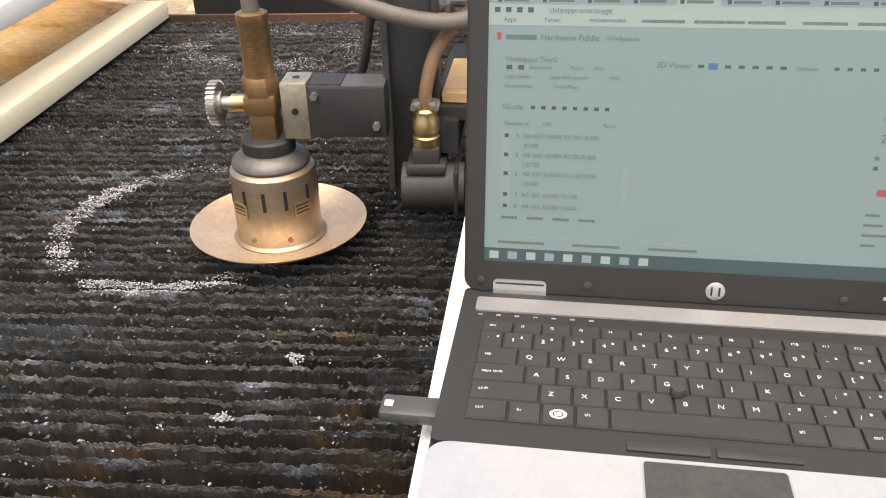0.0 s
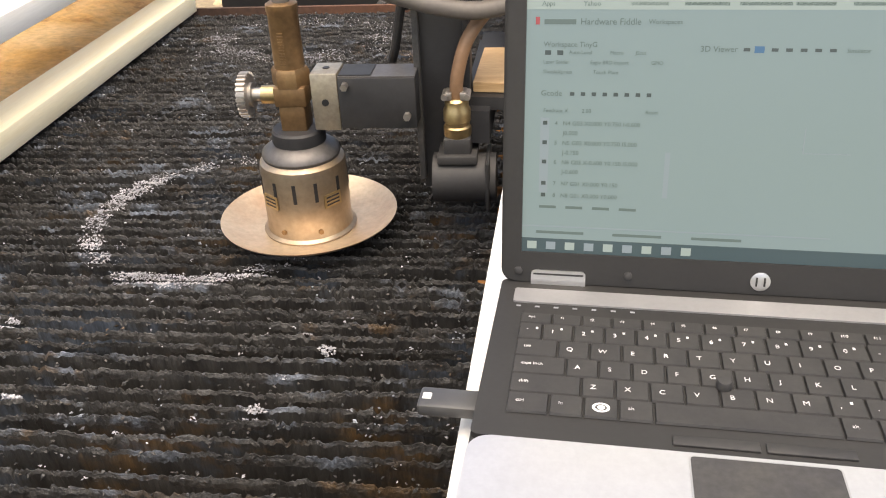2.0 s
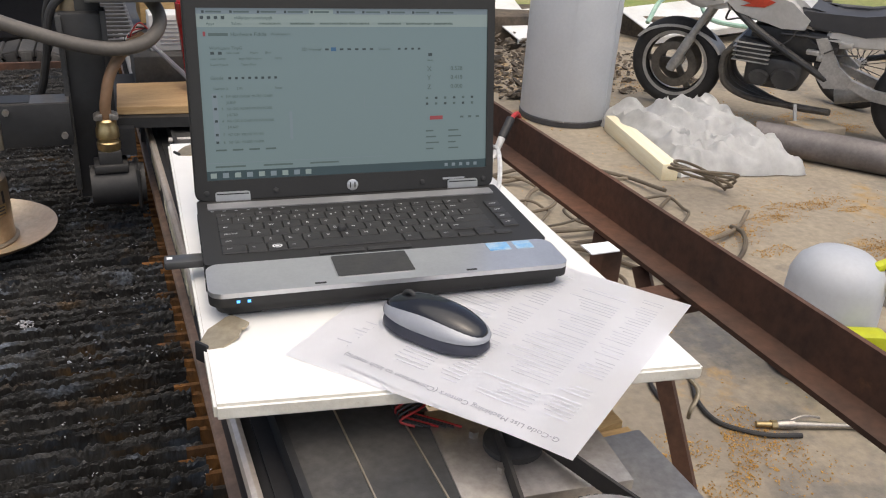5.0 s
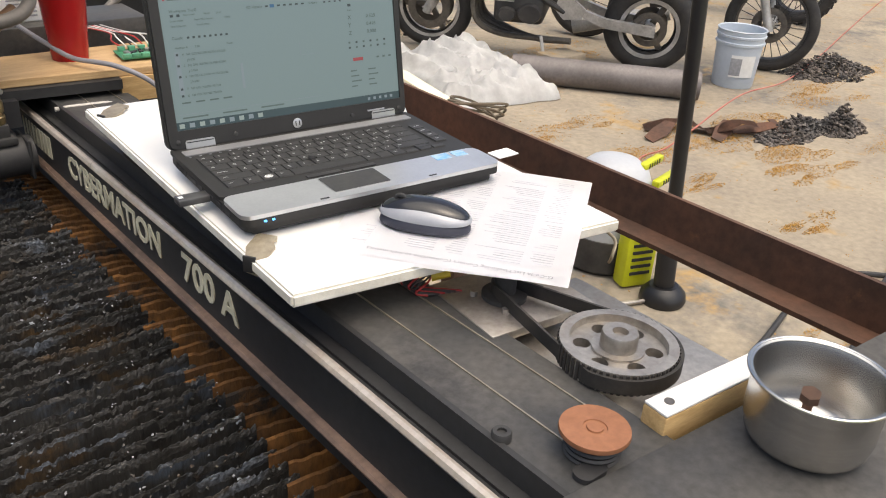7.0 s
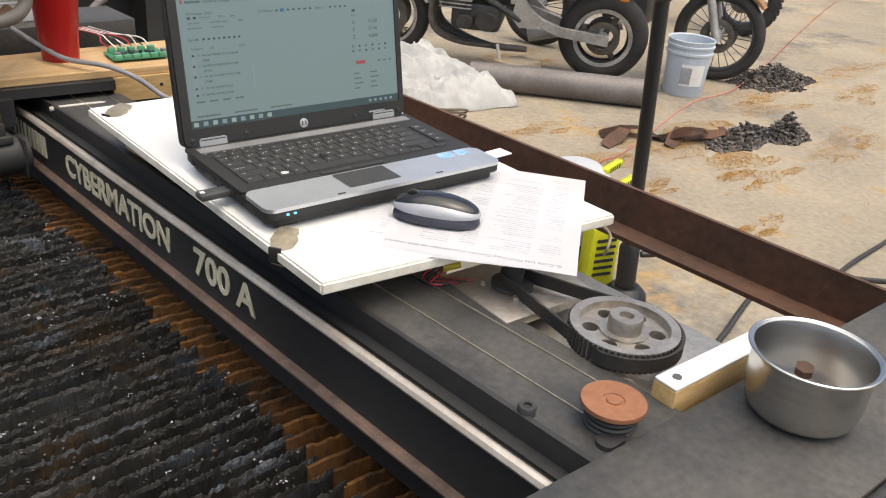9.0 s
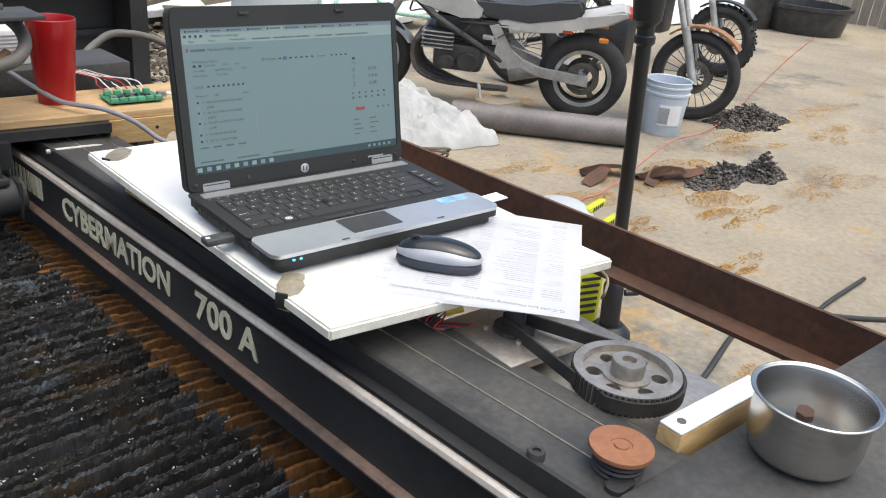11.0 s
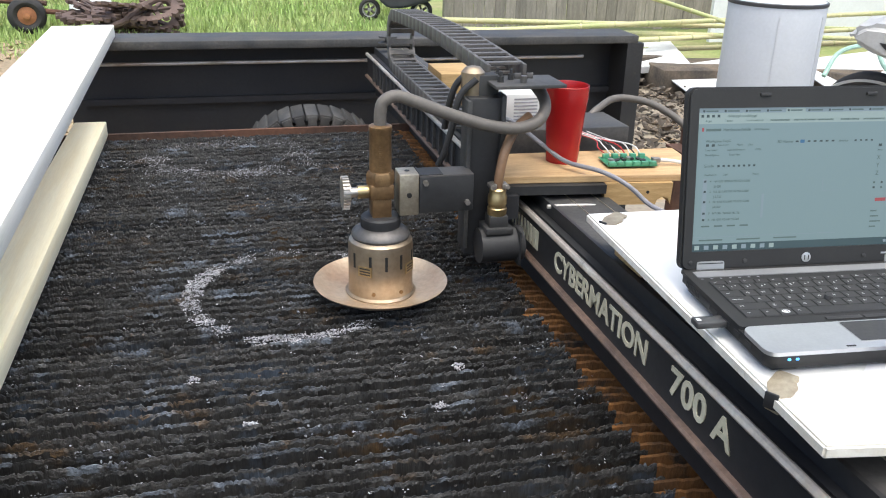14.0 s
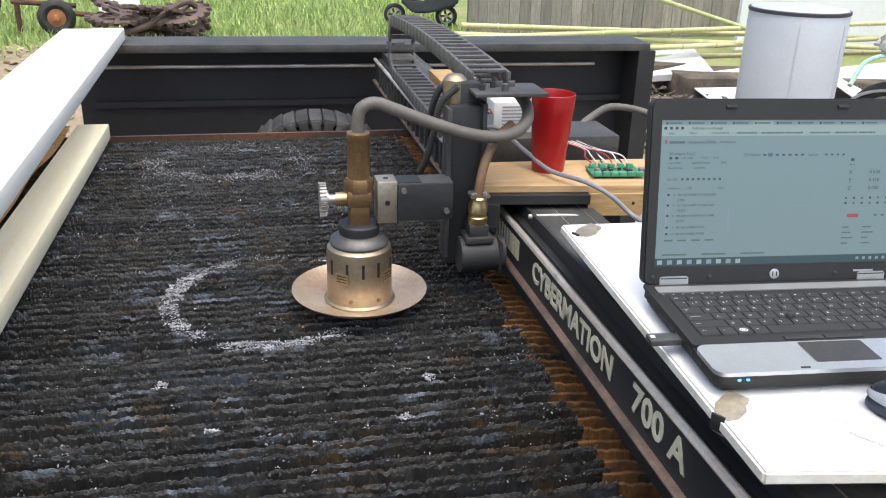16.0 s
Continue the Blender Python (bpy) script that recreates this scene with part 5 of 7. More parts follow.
pul = thing("drive_pulley", "large dull aluminium belt pulley with round holes", "pulley", pose(0.2035, -0.360, 0.902))
bm = B()
n = 72
rim = []
def hole_disc(bm, r_out, r_in, z0, z1):
    for z, flip in ((z0, True), (z1, False)):
        a = [bm.verts.new((r_out * math.cos(2 * math.pi * k / n), r_out * math.sin(2 * math.pi * k / n), z)) for k in range(n)]
        b = [bm.verts.new((r_in * math.cos(2 * math.pi * k / n), r_in * math.sin(2 * math.pi * k / n), z)) for k in range(n)]
        rim.append((a, b))
        for k in range(n):
            bm.faces.new((a[k], a[(k + 1) % n], b[(k + 1) % n], b[k]))
    (a, b), (c, d) = rim[-2:]
    for u, v in ((a, c), (b, d)):
        for k in range(n):
            bm.faces.new((u[k], u[(k + 1) % n], v[(k + 1) % n], v[k]))
hole_disc(bm, 0.0555, 0.046, 0.0, 0.022)
part("rim", bm, ALU, pul)
bm = B()
hole_disc(bm, 0.0250, 0.0125, 0.002, 0.016)
flat, edges = B(), []
rings = [(0.0, 0.0, 0.0462, 48), (0.0, 0.0, 0.0128, 24)] + [(0.0335 * math.cos(radians(60 * i + 10)), 0.0335 * math.sin(radians(60 * i + 10)), 0.0084, 20) for i in range(6)]
for cx, cy, r, k in rings:
    vs = [flat.verts.new((cx + r * math.cos(2 * math.pi * i / k), cy + r * math.sin(2 * math.pi * i / k), 0.004)) for i in range(k)]
    edges += [flat.edges.new((vs[i], vs[(i + 1) % k])) for i in range(k)]
bmesh.ops.triangle_fill(flat, use_beauty=True, use_dissolve=False, edges=edges, normal=(0, 0, 1))
ext = bmesh.ops.extrude_face_region(flat, geom=list(flat.faces))
for v in ext["geom"]:
    if type(v) is bmesh.types.BMVert:
        v.co.z = 0.0135
bmesh.ops.recalc_face_normals(flat, faces=flat.faces)
part("spoke_plate", flat, ALU, pul, "", None, False)
part("web", bm, ALU, pul)
bm = B()
spun(bm, [(0.006, 0.002), (0.0175, 0.002), (0.0175, 0.030), (0.0165, 0.032), (0.0075, 0.032), (0.0070, 0.026)], 32)
part("hub", bm, ALU, pul)
for i in range(60):
    bm = B()
    box(bm, (0.0557, 0, 0.011), (0.0026, 0.0030, 0.021), pose(0, 0, 0, 0, 0, 6 * i))
    part("tooth", bm, BELT, pul)
bm = B()
cyl(bm, (0, 0, -0.045), (0, 0, 0.003), 0.010, 16)
part("shaft", bm, DUSTY_STEEL, pul)
belt = thing("drive_belt", "black toothed rubber drive belt running round the pulley", "belt")
MX, MY = 0.196, -0.215
bm = B()
pa, pb = Vector((0.2035, -0.360)), Vector((MX, MY))
dirv = (pb - pa).normalized()
base = math.atan2(dirv.y, dirv.x)
outl, inl = [], []
for c, r, a0, a1 in ((pa, 0.0585, base + 1.75, base + 2 * math.pi - 1.75), (pb, 0.013, base - 1.4, base + 1.4)):
    for k in range(25):
        a = a0 + (a1 - a0) * k / 24
        outl.append((c.x + (r + 0.0018) * math.cos(a), c.y + (r + 0.0018) * math.sin(a)))
        inl.append((c.x + (r - 0.0012) * math.cos(a), c.y + (r - 0.0012) * math.sin(a)))
lo_, hi_ = 0.906, 0.921
vv = [[bm.verts.new((x, y, z)) for x, y in o] for o, z in ((outl, lo_), (outl, hi_), (inl, hi_), (inl, lo_))]
for q in range(4):
    u, v = vv[q], vv[(q + 1) % 4]
    for k in range(len(u)):
        j = (k + 1) % len(u)
        bm.faces.new((u[k], u[j], v[j], v[k]))
part("band", bm, BELT, belt)
motor = thing("drive_unit", "drive motor under a dull aluminium mounting plate", "motor", pose(MX, MY, 0))
bm = B()
box(bm, (0.01, 0.0, 0.898), (0.135, 0.115, 0.010), pose(0, 0, 0, 0, 0, -6), bevel=0.001)
part("mounting_plate", bm, ALU, motor)
bm = B()
spun(bm, [(0.030, 0.80), (0.030, 0.893)], 28)
part("can", bm, BLACK_PAINT, motor)
bm = B()
spun(bm, [(0.024, 0.9032), (0.024, 0.908), (0.012, 0.910), (0.012, 0.934), (0.006, 0.936)], 24)
part("small_pulley", bm, BLACK_RUBBER, motor)
for x, y in ((-0.025, 0.02), (0.025, 0.022), (-0.022, -0.026)):
    bm = B()
    cyl(bm, (x, y, 0.903), (x, y, 0.909), 0.0042, 6)
    part("bolt", bm, ALU, motor)
bm = B()
box(bm, (0.245, -0.33, 0.872), (0.17, 0.26, 0.012), pose(0, 0, 0, 0, 0, 0), bevel=0.002)
single("motor_shelf", bm, ALU, "dull metal shelf carrying the belt drive", "metal plate")
bm = B()
for j in range(6):
    prism(bm, [(0.275 + 0.0 * j, -0.10 - 0.03 * j), (0.325, -0.10 - 0.03 * j), (0.325, -0.122 - 0.03 * j), (0.275, -0.13 - 0.03 * j)], 0.80, 0.874)
single("notched_board", bm, BLOCK_WOOD, "sawtooth-edged brown board below the white board", "board")
disc = thing("spool_disc", "rust-brown disc over a stack of dark washers", "disc", pose(0.084, -0.434, 0.904))
bm = B()
spun(bm, [(0.012, 0.020), (0.0285, 0.020), (0.0290, 0.021), (0.0285, 0.0245), (0.0100, 0.0245), (0.0095, 0.0235), (0.0070, 0.0235), (0.0065, 0.025), (0.003, 0.025)], 48)
part("top_disc", bm, COPPER, disc)
for j in range(4):
    bm = B()
    spun(bm, [(0.022, 0.0005 + 0.005 * j), (0.0235, 0.002 + 0.005 * j), (0.022, 0.004 + 0.005 * j)], 36)
    part("washer", bm, BLACK_RUBBER, disc)
bm = B()
prism(bm, rounded(0.03, 0.018, 0.008, 5, -0.036, -0.026), 0.0, 0.005)
part("lug", bm, BLACK_RUBBER, disc)
knob = thing("idler_roller", "small black idler roller on the beam plate", "roller", pose(0.036, -0.380, 0.8985))
bm = B()
spun(bm, [(0.0085, 0.0), (0.0085, 0.012), (0.0075, 0.0135), (0.004, 0.0135), (0.004, 0.011), (0.001, 0.011)], 24)
part("roller", bm, BLACK_RUBBER, knob)
wb = thing("painted_block", "white-topped wooden block screwed beside the end plate", "wood block", pose(0.172, -0.447, 0.878, 0, 0, -5))
bm = B()
box(bm, (0.05, 0, 0.022), (0.15, 0.026, 0.044), bevel=0.002)
part("block", bm, BLOCK_WOOD, wb)
bm = B()
box(bm, (0.05, 0, 0.0455), (0.149, 0.025, 0.003), bevel=0.0012)
part("painted_top", bm, WHITE_BOARD, wb)
bm = B()
cyl(bm, (-0.008, 0, 0.047), (-0.008, 0, 0.0482), 0.0045, 12)
part("screw", bm, GREY_TOP, wb)
nut_y = thing("wire_nut", "yellow wire nut on twisted red and black wires", "wire nut", pose(0.150, -0.150, 0.9))
bm = B()
cyl(bm, (0, 0, 0.012), (0.016, -0.012, 0.016), 0.0062, 10, 0.0042)
part("cap", bm, YELLOW_NUT, nut_y)
for i in range(7):
    bm = B()
    tube(bm, [(0, 0, 0.012), (-0.012, 0.006 * (i - 3) * 0.5, 0.012 + 0.002 * i), (-0.03, 0.004 * (i - 3), 0.006), (-0.02 + 0.006 * i, -0.02 - 0.002 * i, 0.004)], 0.0011, 6, 5)
    part("wire", bm, (WIRE_RED, WIRE_BLACK, WIRE_BLACK)[i % 3], nut_y)
rg = random.Random(9)
bm = B()
for _ in range(60):
    box(bm, (rg.uniform(0.035, 0.148), rg.uniform(-0.40, -0.12), 0.8985), (rg.uniform(0.001, 0.003), rg.uniform(0.001, 0.003), 0.001))
single("metal_chips", bm, WIRE_WHITE, "scattered pale chips on the beam plate", "chips", kind="stuff", smooth=False)

# ---- planks on the slats ----
def plank(name, a, b, width, z, thick, m, label):
    a, b = Vector((*a, 0)), Vector((*b, 0))
    th = math.atan2(b.y - a.y, b.x - a.x)
    bm = B()
    box(bm, ((b - a).length / 2, width / 2, thick / 2), ((b - a).length, width, thick), None, 0.003)
    return single(name, bm, m, label, "plank", Matrix.Translation((a.x, a.y, z)) @ pose(0, 0, 0, 0, 0, math.degrees(th)))
plank("pine_plank", (-0.862, -0.6), (-0.862, 1.87), 0.086, 0.7275, 0.045, PINE, "pale pine stud lying across the slats")
plank("white_plank", (-0.828, -0.3), (-0.893, 2.60), 0.105, 0.9015, 0.042, PINE_WHITE, "white primed plank resting on the far end frame")
plank("white_plank", (-0.931, -0.3), (-0.996, 2.58), 0.10, 0.9015, 0.042, PINE_WHITE, "white primed plank resting on the far end frame")
tread = thing("crawler_track", "grey rubber crawler track lying behind the slats", "rubber track", pose(-0.25, 2.16, 0.58, 0, 0, -2))
for i in range(11):
    bm = B()
    a = 150 - 12 * i
    x, z = 0.20 * math.cos(radians(a)) * 1.05, 0.13 * math.sin(radians(a))
    box(bm, (0, 0, 0), (0.042, 0.16, 0.022), Matrix.Translation((x, 0, z)) @ pose(0, 0, 0, 0, 90 - a, 0), bevel=0.004)
    box(bm, (0.0, -0.078, -0.02), (0.03, 0.012, 0.05), Matrix.Translation((x, 0, z)) @ pose(0, 0, 0, 0, 90 - a, 0), bevel=0.003)
    part("lug", bm, DUSTY_STEEL if i % 2 else TYRE, tread)
bm = B()
cyl(bm, (0, -0.07, 0.0), (0, 0.07, 0.0), 0.118, 32)
part("drum", bm, TYRE, tread)

# ---- rusty sheet beside the planks ----
bm = B()
n = 14
grid = [[bm.verts.new((-1.75 + 0.0546 * i, 0.80 + 0.082 * j, 0.742 + 0.006 * (n - i) + 0.012 * noise.noise((i * 0.4, j * 0.4, 1)))) for i in range(n + 1)] for j in range(n + 1)]
for j in range(n):
    for i in range(n):
        bm.faces.new((grid[j][i], grid[j][i + 1], grid[j + 1][i + 1], grid[j + 1][i]))
bmesh.ops.solidify(bm, geom=list(bm.faces), thickness=0.004)
RUST_SHEET = mat("flaking_rust_sheet", (0.60, 0.34, 0.10), 0.7, 0.0, (0.70, 0.50, 0.26), 5, 0.5, 60, 0.4, 0.003, color3=(0.30, 0.12, 0.03), cover3=0.38, scale3=6)
single("rusty_sheet", bm, RUST_SHEET, "buckled orange rusted sheet lying on the slats", "metal sheet")

# ---- angle-iron frame beside the beam ----
side = thing("side_frame", "rusty angle-iron side frame standing beside the cutting table", "steel frame")
def bar(name, prof, y0, y1, m):
    bm = B()
    a = [bm.verts.new((x, y0, z)) for x, z in prof]
    b = [bm.verts.new((x, y1, z)) for x, z in prof]
    for i in range(len(a)):
        j = (i + 1) % len(a)
        bm.faces.new((a[i], a[j], b[j], b[i]))
    bm.faces.new(a)
    bm.faces.new(list(reversed(b)))
    return part(name, bm, m, side)
bar("angle_iron", [(0.735, 0.756), (0.735, 0.826), (0.743, 0.826), (0.743, 0.748), (0.691, 0.748), (0.691, 0.756)], -0.47, 1.45, RUST)
for y in (0.43, 1.40):
    bm = B()
    box(bm, (0.715, y, 0.297), (0.04, 0.04, 0.894), bevel=0.002)
    part("leg", bm, RUST, side)
for (y0, z0), (y1, z1) in (((0.33, 0.73), (-0.30, -0.14)), ((1.35, 0.73), (0.85, -0.14))):
    bm = B()
    cyl(bm, (0.715, y0, z0), (0.715, y1, z1), 0.018, 4)
    part("brace", bm, RUST, side)
bm = B()
box(bm, (0.58, 0.22, 0.730), (0.31, 0.045, 0.03), bevel=0.002)
part("cross_bar", bm, RUST, side)
plug = thing("cable_plug", "red and white cable plug hanging over the angle iron", "plug")
bm = B()
tube(bm, [(0.755, 0.86, 0.80), (0.735, 0.845, 0.835), (0.71, 0.825, 0.832)], 0.005, 8)
part("red_lead", bm, WIRE_RED, plug)
bm = B()
cyl(bm, (0.71, 0.825, 0.832), (0.68, 0.80, 0.80), 0.009, 12)
part("sleeve", bm, BLACK_RUBBER, plug)
bm = B()
cyl(bm, (0.68, 0.80, 0.80), (0.655, 0.78, 0.765), 0.008, 12, 0.005)
part("connector", bm, WIRE_WHITE, plug)
bm = B()
tube(bm, [(0.655, 0.78, 0.765), (0.61, 0.74, 0.72), (0.57, 0.66, 0.75), (0.50, 0.50, 0.88), (0.42, 0.30, 0.962), (0.36, 0.17, 0.963), (0.33, 0.15, 0.965)], 0.003, 8)
part("lead", bm, WIRE_WHITE, plug)
bm = B()
box(bm, (0.418, 0.03, 0.945), (0.036, 0.024, 0.0015), pose(0, 0, 0, 0, 0, 0))
single("paper_tag", bm, PAPER, "small white card tag at the edge of the board", "tag", Matrix.Translation((0.0, -0.005, -0.006)))
bm = B()
tube(bm, [(0.36, -0.20, 0.935), (0.372, -0.215, 0.92), (0.362, -0.222, 0.905), (0.368, -0.215, 0.892)], 0.002, 8)
single("string_loop", bm, TAN_CLIP, "frayed tan string hanging below the board", "string")

# ---- grey tank ----
tank = thing("water_tank", "tall pale grey cylindrical tank with a dark base rim", "tank", pose(2.64, 3.82, GROUND))
bm = B()
spun(bm, [(0.272, 0.035), (0.276, 0.045), (0.276, 1.02), (0.268, 1.04), (0.26, 1.045), (0.10, 1.05)], 56)
part("shell", bm, TANK_GREY, tank)
bm = B()
spun(bm, [(0.268, 0.0), (0.280, 0.004), (0.280, 0.034), (0.272, 0.040)], 56)
part("base_rim", bm, TANK_DARK, tank)
bm = B()
spun(bm, [(0.277, 1.018), (0.281, 1.022), (0.281, 1.036), (0.276, 1.040)], 56)
part("top_rim", bm, TANK_DARK, tank)
for a in (-120, -60):
    bm = B()
    box(bm, (0.277, 0, 0.5), (0.004, 0.006, 0.94), pose(0, 0, 0, 0, 0, a))
    part("seam", bm, TANK_GREY, tank)


# ---- motorcycles ----
def wheel(parent, x, r, width, m_rim, spokes, disc, name="wheel", knobs=0):
    hub = new(name)
    hub.parent = parent
    hub.matrix_basis = Matrix.Translation((x, 0, r)) @ pose(0, 0, 0, 90, 0, 0)
    bm = B()
    torus(bm, r - width * 0.5, width * 0.5, 56, 14, None, 1.05)
    part("tyre", bm, TYRE, hub)
    if knobs:
        rows = []
        bm = B()
        for i in range(knobs):
            for s in (-1, 0, 1):
                box(bm, (r - 0.004, 0, s * width * 0.32), (0.02, 0.02, width * 0.2), pose(0, 0, 0, 0, 0, 360 * (i + 0.5 * (s != 0)) / knobs))
        part("knobby_tread", bm, TYRE, hub)
    bm = B()
    spun(bm, [(r - width * 0.98, -width * 0.42), (r - width * 0.78, -width * 0.46), (r - width * 0.80, width * 0.46), (r - width * 0.98, width * 0.42), (r - width * 1.08, 0.0)], 48, None, False)
    part("rim", bm, m_rim, hub)
    bm = B()
    cyl(bm, (0, 0, -0.055), (0, 0, 0.055), 0.034, 20)
    part("hub", bm, BIKE_METAL, hub)
    for i in range(spokes):
        bm = B()
        a = 360 * i / spokes
        if spokes > 8:
            cyl(bm, pose(0, 0, 0, 0, 0, a) @ Vector((0.03, 0, 0.03 * (-1) ** i)), pose(0, 0, 0, 0, 0, a + 14) @ Vector((r - width, 0, 0)), 0.003, 5)
        else:
            box(bm, ((r - width) / 2 + 0.01, 0, 0), (r - width - 0.02, 0.040, 0.024), pose(0, 0, 0, 0, 0, a), bevel=0.006)
        part("spoke", bm, m_rim if spokes > 8 else BIKE_DARK, hub)
    if disc:
        bm = B()
        for s in (-0.062, 0.062):
            torus(bm, disc * 0.82, disc * 0.18, 40, 4, Matrix.Translation((0, 0, s)), 0.1)
        part("brake_disc", bm, BIKE_DARK, hub)
    return hub


def slab(bm, outline, half, m=None, bev=0.012):
    """A body panel: outline in (x, z), drawn to both sides."""
    prism(bm, outline, -half, half, (m or Matrix()) @ pose(0, 0, 0, 90, 0, 0))
    return bm


bike = thing("motorcycle", "silver sport motorcycle with black seat, parked on the concrete", "motorcycle", pose(4.42, 2.72, GROUND, 0, 0, 126.2) @ pose(0, 0, 0, -7, 0, 0))
WB = 1.50
wheel(bike, 0, 0.305, 0.135, BIKE_METAL, 3, 0.115)
wheel(bike, WB, 0.298, 0.105, BIKE_METAL, 3, 0.15)
for s in (-1, 1):
    bm = B()
    cyl(bm, (WB + 0.01, s * 0.085, 0.295), (WB - 0.22, s * 0.085, 0.86), 0.024, 14)
    cyl(bm, (WB + 0.01, s * 0.085, 0.27), (WB - 0.10, s * 0.085, 0.56), 0.031, 14)
    part("fork_leg", bm, BIKE_METAL, bike)
    bm = B()
    slab(bm, [(-0.04, 0.27), (0.30, 0.30), (0.50, 0.40), (0.52, 0.46), (0.28, 0.37), (-0.04, 0.34)], 0.018, Matrix.Translation((0, s * 0.10, 0)))
    part("swing_arm", bm, BIKE_METAL, bike)
    bm = B()
    slab(bm, [(0.44, 0.36), (0.56, 0.34), (0.62, 0.42), (0.60, 0.56), (0.66, 0.70), (0.60, 0.72), (0.50, 0.52), (0.42, 0.44)], 0.012, Matrix.Translation((0, s * 0.13, 0)))
    part("footrest_bracket", bm, BIKE_METAL, bike)
    bm = B()
    tube(bm, [(1.20, s * 0.06, 0.86), (1.0, s * 0.16, 0.72), (0.72, s * 0.15, 0.52), (0.56, s * 0.12, 0.40)], 0.026, 10)
    part("frame_spar", bm, BIKE_BLACK, bike)
    bm = B()
    tube(bm, [(0.86, s * 0.12, 0.70), (0.50, s * 0.11, 0.72), (0.10, s * 0.08, 0.80)], 0.014, 8)
    part("seat_rail", bm, BIKE_BLACK, bike)
bm = B()
outl = [(WB + 0.325 * math.cos(radians(a)), 0.298 + 0.325 * math.sin(radians(a))) for a in range(35, 156, 8)] + [(WB + 0.305 * math.cos(radians(a)), 0.298 + 0.305 * math.sin(radians(a))) for a in range(155, 34, -8)]
slab(bm, outl, 0.062)
part("front_fender", bm, BIKE_SILVER, bike)
bm = B()
box(bm, (0.86, 0, 0.40), (0.34, 0.34, 0.24), bevel=0.04)
box(bm, (1.00, 0, 0.54), (0.20, 0.36, 0.18), pose(0, 0, 0), bevel=0.03)
part("engine", bm, BIKE_BLACK, bike, "black finned engine")
# Black block added to fill the dark engine bay, not a part of its own.
bm = B()
box(bm, (0.78, 0, 0.62), (0.52, 0.22, 0.24), bevel=0.03)
part("airbox", bm, BIKE_BLACK, bike)
for j in range(5):
    bm = B()
    box(bm, (1.00, 0, 0.47 + 0.035 * j), (0.22, 0.375, 0.008))
    part("engine_fin", bm, BIKE_METAL, bike)
for s, y in ((-1, -0.18), (1, 0.18)):
    for cx, cz, r in ((0.78, 0.38, 0.085), (0.93, 0.36, 0.062)):
        bm = B()
        cyl(bm, (cx, y, cz), (cx, y + s * 0.028, cz), r, 24, r * 0.85)
        part("engine_cover", bm, BIKE_BLACK, bike)
for i in range(4):
    bm = B()
    y = -0.12 + 0.08 * i
    tube(bm, [(1.10, y, 0.56), (1.17, y, 0.46), (1.15, y, 0.27), (1.0, y * 0.7, 0.18), (0.75, 0.05, 0.16), (0.5, 0.10, 0.18)], 0.021, 8)
    part("exhaust_pipe", bm, BIKE_DARK, bike)
bm = B()
tube(bm, [(0.52, -0.16, 0.20), (0.30, -0.17, 0.26), (-0.12, -0.18, 0.36)], 0.055, 14)
part("silencer", bm, BIKE_METAL, bike)
bm = B()
slab(bm, [(0.70, 0.70), (0.86, 0.74), (1.16, 0.78), (1.26, 0.88), (1.18, 1.02), (1.00, 1.05), (0.80, 0.98), (0.66, 0.84)], 0.14)
bmesh.ops.bevel(bm, geom=list(bm.edges), offset=0.045, segments=4, affect="EDGES")
part("fuel_tank", bm, BIKE_SILVER, bike, "silver fuel tank with a red flame")
for s in (-1, 1):
    bm = B()
    slab(bm, [(0.92, 0.93), (1.02, 0.96), (1.14, 0.92), (1.06, 0.90), (1.12, 0.87), (0.98, 0.88)], 0.003, Matrix.Translation((0, s * 0.141, 0)))
    part("flame_mark", bm, BIKE_RED, bike)
bm = B()
slab(bm, [(0.04, 0.92), (0.08, 0.82), (0.40, 0.73), (0.72, 0.76), (0.80, 0.90), (0.74, 0.92), (0.60, 0.87), (0.42, 0.88), (0.26, 0.95), (0.08, 1.00)], 0.13)
bmesh.ops.bevel(bm, geom=list(bm.edges), offset=0.025, segments=3, affect="EDGES")
part("seat", bm, BIKE_SEAT, bike, "black vinyl dual seat")
bm = B()
slab(bm, [(0.62, 0.68), (0.60, 0.78), (0.40, 0.775), (0.12, 0.82), (-0.22, 0.95), (-0.26, 0.91), (-0.12, 0.80), (0.20, 0.70), (0.42, 0.66)], 0.125)
bmesh.ops.bevel(bm, geom=list(bm.edges), offset=0.02, segments=2, affect="EDGES")
part("tail_fairing", bm, BIKE_SILVER, bike)
bm = B()
box(bm, (-0.245, 0, 0.90), (0.03, 0.20, 0.06), bevel=0.012)
part("tail_light", bm, BIKE_RED, bike, "red tail light")
for s in (-1, 1):
    bm = B()
    box(bm, (-0.10, s * 0.17, 0.70), (0.06, 0.03, 0.04), bevel=0.01)
    part("turn_signal", bm, BIKE_ORANGE, bike, "orange turn signal")
    bm = B()
    box(bm, (0.14, s * 0.128, 0.72), (0.07, 0.004, 0.024))
    part("side_reflector", bm, BIKE_RED, bike)
bm = B()
slab(bm, [(1.14, 0.86), (1.30, 0.80), (1.46, 0.84), (1.64, 0.95), (1.66, 1.02), (1.56, 1.10), (1.34, 1.10), (1.20, 1.02)], 0.19)
bmesh.ops.bevel(bm, geom=list(bm.edges), offset=0.05, segments=3, affect="EDGES")
part("front_fairing", bm, BIKE_SILVER, bike)
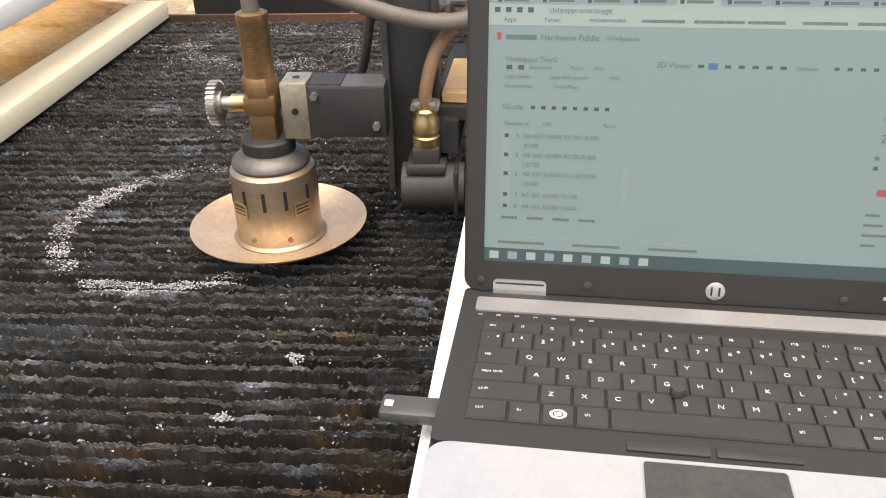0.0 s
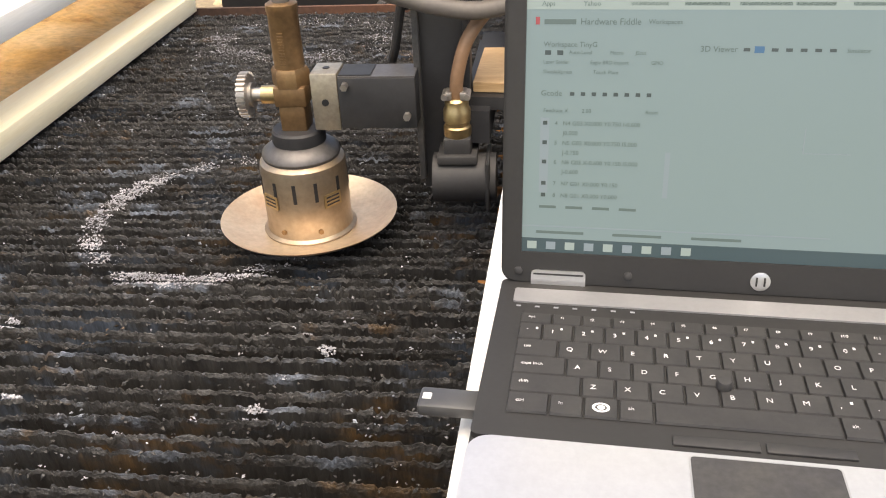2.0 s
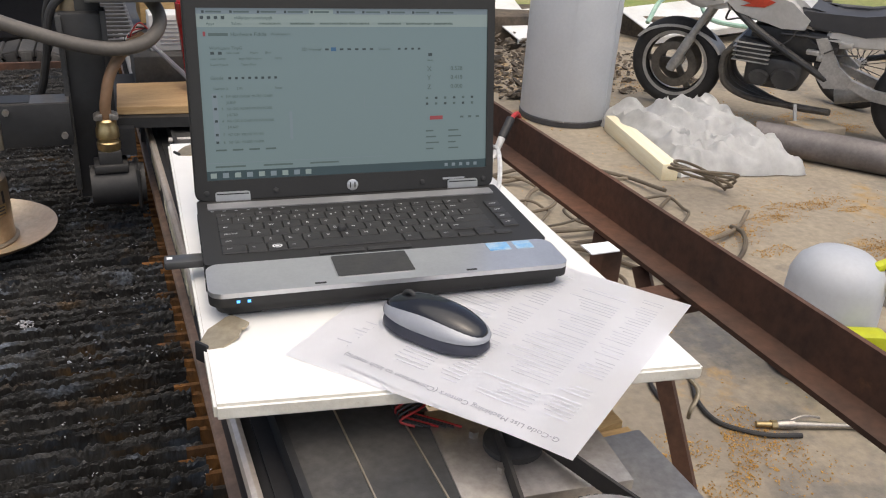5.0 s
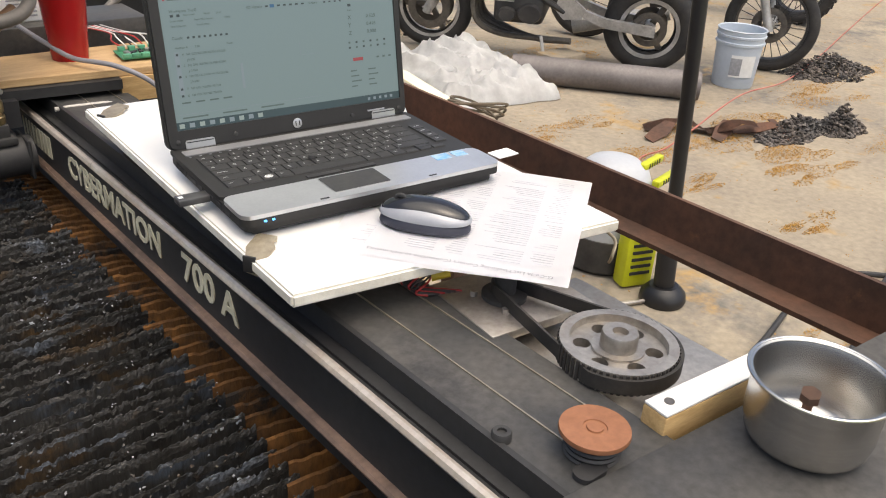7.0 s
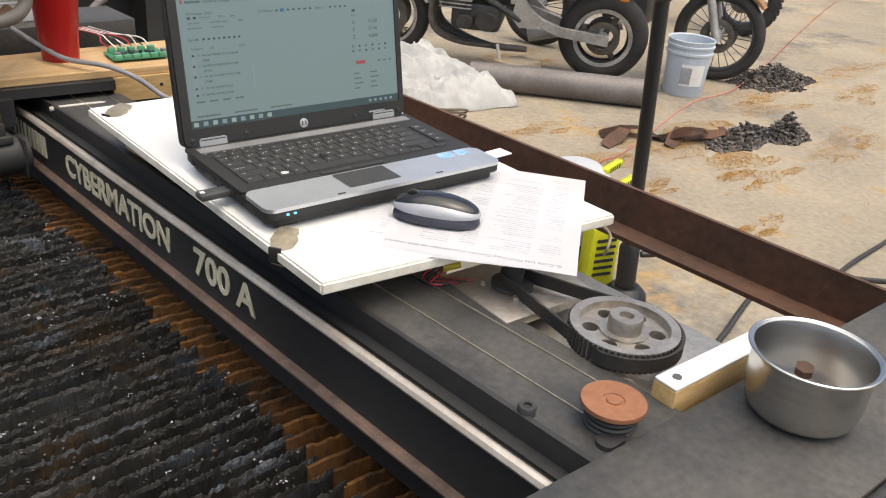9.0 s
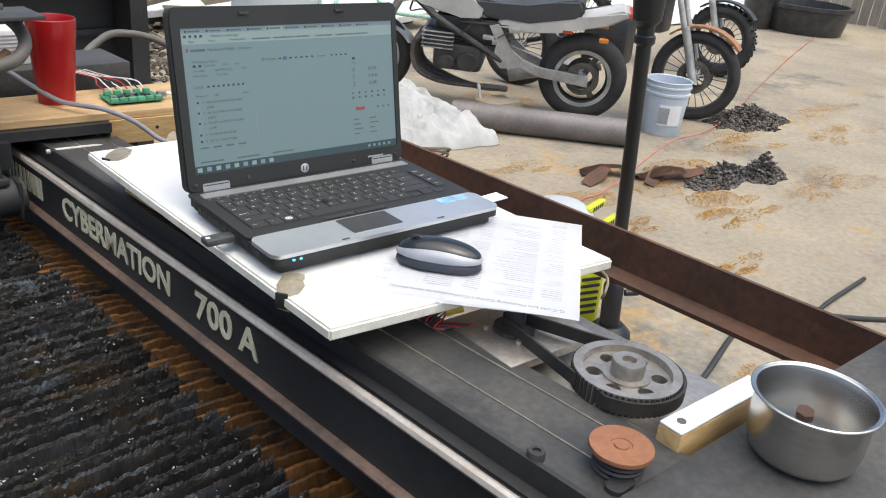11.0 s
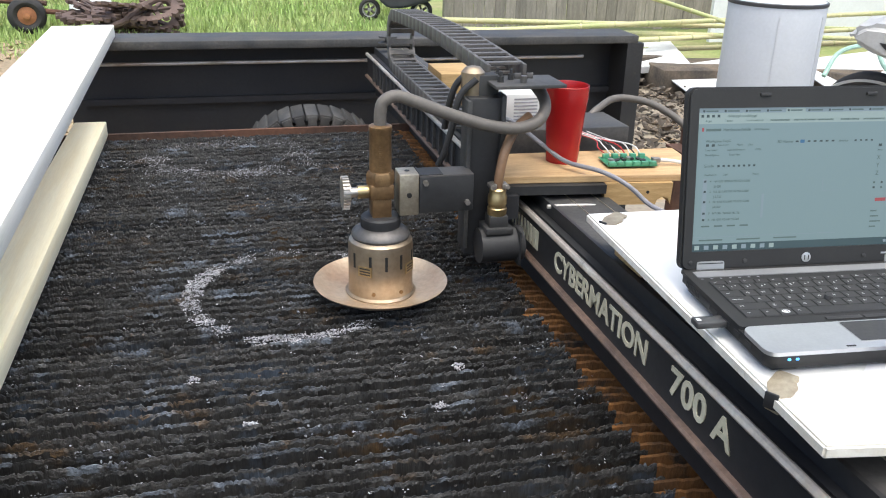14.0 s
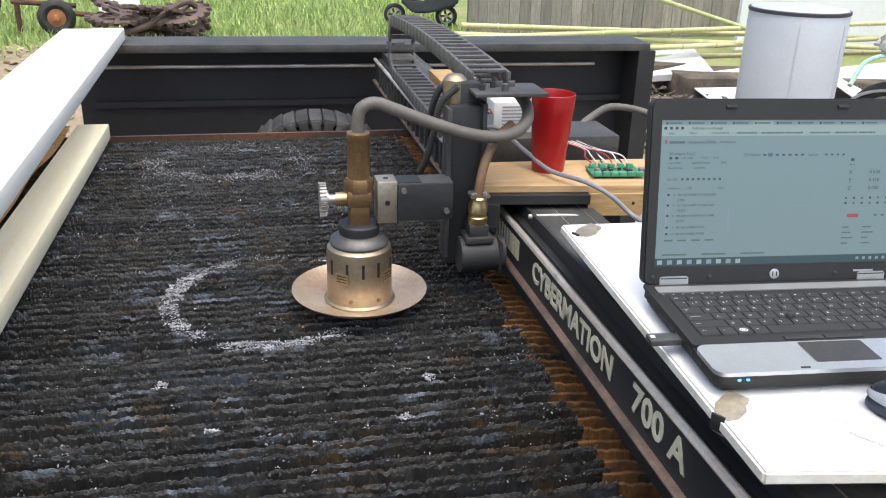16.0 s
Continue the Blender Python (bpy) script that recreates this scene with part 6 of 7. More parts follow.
for s in (-1, 1):
    bm = B()
    slab(bm, [(1.26, 0.90), (1.42, 0.92), (1.46, 0.97), (1.30, 0.96)], 0.004, Matrix.Translation((0, s * 0.191, 0)))
    part("fairing_vent", bm, BIKE_BLACK, bike)
bm = B()
tube(bm, [(1.27, -0.32, 0.99), (1.30, -0.16, 1.03), (1.32, 0.0, 1.04), (1.30, 0.16, 1.03), (1.27, 0.32, 0.99)], 0.014, 8)
part("handlebar", bm, BIKE_BLACK, bike)
bm = B()
cyl(bm, (0.70, 0.12, 0.20), (0.62, 0.28, -0.01), 0.012, 8)
part("kickstand", bm, BIKE_METAL, bike)
rk = random.Random(21)
for i in range(14):
    p = [Vector((rk.uniform(0.5, 1.1), rk.choice((-1, 1)) * rk.uniform(0.10, 0.17), rk.uniform(0.5, 0.72)))]
    for _ in range(3):
        p.append(p[-1] + Vector((rk.uniform(-0.12, 0.12), rk.uniform(-0.02, 0.02), rk.uniform(-0.09, 0.09))))
    bm = B()
    tube(bm, p, rk.uniform(0.005, 0.011), 6, 4)
    part("engine_hose", bm, BIKE_BLACK, bike)
for i in range(10):
    bm = B()
    box(bm, (rk.uniform(0.48, 0.75), rk.choice((-1, 1)) * 0.13, rk.uniform(0.55, 0.74)), (rk.uniform(0.03, 0.08), 0.04, rk.uniform(0.02, 0.06)), bevel=0.006)
    part("carburettor", bm, BIKE_METAL, bike)


for ob in bike.children:
    if ob.type == "MESH":
        for v in ob.data.vertices:
            if v.co.z > 0.32:
                v.co.z = 0.32 + (v.co.z - 0.32) * 0.78


def dark_bike(m, label, knobs, fender):
    b = thing("dirt_bike", label, "motorcycle", m, "dark motorcycles")
    wheel(b, 0, 0.32, 0.085 if not knobs else 0.11, BIKE_BLACK, 24, 0.12, "wheel", knobs)
    for s in (-1, 1):
        bm = B()
        cyl(bm, (0, s * 0.08, 0.30), (-0.26, s * 0.08, 1.02), 0.022, 12)
        cyl(bm, (0.01, s * 0.08, 0.28), (-0.12, s * 0.08, 0.66), 0.030, 12)
        part("fork_leg", bm, BIKE_METAL, b)
    bm = B()
    o = [(0.36 * math.cos(radians(a)), 0.32 + 0.36 * math.sin(radians(a))) for a in range(40, 131, 10)] + [(0.345 * math.cos(radians(a)), 0.32 + 0.345 * math.sin(radians(a))) for a in range(130, 39, -10)]
    slab(bm, o, 0.06)
    part("fender", bm, fender, b)
    for pts, r in (([(-0.25, 0, 0.98), (-0.55, 0.05, 0.60), (-0.80, 0.08, 0.30)], 0.024), ([(-0.28, 0, 0.98), (-0.70, 0, 0.86), (-1.2, 0, 0.84)], 0.024), ([(-0.80, 0.08, 0.30), (-1.1, 0.08, 0.40), (-1.36, 0.08, 0.34)], 0.02)):
        bm = B()
        tube(bm, pts, r, 8)
        part("frame_tube", bm, BIKE_BLACK, b)
    bm = B()
    box(bm, (-0.68, 0, 0.48), (0.34, 0.26, 0.36), bevel=0.04)
    part("engine", bm, BIKE_BLACK, b)
    bm = B()
    slab(bm, [(-0.30, 0.86), (-0.62, 0.82), (-0.70, 0.98), (-0.44, 1.06)], 0.12)
    part("fuel_tank", bm, BIKE_BLACK, b)
    bm = B()
    slab(bm, [(-0.66, 0.84), (-1.34, 0.86), (-1.36, 0.94), (-0.68, 0.96)], 0.10)
    part("seat", bm, BIKE_SEAT, b)
    wheel(b, -1.38, 0.31, 0.11, BIKE_BLACK, 24, 0.0, "wheel", knobs)
    bm = B()
    tube(bm, [(-0.24, -0.36, 1.06), (-0.28, 0, 1.04), (-0.24, 0.36, 1.06)], 0.012, 8)
    part("handlebar", bm, BIKE_BLACK, b)


ORANGE_FENDER = mat("faded_orange_fender", (0.34, 0.16, 0.06), 0.5, 0, (0.26, 0.12, 0.05), 6, 0.2, 60, 0.05, 0.001)
dark_bike(pose(5.22, 2.30, GROUND, 0, 0, -72), "dark motorcycle with a faded orange front fender", 0, ORANGE_FENDER)
dark_bike(pose(6.95, 3.05, GROUND, 0, 0, -78), "dark dirt bike with knobby tyres parked behind", 34, BIKE_BLACK)

# ---- loose things on the concrete ----
bucket = thing("bucket", "pale blue plastic bucket with a torn label on the concrete", "bucket", pose(4.70, 2.20, GROUND))
bm = B()
spun(bm, [(0.001, 0.0), (0.128, 0.0), (0.132, 0.008), (0.146, 0.27), (0.156, 0.275), (0.157, 0.29), (0.148, 0.294), (0.149, 0.32), (0.158, 0.324), (0.158, 0.335), (0.150, 0.338), (0.154, 0.362), (0.158, 0.366), (0.154, 0.370), (0.147, 0.365), (0.130, 0.012), (0.001, 0.010)], 40, None, False)
part("pail", bm, BUCKET, bucket)
bm = B()
spun(bm, [(0.1445, 0.08), (0.1485, 0.22)], 40, None, False)
bmesh.ops.delete(bm, geom=[f for f in bm.faces if not (200 < math.degrees(math.atan2(f.calc_center_median().y, f.calc_center_median().x)) % 360 < 262)], context="FACES")
part("paper_label", bm, SHEET_WHITE, bucket)
bm = B()
spun(bm, [(0.1455, 0.09), (0.1488, 0.20)], 40, None, False)
bmesh.ops.delete(bm, geom=[f for f in bm.faces if not (196 < math.degrees(math.atan2(f.calc_center_median().y, f.calc_center_median().x)) % 360 < 226)], context="FACES")
part("dark_print", bm, GREY_MARK, bucket)
bm = B()
q0, q1 = Vector((3.42, 2.98, GROUND + 0.088)), Vector((4.17, 2.10, GROUND + 0.088))
cyl(bm, q0, q1, 0.087, 36)
bmesh.ops.delete(bm, geom=[f for f in bm.faces if len(f.verts) > 8], context="FACES")
bmesh.ops.solidify(bm, geom=list(bm.faces), thickness=0.008)
single("steel_pipe", bm, STEEL_TUBE, "thick dark steel pipe lying on the concrete", "pipe")
bm = B()
box(bm, (3.95, 3.05, GROUND + 0.05), (0.28, 0.20, 0.10), pose(0, 0, 0), bevel=0.008)
single("concrete_block", bm, CONCRETE, "grey concrete block behind the steel pipe", "block")

# crumpled plastic sheet
bm = B()
nx, ny = 56, 44
grid = []
for j in range(ny + 1):
    row = []
    for i in range(nx + 1):
        u, v = i / nx, j / ny
        edge = min(u, 1 - u, v, 1 - v)
        fold = 0.075 + 0.07 * noise.noise((u * 2.6, v * 2.2, 1)) + 0.07 * (0.5 - abs(noise.noise((u * 4 + v * 2.4, v * 3.4 - u, 5)))) - 0.075 * abs(noise.noise((u * 6.5 - v * 4, v * 6 + u * 3, 3))) + 0.02 * abs(noise.noise((u * 13, v * 12, 8)))
        x = 2.68 + 0.74 * u + 0.10 * noise.noise((v * 4, 2, u)) + 0.25 * v * 0.4
        y = 2.66 + 0.98 * v - 0.30 * u * 0.4 + 0.10 * noise.noise((u * 4, 7, v))
        row.append(bm.verts.new((x, y, GROUND + 0.006 + min(1.0, edge * 7) ** 0.6 * max(0.008, 0.02 + 1.55 * fold))))
    grid.append(row)
for j in range(ny):
    for i in range(nx):
        bm.faces.new((grid[j][i], grid[j][i + 1], grid[j + 1][i + 1], grid[j + 1][i]))
bmesh.ops.solidify(bm, geom=list(bm.faces), thickness=0.003)
single("plastic_sheet", bm, CLOTH, "crumpled white plastic sheet lying on the concrete", "plastic sheet")
plank("timber_plank", (2.74, 3.50), (2.56, 2.66), 0.09, GROUND, 0.09, PINE, "pale timber lying on the concrete near the tank")

# umbrella pole
pole = thing("umbrella_stand", "black umbrella pole standing in a round black base", "umbrella stand", pose(1.965, 0.695, GROUND) @ pose(0, 0, 0, -2.6, -2.4, 0))
bm = B()
spun(bm, [(0.078, 0.0), (0.082, 0.012), (0.078, 0.035), (0.06, 0.055), (0.05, 0.065)], 48)
part("base", bm, POLE_BLACK, pole)
bm = B()
cyl(bm, (0, 0, 0.05), (0, 0, 1.9), 0.024, 20)
part("pole", bm, POLE_BLACK, pole)
bm = B()
spun(bm, [(0.026, 0.06), (0.036, 0.065), (0.036, 0.22), (0.028, 0.235)], 24)
part("sleeve", bm, POLE_BLACK, pole)
bm = B()
spun(bm, [(0.025, 1.07), (0.034, 1.08), (0.034, 1.10), (0.028, 1.105), (0.028, 1.13), (0.046, 1.15), (0.052, 1.22), (0.050, 1.9)], 28)
part("joint", bm, POLE_BLACK, pole)
bm = B()
cyl(bm, (0.03, -0.03, 0.19), (0.07, -0.06, 0.19), 0.012, 12)
part("knob", bm, POLE_BLACK, pole)

comp = thing("air_compressor", "grey dome-topped compressor with yellow-green handles", "compressor", pose(2.02, 1.03, GROUND) @ Matrix.Diagonal((0.9, 0.9, 0.92, 1)))
bm = B()
spun(bm, [(0.16, 0.14), (0.165, 0.20), (0.16, 0.36), (0.14, 0.41), (0.10, 0.445), (0.05, 0.46), (0.01, 0.463)], 40)
part("dome", bm, TANK_GREY, comp, "rounded silver dome")
bm = B()
spun(bm, [(0.15, 0.0), (0.17, 0.02), (0.165, 0.15), (0.15, 0.16)], 32)
part("base", bm, BIKE_BLACK, comp)
for z, y in ((0.43, -0.10), (0.38, -0.17)):
    bm = B()
    box(bm, (0.12, y, z), (0.18, 0.035, 0.03), pose(0, 0, 0, 0, 0, 12), bevel=0.01)
    part("handle", bm, YELLOW, comp, "yellow-green handle")
    for i in range(5):
        bm = B()
        box(bm, (0.075 + 0.022 * i, y - 0.018, z), (0.008, 0.003, 0.018), pose(0, 0, 0, 0, 0, 12))
        part("grip_slot", bm, BLACK_RUBBER, comp)
bm = B()
box(bm, (0.02, -0.22, 0.14), (0.14, 0.08, 0.27), pose(0, 0, 0, 0, 0, -20), bevel=0.015)
part("motor_cover", bm, YELLOW, comp)
for i in range(6):
    bm = B()
    box(bm, (0.02, -0.262, 0.07 + 0.03 * i), (0.09, 0.006, 0.012), pose(0, 0, 0, 0, 0, -20))
    part("vent_slot", bm, BLACK_RUBBER, comp)
bm = B()
box(bm, (0.17, -0.15, 0.30), (0.16, 0.05, 0.05), pose(0, 0, 0, 0, 20, 30), bevel=0.01)
part("nozzle", bm, ALU, comp)

# cables and cords
def cord(name, pts, r, m, label):
    bm = B()
    tube(bm, pts, r, 8)
    return single(name, bm, m, label, "cable")
cord("extension_cord", [(2.75, 1.35, GROUND + 0.008), (3.0, 1.62, GROUND + 0.008), (3.25, 1.65, GROUND + 0.008), (3.47, 1.66, GROUND + 0.06), (4.2, 1.83, GROUND + 0.10), (5.0, 2.0, GROUND + 0.02), (5.8, 2.2, GROUND + 0.03), (7.1, 2.62, GROUND + 0.008), (9.0, 3.2, GROUND + 0.008), (11.2, 3.82, GROUND + 0.008)], 0.0045, CORD_RED, "faded red extension cord across the concrete")
cord("air_hose", [(1.5, 0.2, GROUND + 0.01), (2.0, 0.32, GROUND + 0.01), (2.65, 0.42, GROUND + 0.01), (3.06, 0.08, GROUND + 0.01), (4.0, -0.6, GROUND + 0.01)], 0.011, BLACK_RUBBER, "black air hose lying on the concrete")
cord("air_hose", [(1.40, 0.93, GROUND + 0.009), (1.42, 1.08, GROUND + 0.009), (1.47, 1.13, GROUND + 0.009), (1.54, 1.12, GROUND + 0.009), (1.566, 1.08, GROUND + 0.009), (1.51, 0.97, GROUND + 0.009), (1.505, 0.86, GROUND + 0.009), (1.59, 0.776, GROUND + 0.009), (1.70, 0.735, GROUND + 0.009)], 0.008, BLACK_RUBBER, "coiled black air hose on the concrete")
gun = thing("blow_gun", "silver air blow gun with a brass fitting on the concrete", "air tool", pose(1.60, 0.815, GROUND, 0, 0, -19))
bm = B()
cyl(bm, (0.0, 0, 0.014), (0.045, 0, 0.014), 0.009, 12)
cyl(bm, (0.045, 0, 0.014), (0.062, 0, 0.014), 0.013, 6)
part("brass_fitting", bm, BRASS_LIGHT, gun, "brass fitting")
bm = B()
cyl(bm, (0.062, 0, 0.014), (0.11, 0, 0.016), 0.012, 14, 0.016)
cyl(bm, (0.11, 0, 0.016), (0.37, 0, 0.012), 0.012, 14, 0.006)
part("barrel", bm, ALU, gun)
bm = B()
tube(bm, [(0.10, 0, 0.03), (0.14, 0.005, 0.042), (0.19, 0.008, 0.036)], 0.004, 8)
part("lever", bm, ALU, gun)
cord("air_hose", [(1.35, 0.5, GROUND + 0.012), (1.6, 0.15, GROUND + 0.012), (2.1, 0.1, GROUND + 0.012), (2.8, 0.28, GROUND + 0.012), (3.4, 0.3, GROUND + 0.012)], 0.010, BLACK_RUBBER, "black air hose lying on the concrete")
COIL = mat("brown_cable", (0.10, 0.075, 0.05), 0.6, 0, (0.16, 0.13, 0.09), 8, 0.3, 90, 0.1, 0.001, per=0.4)
rc = random.Random(31)
for i in range(16):
    cx, cy, rx = rc.uniform(1.25, 2.25), rc.uniform(1.45, 2.7), rc.uniform(0.22, 0.5)
    a0, sp = rc.uniform(0, 6.3), rc.uniform(3.5, 6.0)
    cord("loose_cable", [(cx + rx * math.cos(a0 + sp * k / 9) * 1.1, cy + rx * 0.8 * math.sin(a0 + sp * k / 9) + 0.05 * math.sin(k), GROUND + 0.012 + 0.03 * abs(math.sin(k * 1.7 + i))) for k in range(10)], rc.uniform(0.006, 0.011), COIL, "loose brown cable coiled on the concrete")
for i in range(3):
    cord("loose_cable", [(2.62 + 0.16 * math.cos(0.8 * k + i) * (1 + 0.1 * i), 2.42 + 0.12 * math.sin(0.8 * k + i), GROUND + 0.02 + 0.16 * abs(math.sin(0.4 * k + 0.3 * i))) for k in range(9)], 0.007, COIL, "loose brown cable coiled on the concrete")

# sawdust, litter and charred heaps
rs = random.Random(41)
rows = []
def heap(cx, cy, rx, ry, n, s0, s1, h, f=0.35):
    for _ in range(n):
        a, d = rs.uniform(0, 6.3), math.sqrt(rs.random())
        wob = 1 + 0.45 * noise.noise((math.cos(a) * 2 + cx, math.sin(a) * 2 + cy, 3))
        x, y = cx + rx * d * wob * math.cos(a), cy + ry * d * wob * math.sin(a)
        rows.append((x, y, GROUND + h * (1 - d) * rs.random() + 0.002, rs.uniform(s0, s1), f))
for cx, cy, rx, ry, n in ((4.05, 1.45, 0.55, 0.30, 900), (3.35, 1.75, 0.5, 0.22, 420), (3.7, 1.08, 0.3, 0.12, 260), (3.0, 2.2, 0.35, 0.15, 200), (2.9, 1.25, 0.28, 0.10, 160), (5.3, 1.8, 0.7, 0.3, 420), (3.3, 3.3, 0.5, 0.35, 420), (4.0, 3.4, 0.6, 0.3, 420), (5.9, 1.5, 0.6, 0.2, 220), (4.7, 1.0, 0.5, 0.18, 220), (3.1, 0.7, 0.25, 0.08, 120), (6.6, 1.9, 0.7, 0.2, 200), (2.2, 0.2, 0.3, 0.12, 160), (1.5, 0.75, 0.3, 0.25, 260), (1.3, 1.9, 0.4, 0.5, 420), (2.3, 1.9, 0.4, 0.2, 220), (3.2, 4.6, 0.8, 0.4, 420)):
    for _ in range(9):
        k = rs.uniform(0.12, 0.5)
        heap(cx + rx * rs.uniform(-0.8, 0.8), cy + ry * rs.uniform(-0.8, 0.8), rx * k, ry * k * rs.uniform(0.6, 1.4), int(n * 3.2 * k), 0.001, 0.0042, 0.012, 0.35)
for _ in range(500):
    heap(rs.uniform(1.2, 7.0), rs.uniform(-0.6, 4.5), 0.08, 0.05, 4, 0.002, 0.006, 0.004, 0.3)
flakes("sawdust", rows, SAWDUST, None, "orange sawdust strewn in patches over the concrete", 5)
tagged(bpy.data.objects["sawdust"], category="sawdust")
rows = []
heap(4.15, 1.42, 0.34, 0.13, 1500, 0.003, 0.02, 0.11, 0.6)
heap(4.42, 1.30, 0.16, 0.12, 1500, 0.003, 0.018, 0.18, 0.7)
heap(5.62, 2.02, 0.42, 0.22, 2200, 0.003, 0.018, 0.15, 0.6)
flakes("charred_heap", rows, CHAR, None, "black charred scraps heaped on the sawdust", 6)
tagged(bpy.data.objects["charred_heap"], category="debris")
rows = []
for _ in range(2600):
    rows.append((rs.uniform(1.5, 3.4), rs.uniform(4.2, 6.6), GROUND + rs.uniform(0, 0.14) * rs.random(), 0.008 + 0.045 * rs.random() ** 3, 0.4))
for _ in range(900):
    rows.append((rs.uniform(2.9, 4.2), rs.uniform(4.2, 5.4), GROUND + rs.uniform(0, 0.04), 0.006 + 0.03 * rs.random() ** 3, 0.4))
flakes("scrap_litter", rows, DEBRIS, None, "brown litter and scrap behind the tank", 7)
tagged(bpy.data.objects["scrap_litter"], category="debris")
RUSTED = [((3.72, 1.62), 20), ((3.92, 1.55), -35), ((4.02, 1.44), 60), ((3.40, 1.80), 10)]
for (x, y), a in RUSTED:
    bm = B()
    o = [(-0.16, -0.05), (0.02, -0.08), (0.17, -0.04), (0.14, 0.05), (-0.02, 0.07), (-0.15, 0.05)]
    prism(bm, [(0.8 * x, 0.6 * y) for x, y in o], 0.0, 0.004, pose(0, 0, 0.03, 14, -10, 0))
    single("rusty_scrap", bm, RUST, "curled rusty sheet scrap on the sawdust", "scrap metal", pose(x, y, GROUND, 0, 0, a), "rusty scraps")

bm = B()
strip = []
for i in range(19):
    u = i / 18
    w = 0.05 + 0.035 * noise.noise((u * 5, 2, 1))
    z = 0.012 + 0.05 * abs(math.sin(u * 5.5)) * (0.5 + u)
    strip.append([bm.verts.new((0.62 * u + 0.02 * noise.noise((u * 9, k, 4)), (k - 1.5) * w * 0.7 + 0.03 * math.sin(u * 6), z + 0.02 * noise.noise((u * 8, k * 1.3, 7)))) for k in range(4)])
for a, b in zip(strip, strip[1:]):
    for k in range(3):
        bm.faces.new((a[k], b[k], b[k + 1], a[k + 1]))
bmesh.ops.solidify(bm, geom=list(bm.faces), thickness=0.003)
single("rusty_strip", bm, RUST, "long curled rusty sheet strip on the sawdust", "scrap metal", pose(3.42, 1.92, GROUND, 0, 0, -40))

# ---- far things ----
bm = B()
spun(bm, [(0.18, 0.0), (0.22, 0.42), (0.235, 0.43), (0.235, 0.46), (0.20, 0.46), (0.17, 0.05)], 32)
single("plant_pot", bm, BIKE_BLACK, "black plastic pot on the concrete", "pot", pose(10.6, 4.45, GROUND))
bm = B()
spun(bm, [(0.50, 0.0), (0.56, 0.30), (0.59, 0.31), (0.59, 0.36), (0.53, 0.36), (0.48, 0.06)], 40)
single("stock_tub", bm, BIKE_BLACK, "wide black rubber tub on the concrete", "tub", pose(11.1, 4.05, GROUND))
bm = B()
n = 30
grid = [[bm.verts.new((8.6 + 3.8 * i / n, 4.9 + 1.2 * j / n, GROUND + 0.02 + min(1, 6 * min(i / n, 1 - i / n, j / n, 1 - j / n)) * (0.25 + 0.35 * noise.noise((i * 0.3, j * 0.3, 2))))) for i in range(n + 1)] for j in range(n + 1)]
for j in range(n):
    for i in range(n):
        bm.faces.new((grid[j][i], grid[j][i + 1], grid[j + 1][i + 1], grid[j + 1][i]))
single("white_tarp", bm, CLOTH, "white tarpaulin spread behind the tubs", "tarpaulin")

FY = 9.9
fence = thing("wood_fence", "weathered grey board fence behind the yard", "fence")
bms = []
me = None
for v in range(4):
    bm = B()
    h = 1.75 + 0.03 * v
    o = [(-0.066, 0), (0.066, 0), (0.066, h - 0.04), (0.04, h), (-0.04, h), (-0.066, h - 0.04)]
    prism(bm, o, -0.009, 0.009, pose(0, 0, 0, 90, 0, 0))
    bms.append(mesh_of("board", bm, FENCE))
for i in range(66):
    ob = new("board", bms[i % 4])
    ob.parent = fence
    ob.matrix_basis = pose(2.35 + 0.139 * i, FY + R.uniform(-0.006, 0.006), GROUND + R.uniform(-0.02, 0.03), 0, R.uniform(-0.7, 0.7), 0)
for z in (0.35, 1.25):
    bm = B()
    box(bm, (6.9, FY + 0.04, GROUND + z), (9.3, 0.04, 0.09))
    part("rail", bm, FENCE, fence)
for i in range(5):
    bm = B()
    box(bm, (2.22 + 2.4 * i, FY - (0.02 if i == 0 else -0.08), GROUND + 0.9), (0.11, 0.10, 1.8), bevel=0.006)
    part("post", bm, FENCE, fence)
bm = B()
box(bm, (2.22, FY - 0.075, GROUND + 0.72), (0.09, 0.006, 0.30))
part("paint_patch", bm, ORANGE_FENDER, fence, "faded orange paint patch")
fence2 = thing("wood_fence", "weathered grey board fence behind the yard", "fence")
for i in range(70):
    ob = new("board", bms[i % 4])
    ob.parent = fence2
    ob.matrix_basis = pose(11.6 + 0.03 * i, FY - 0.139 * i, GROUND + R.uniform(-0.02, 0.03), 0, R.uniform(-0.7, 0.7), -78)

bamb = [((1.0, 6.7, 0.28), (7.4, 6.3, 0.55)), ((1.2, 6.9, 0.30), (7.2, 6.0, 0.24)), ((1.9, 7.6, 1.02), (4.3, 6.3, 0.30)), ((2.0, 6.5, 0.20), (7.0, 6.5, 0.36)), ((2.4, 6.6, 0.12), (7.6, 6.7, 0.18)), ((1.4, 7.0, 0.36), (6.0, 6.5, 0.30))]
for a, b in bamb:
    th = thing("bamboo_pole", "long green-yellow bamboo pole resting on the scrap", "bamboo pole", None, "bamboo poles")
    va, vb = Vector(a), Vector(b)
    k = int((vb - va).length / 0.32)
    bm = B()
    cyl(bm, va, vb, 0.026, 12, 0.018)
    part("cane", bm, BAMBOO, th)
    for i in range(1, k):
        bm = B()
        q = va.lerp(vb, i / k)
        cyl(bm, q, q + (vb - va).normalized() * 0.014, 0.029 - 0.008 * i / k, 12)
        part("node", bm, BAMBOO, th)
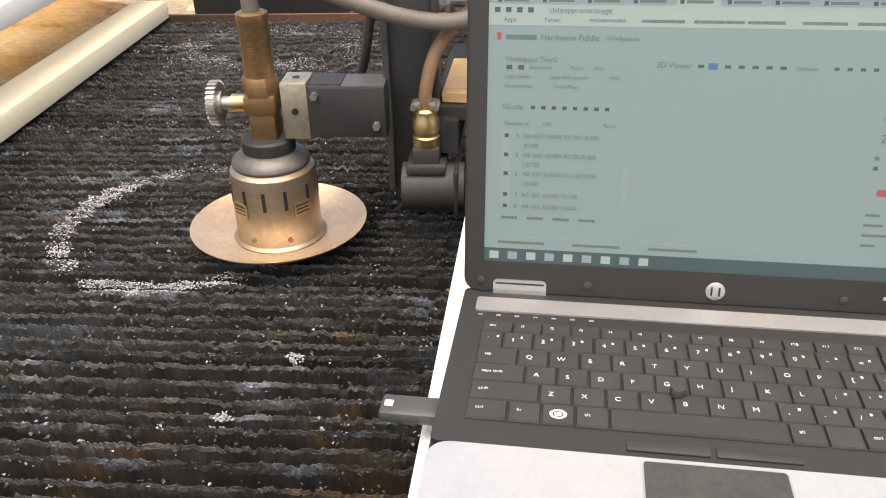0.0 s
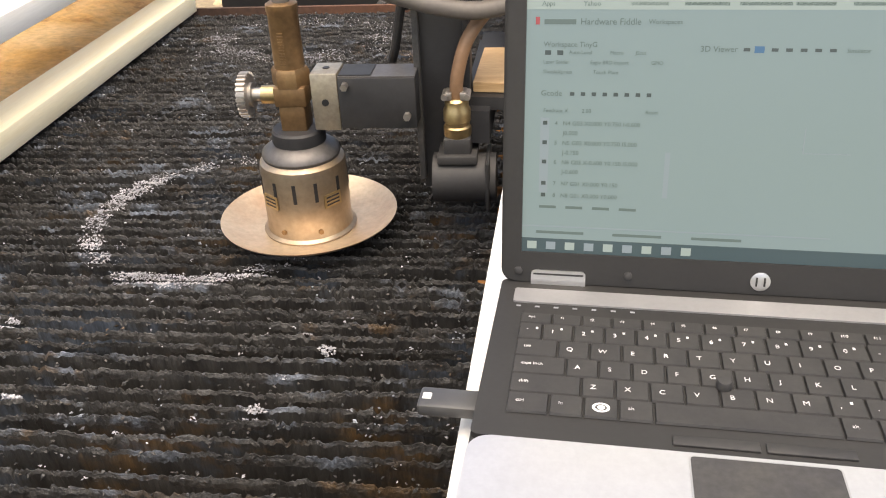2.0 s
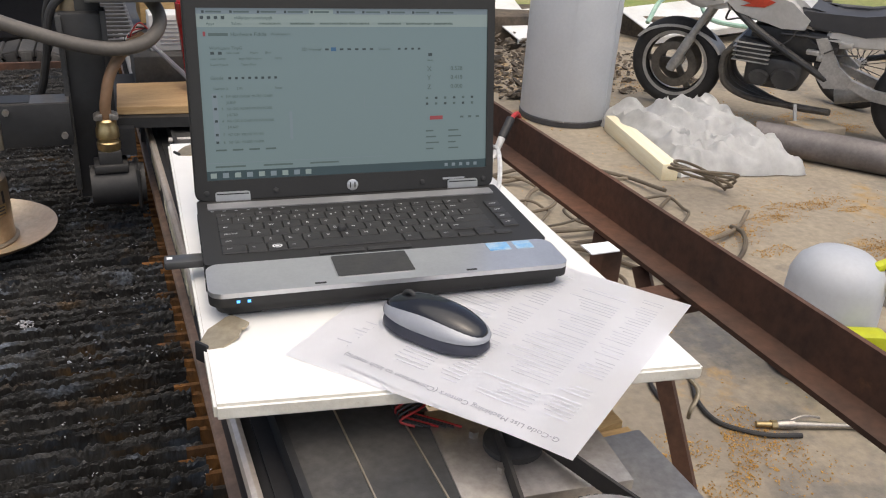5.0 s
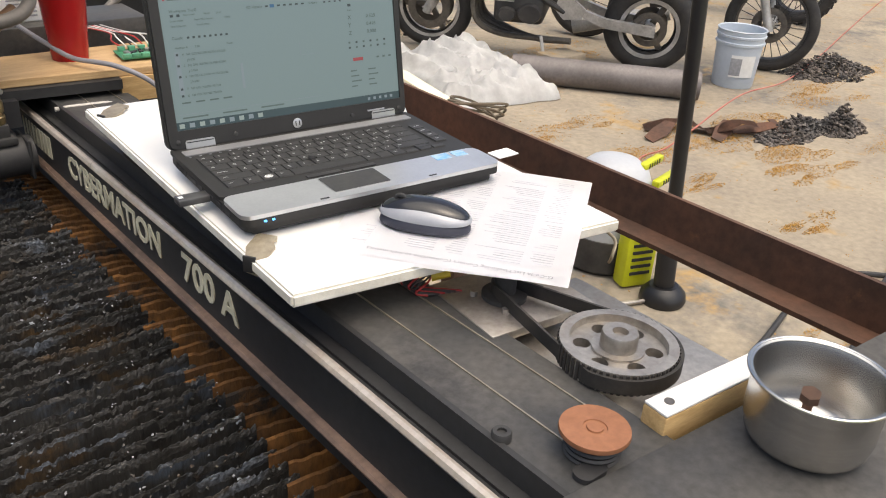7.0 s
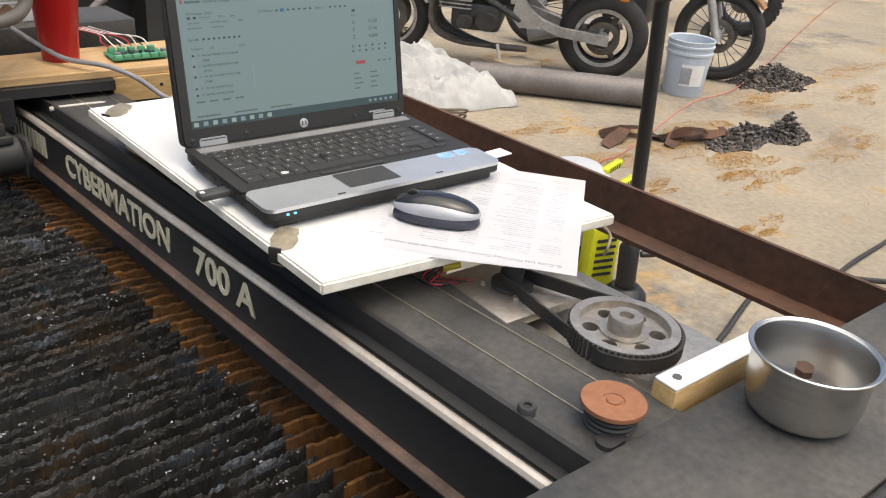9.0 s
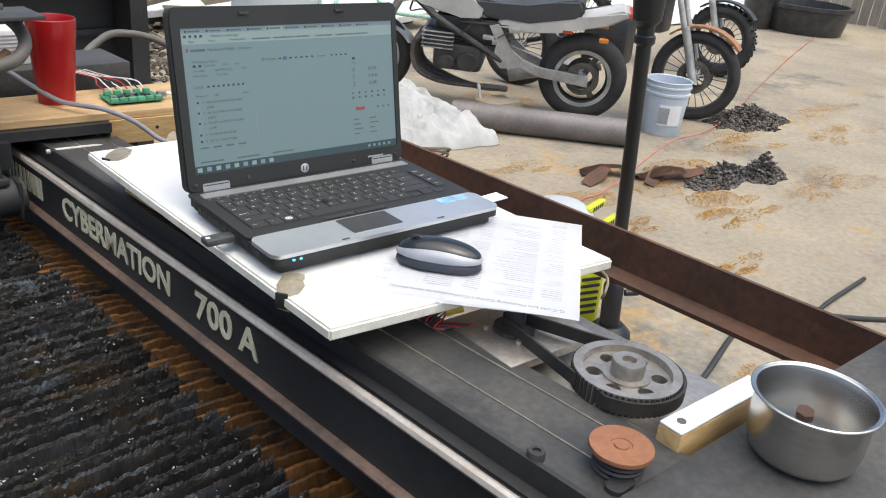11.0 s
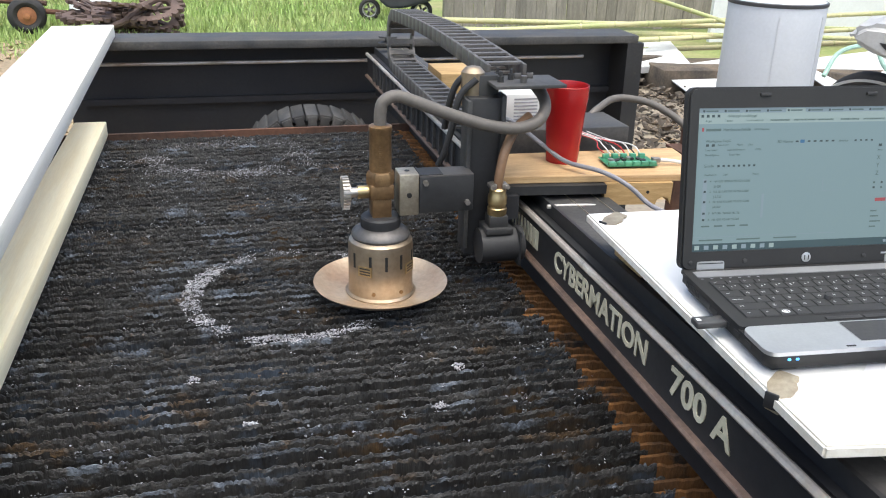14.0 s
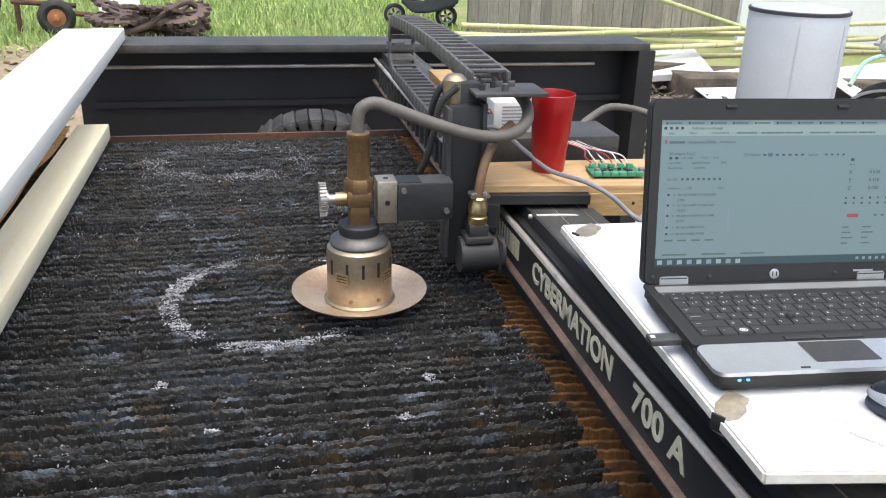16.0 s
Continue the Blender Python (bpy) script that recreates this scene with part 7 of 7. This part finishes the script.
for x, y, z, w, d, a in ((3.75, 6.0, 0.02, 1.1, 0.5, 8), (3.1, 6.5, 0.10, 0.9, 0.5, -6), (5.2, 5.9, 0.06, 1.4, 0.6, 4)):
    bm = B()
    box(bm, (0, 0, 0), (w, d, 0.012), pose(0, 0, 0, 14, -4, 0), bevel=0.003)
    box(bm, (0, -d / 2, -0.03), (w, 0.012, 0.06), pose(0, 0, 0, 14, -4, 0))
    single("metal_panel", bm, SHEET_WHITE, "bent white sheet-metal panel leaning on scrap", "metal panel", pose(x, y, z, 0, 0, a), "white panels")
for x, y, s in ((3.6, 6.2, (0.9, 0.6, 0.22)), (3.1, 6.6, (0.8, 0.5, 0.26)), (5.2, 6.1, (1.2, 0.6, 0.2)), (2.4, 6.7, (0.5, 0.4, 0.3)), (6.6, 6.4, (0.9, 0.6, 0.3))):
    bm = B()
    box(bm, (0, 0, s[2] / 2), s, pose(0, 0, 0, 0, 0, R.uniform(-20, 20)), bevel=0.02)
    single("scrap_crate", bm, DEBRIS, "dark weathered crate under the panels and poles", "crate", pose(x, y, GROUND), "scrap crates")
cord("garden_hose", [(4.3, 5.4, 0.10), (4.5, 5.5, 0.28), (4.9, 5.6, 0.30), (4.95, 5.4, 0.12), (5.4, 5.3, 0.05)], 0.02, mat("pale_green_hose", (0.35, 0.55, 0.45), 0.5, bump=0), "pale green pipe bent over the scrap")
# white siding beyond the motorcycles
bm = B()
box(bm, (6.6, 8.4, GROUND + 0.5), (3.2, 0.06, 0.9))
single("white_panel_wall", bm, WHITE_WALL, "low white siding wall behind the motorcycles", "wall", kind="structure")

# lawn side: trailer wheel, scrap sprockets, parked scooter
tr = thing("garden_trailer", "rusty trailer frame with a small orange-hubbed wheel", "trailer", pose(-2.62, 9.9, GROUND))
wh = new("wheel")
wh.parent = tr
wh.matrix_basis = Matrix.Translation((0, 0, 0.20)) @ pose(0, 0, 0, 90, 0, 10)
bm = B()
torus(bm, 0.145, 0.058, 40, 12, None, 1.2)
part("tyre", bm, TYRE, wh)
bm = B()
spun(bm, [(0.10, -0.03), (0.098, 0.04), (0.04, 0.05), (0.035, 0.08), (0.01, 0.085)], 28)
part("rim", bm, mat("orange_hub", (0.40, 0.17, 0.07), 0.6, 0, (0.3, 0.12, 0.05), 9, 0.3, 60, 0.1, 0.001), wh, "orange wheel hub")
for a, b in (((0.0, 0.1, 0.25), (1.4, -0.2, 0.16)), ((-0.5, 0.2, 0.35), (0.2, 0.1, 0.32)), ((-0.45, 0.2, 0.0), (-0.45, 0.2, 0.8)), ((-0.6, 0.2, 0.4), (0.1, 0.4, 0.45))):
    bm = B()
    cyl(bm, a, b, 0.03, 8)
    part("frame_bar", bm, RUST, tr)
bm = B()
box(bm, (0.35, 0.7, 0.45), (0.5, 0.03, 0.6), pose(0, 0, 0, -14, 0, 10), bevel=0.01)
single("window_sash", bm, SHEET_WHITE, "old white window sash leaning in the grass", "window sash", pose(-2.3, 10.2, GROUND - 0.1))
car_t = thing("big_tyre", "large black tyre with a white hub at the yard edge", "tyre", pose(-3.7, 10.6, GROUND + 0.33, 90, 0, 30))
bm = B()
torus(bm, 0.25, 0.10, 40, 12, None, 1.1)
part("tyre", bm, TYRE, car_t)
bm = B()
spun(bm, [(0.16, -0.04), (0.16, 0.05), (0.05, 0.07)], 28)
part("hub", bm, SHEET_WHITE, car_t)
spk = thing("scrap_sprockets", "pile of rusty drive sprockets and chain in the grass", "scrap metal", pose(-1.55, 9.75, GROUND))
rz = random.Random(77)
for i in range(9):
    bm = B()
    m4 = pose(rz.uniform(-0.45, 0.45), rz.uniform(-0.3, 0.3), 0.06 + 0.035 * i, rz.uniform(-25, 25), rz.uniform(-20, 20), rz.uniform(0, 90))
    torus(bm, 0.24, 0.06, 24, 5, m4, 0.35)
    for k in range(5):
        box(bm, (0.12, 0, 0), (0.24, 0.05, 0.025), m4 @ pose(0, 0, 0, 0, 0, 72 * k))
    for k in range(16):
        box(bm, (0.31, 0, 0), (0.06, 0.05, 0.04), m4 @ pose(0, 0, 0, 0, 0, 22.5 * k))
    part("sprocket", bm, SCRAP_RUST, spk)
bm = B()
tube(bm, [(-0.3, -0.35, 0.1), (0.0, -0.4, 0.2), (0.4, -0.2, 0.42), (0.6, 0.0, 0.1)], 0.035, 8)
part("chain", bm, SCRAP_RUST, spk)
sc = thing("scooter", "small black and silver scooter parked on the lawn", "scooter", pose(2.05, 10.6, GROUND, 0, 0, 165) @ Matrix.Diagonal((0.72, 0.72, 0.72, 1)))
wheel(sc, 0.0, 0.2, 0.09, BIKE_METAL, 5, 0)
wheel(sc, 0.95, 0.2, 0.09, BIKE_METAL, 5, 0)
bm = B()
slab(bm, [(-0.2, 0.40), (0.32, 0.25), (0.60, 0.24), (0.85, 0.45), (0.80, 0.85), (0.72, 0.84), (0.68, 0.42), (0.40, 0.40), (0.30, 0.62), (-0.25, 0.66)], 0.16)
bmesh.ops.bevel(bm, geom=list(bm.edges), offset=0.04, segments=2, affect="EDGES")
part("body", bm, BIKE_SEAT, sc)
bm = B()
slab(bm, [(0.72, 0.5), (0.9, 0.46), (0.96, 0.7), (0.84, 0.86)], 0.15)
bmesh.ops.bevel(bm, geom=list(bm.edges), offset=0.03, segments=2, affect="EDGES")
part("front_shield", bm, BIKE_SILVER, sc)

# leaf litter on the dirt and grass on the lawn
rows = []
for _ in range(2600):
    x, y = rs.uniform(-6, 1.2), rs.uniform(3.0, 9.3)
    rows.append((x, y, GROUND + 0.006, rs.uniform(0.012, 0.05), 0.2))
LITTER = mat("leaf_litter", (0.42, 0.34, 0.22), 0.9, 0, (0.26, 0.18, 0.10), 3, 0.5, 30, 0, island=True, per=0.5)
flakes("leaf_litter", rows, LITTER, None, "dry brown leaves and chips on the dirt", 8)
tagged(bpy.data.objects["leaf_litter"], category="leaves")
verts, faces = [], []
rgz = random.Random(91)
for _ in range(52000):
    y = 8.2 + 12 * rgz.random() ** 1.4
    x = rgz.uniform(-7.5, 3.2 + 0.35 * (y - 8))
    if y > 9.8 and x > 2.2:
        continue
    if y < 8.6 + 0.25 * max(0.0, -x) + 0.6 * noise.noise((x * 0.7, y * 0.7, 4)) and rgz.random() < 0.8:
        continue
    h, w, a = rgz.uniform(0.05, 0.15), rgz.uniform(0.006, 0.013) * (1 + 0.06 * (y - 8)), rgz.uniform(0, 3.14)
    dx, dy, bx, by = w * math.cos(a), w * math.sin(a), rgz.uniform(-0.06, 0.06), rgz.uniform(-0.06, 0.06)
    b0 = len(verts)
    z = GROUND - 0.03
    verts += [(x - dx, y - dy, z), (x + dx, y + dy, z), (x + dx * 0.6 + bx * 0.5, y + dy * 0.6 + by * 0.5, z + h * 0.6), (x - dx * 0.6 + bx * 0.5, y - dy * 0.6 + by * 0.5, z + h * 0.6), (x + bx, y + by, z + h)]
    faces += [(b0, b0 + 1, b0 + 2, b0 + 3), (b0 + 3, b0 + 2, b0 + 4)]
me = bpy.data.meshes.new("grass")
me.from_pydata(verts, [], faces)
me.materials.append(GRASS)
tagged(new("grass", me), "fresh green grass growing beyond the cutting table", "grass", kind="stuff")
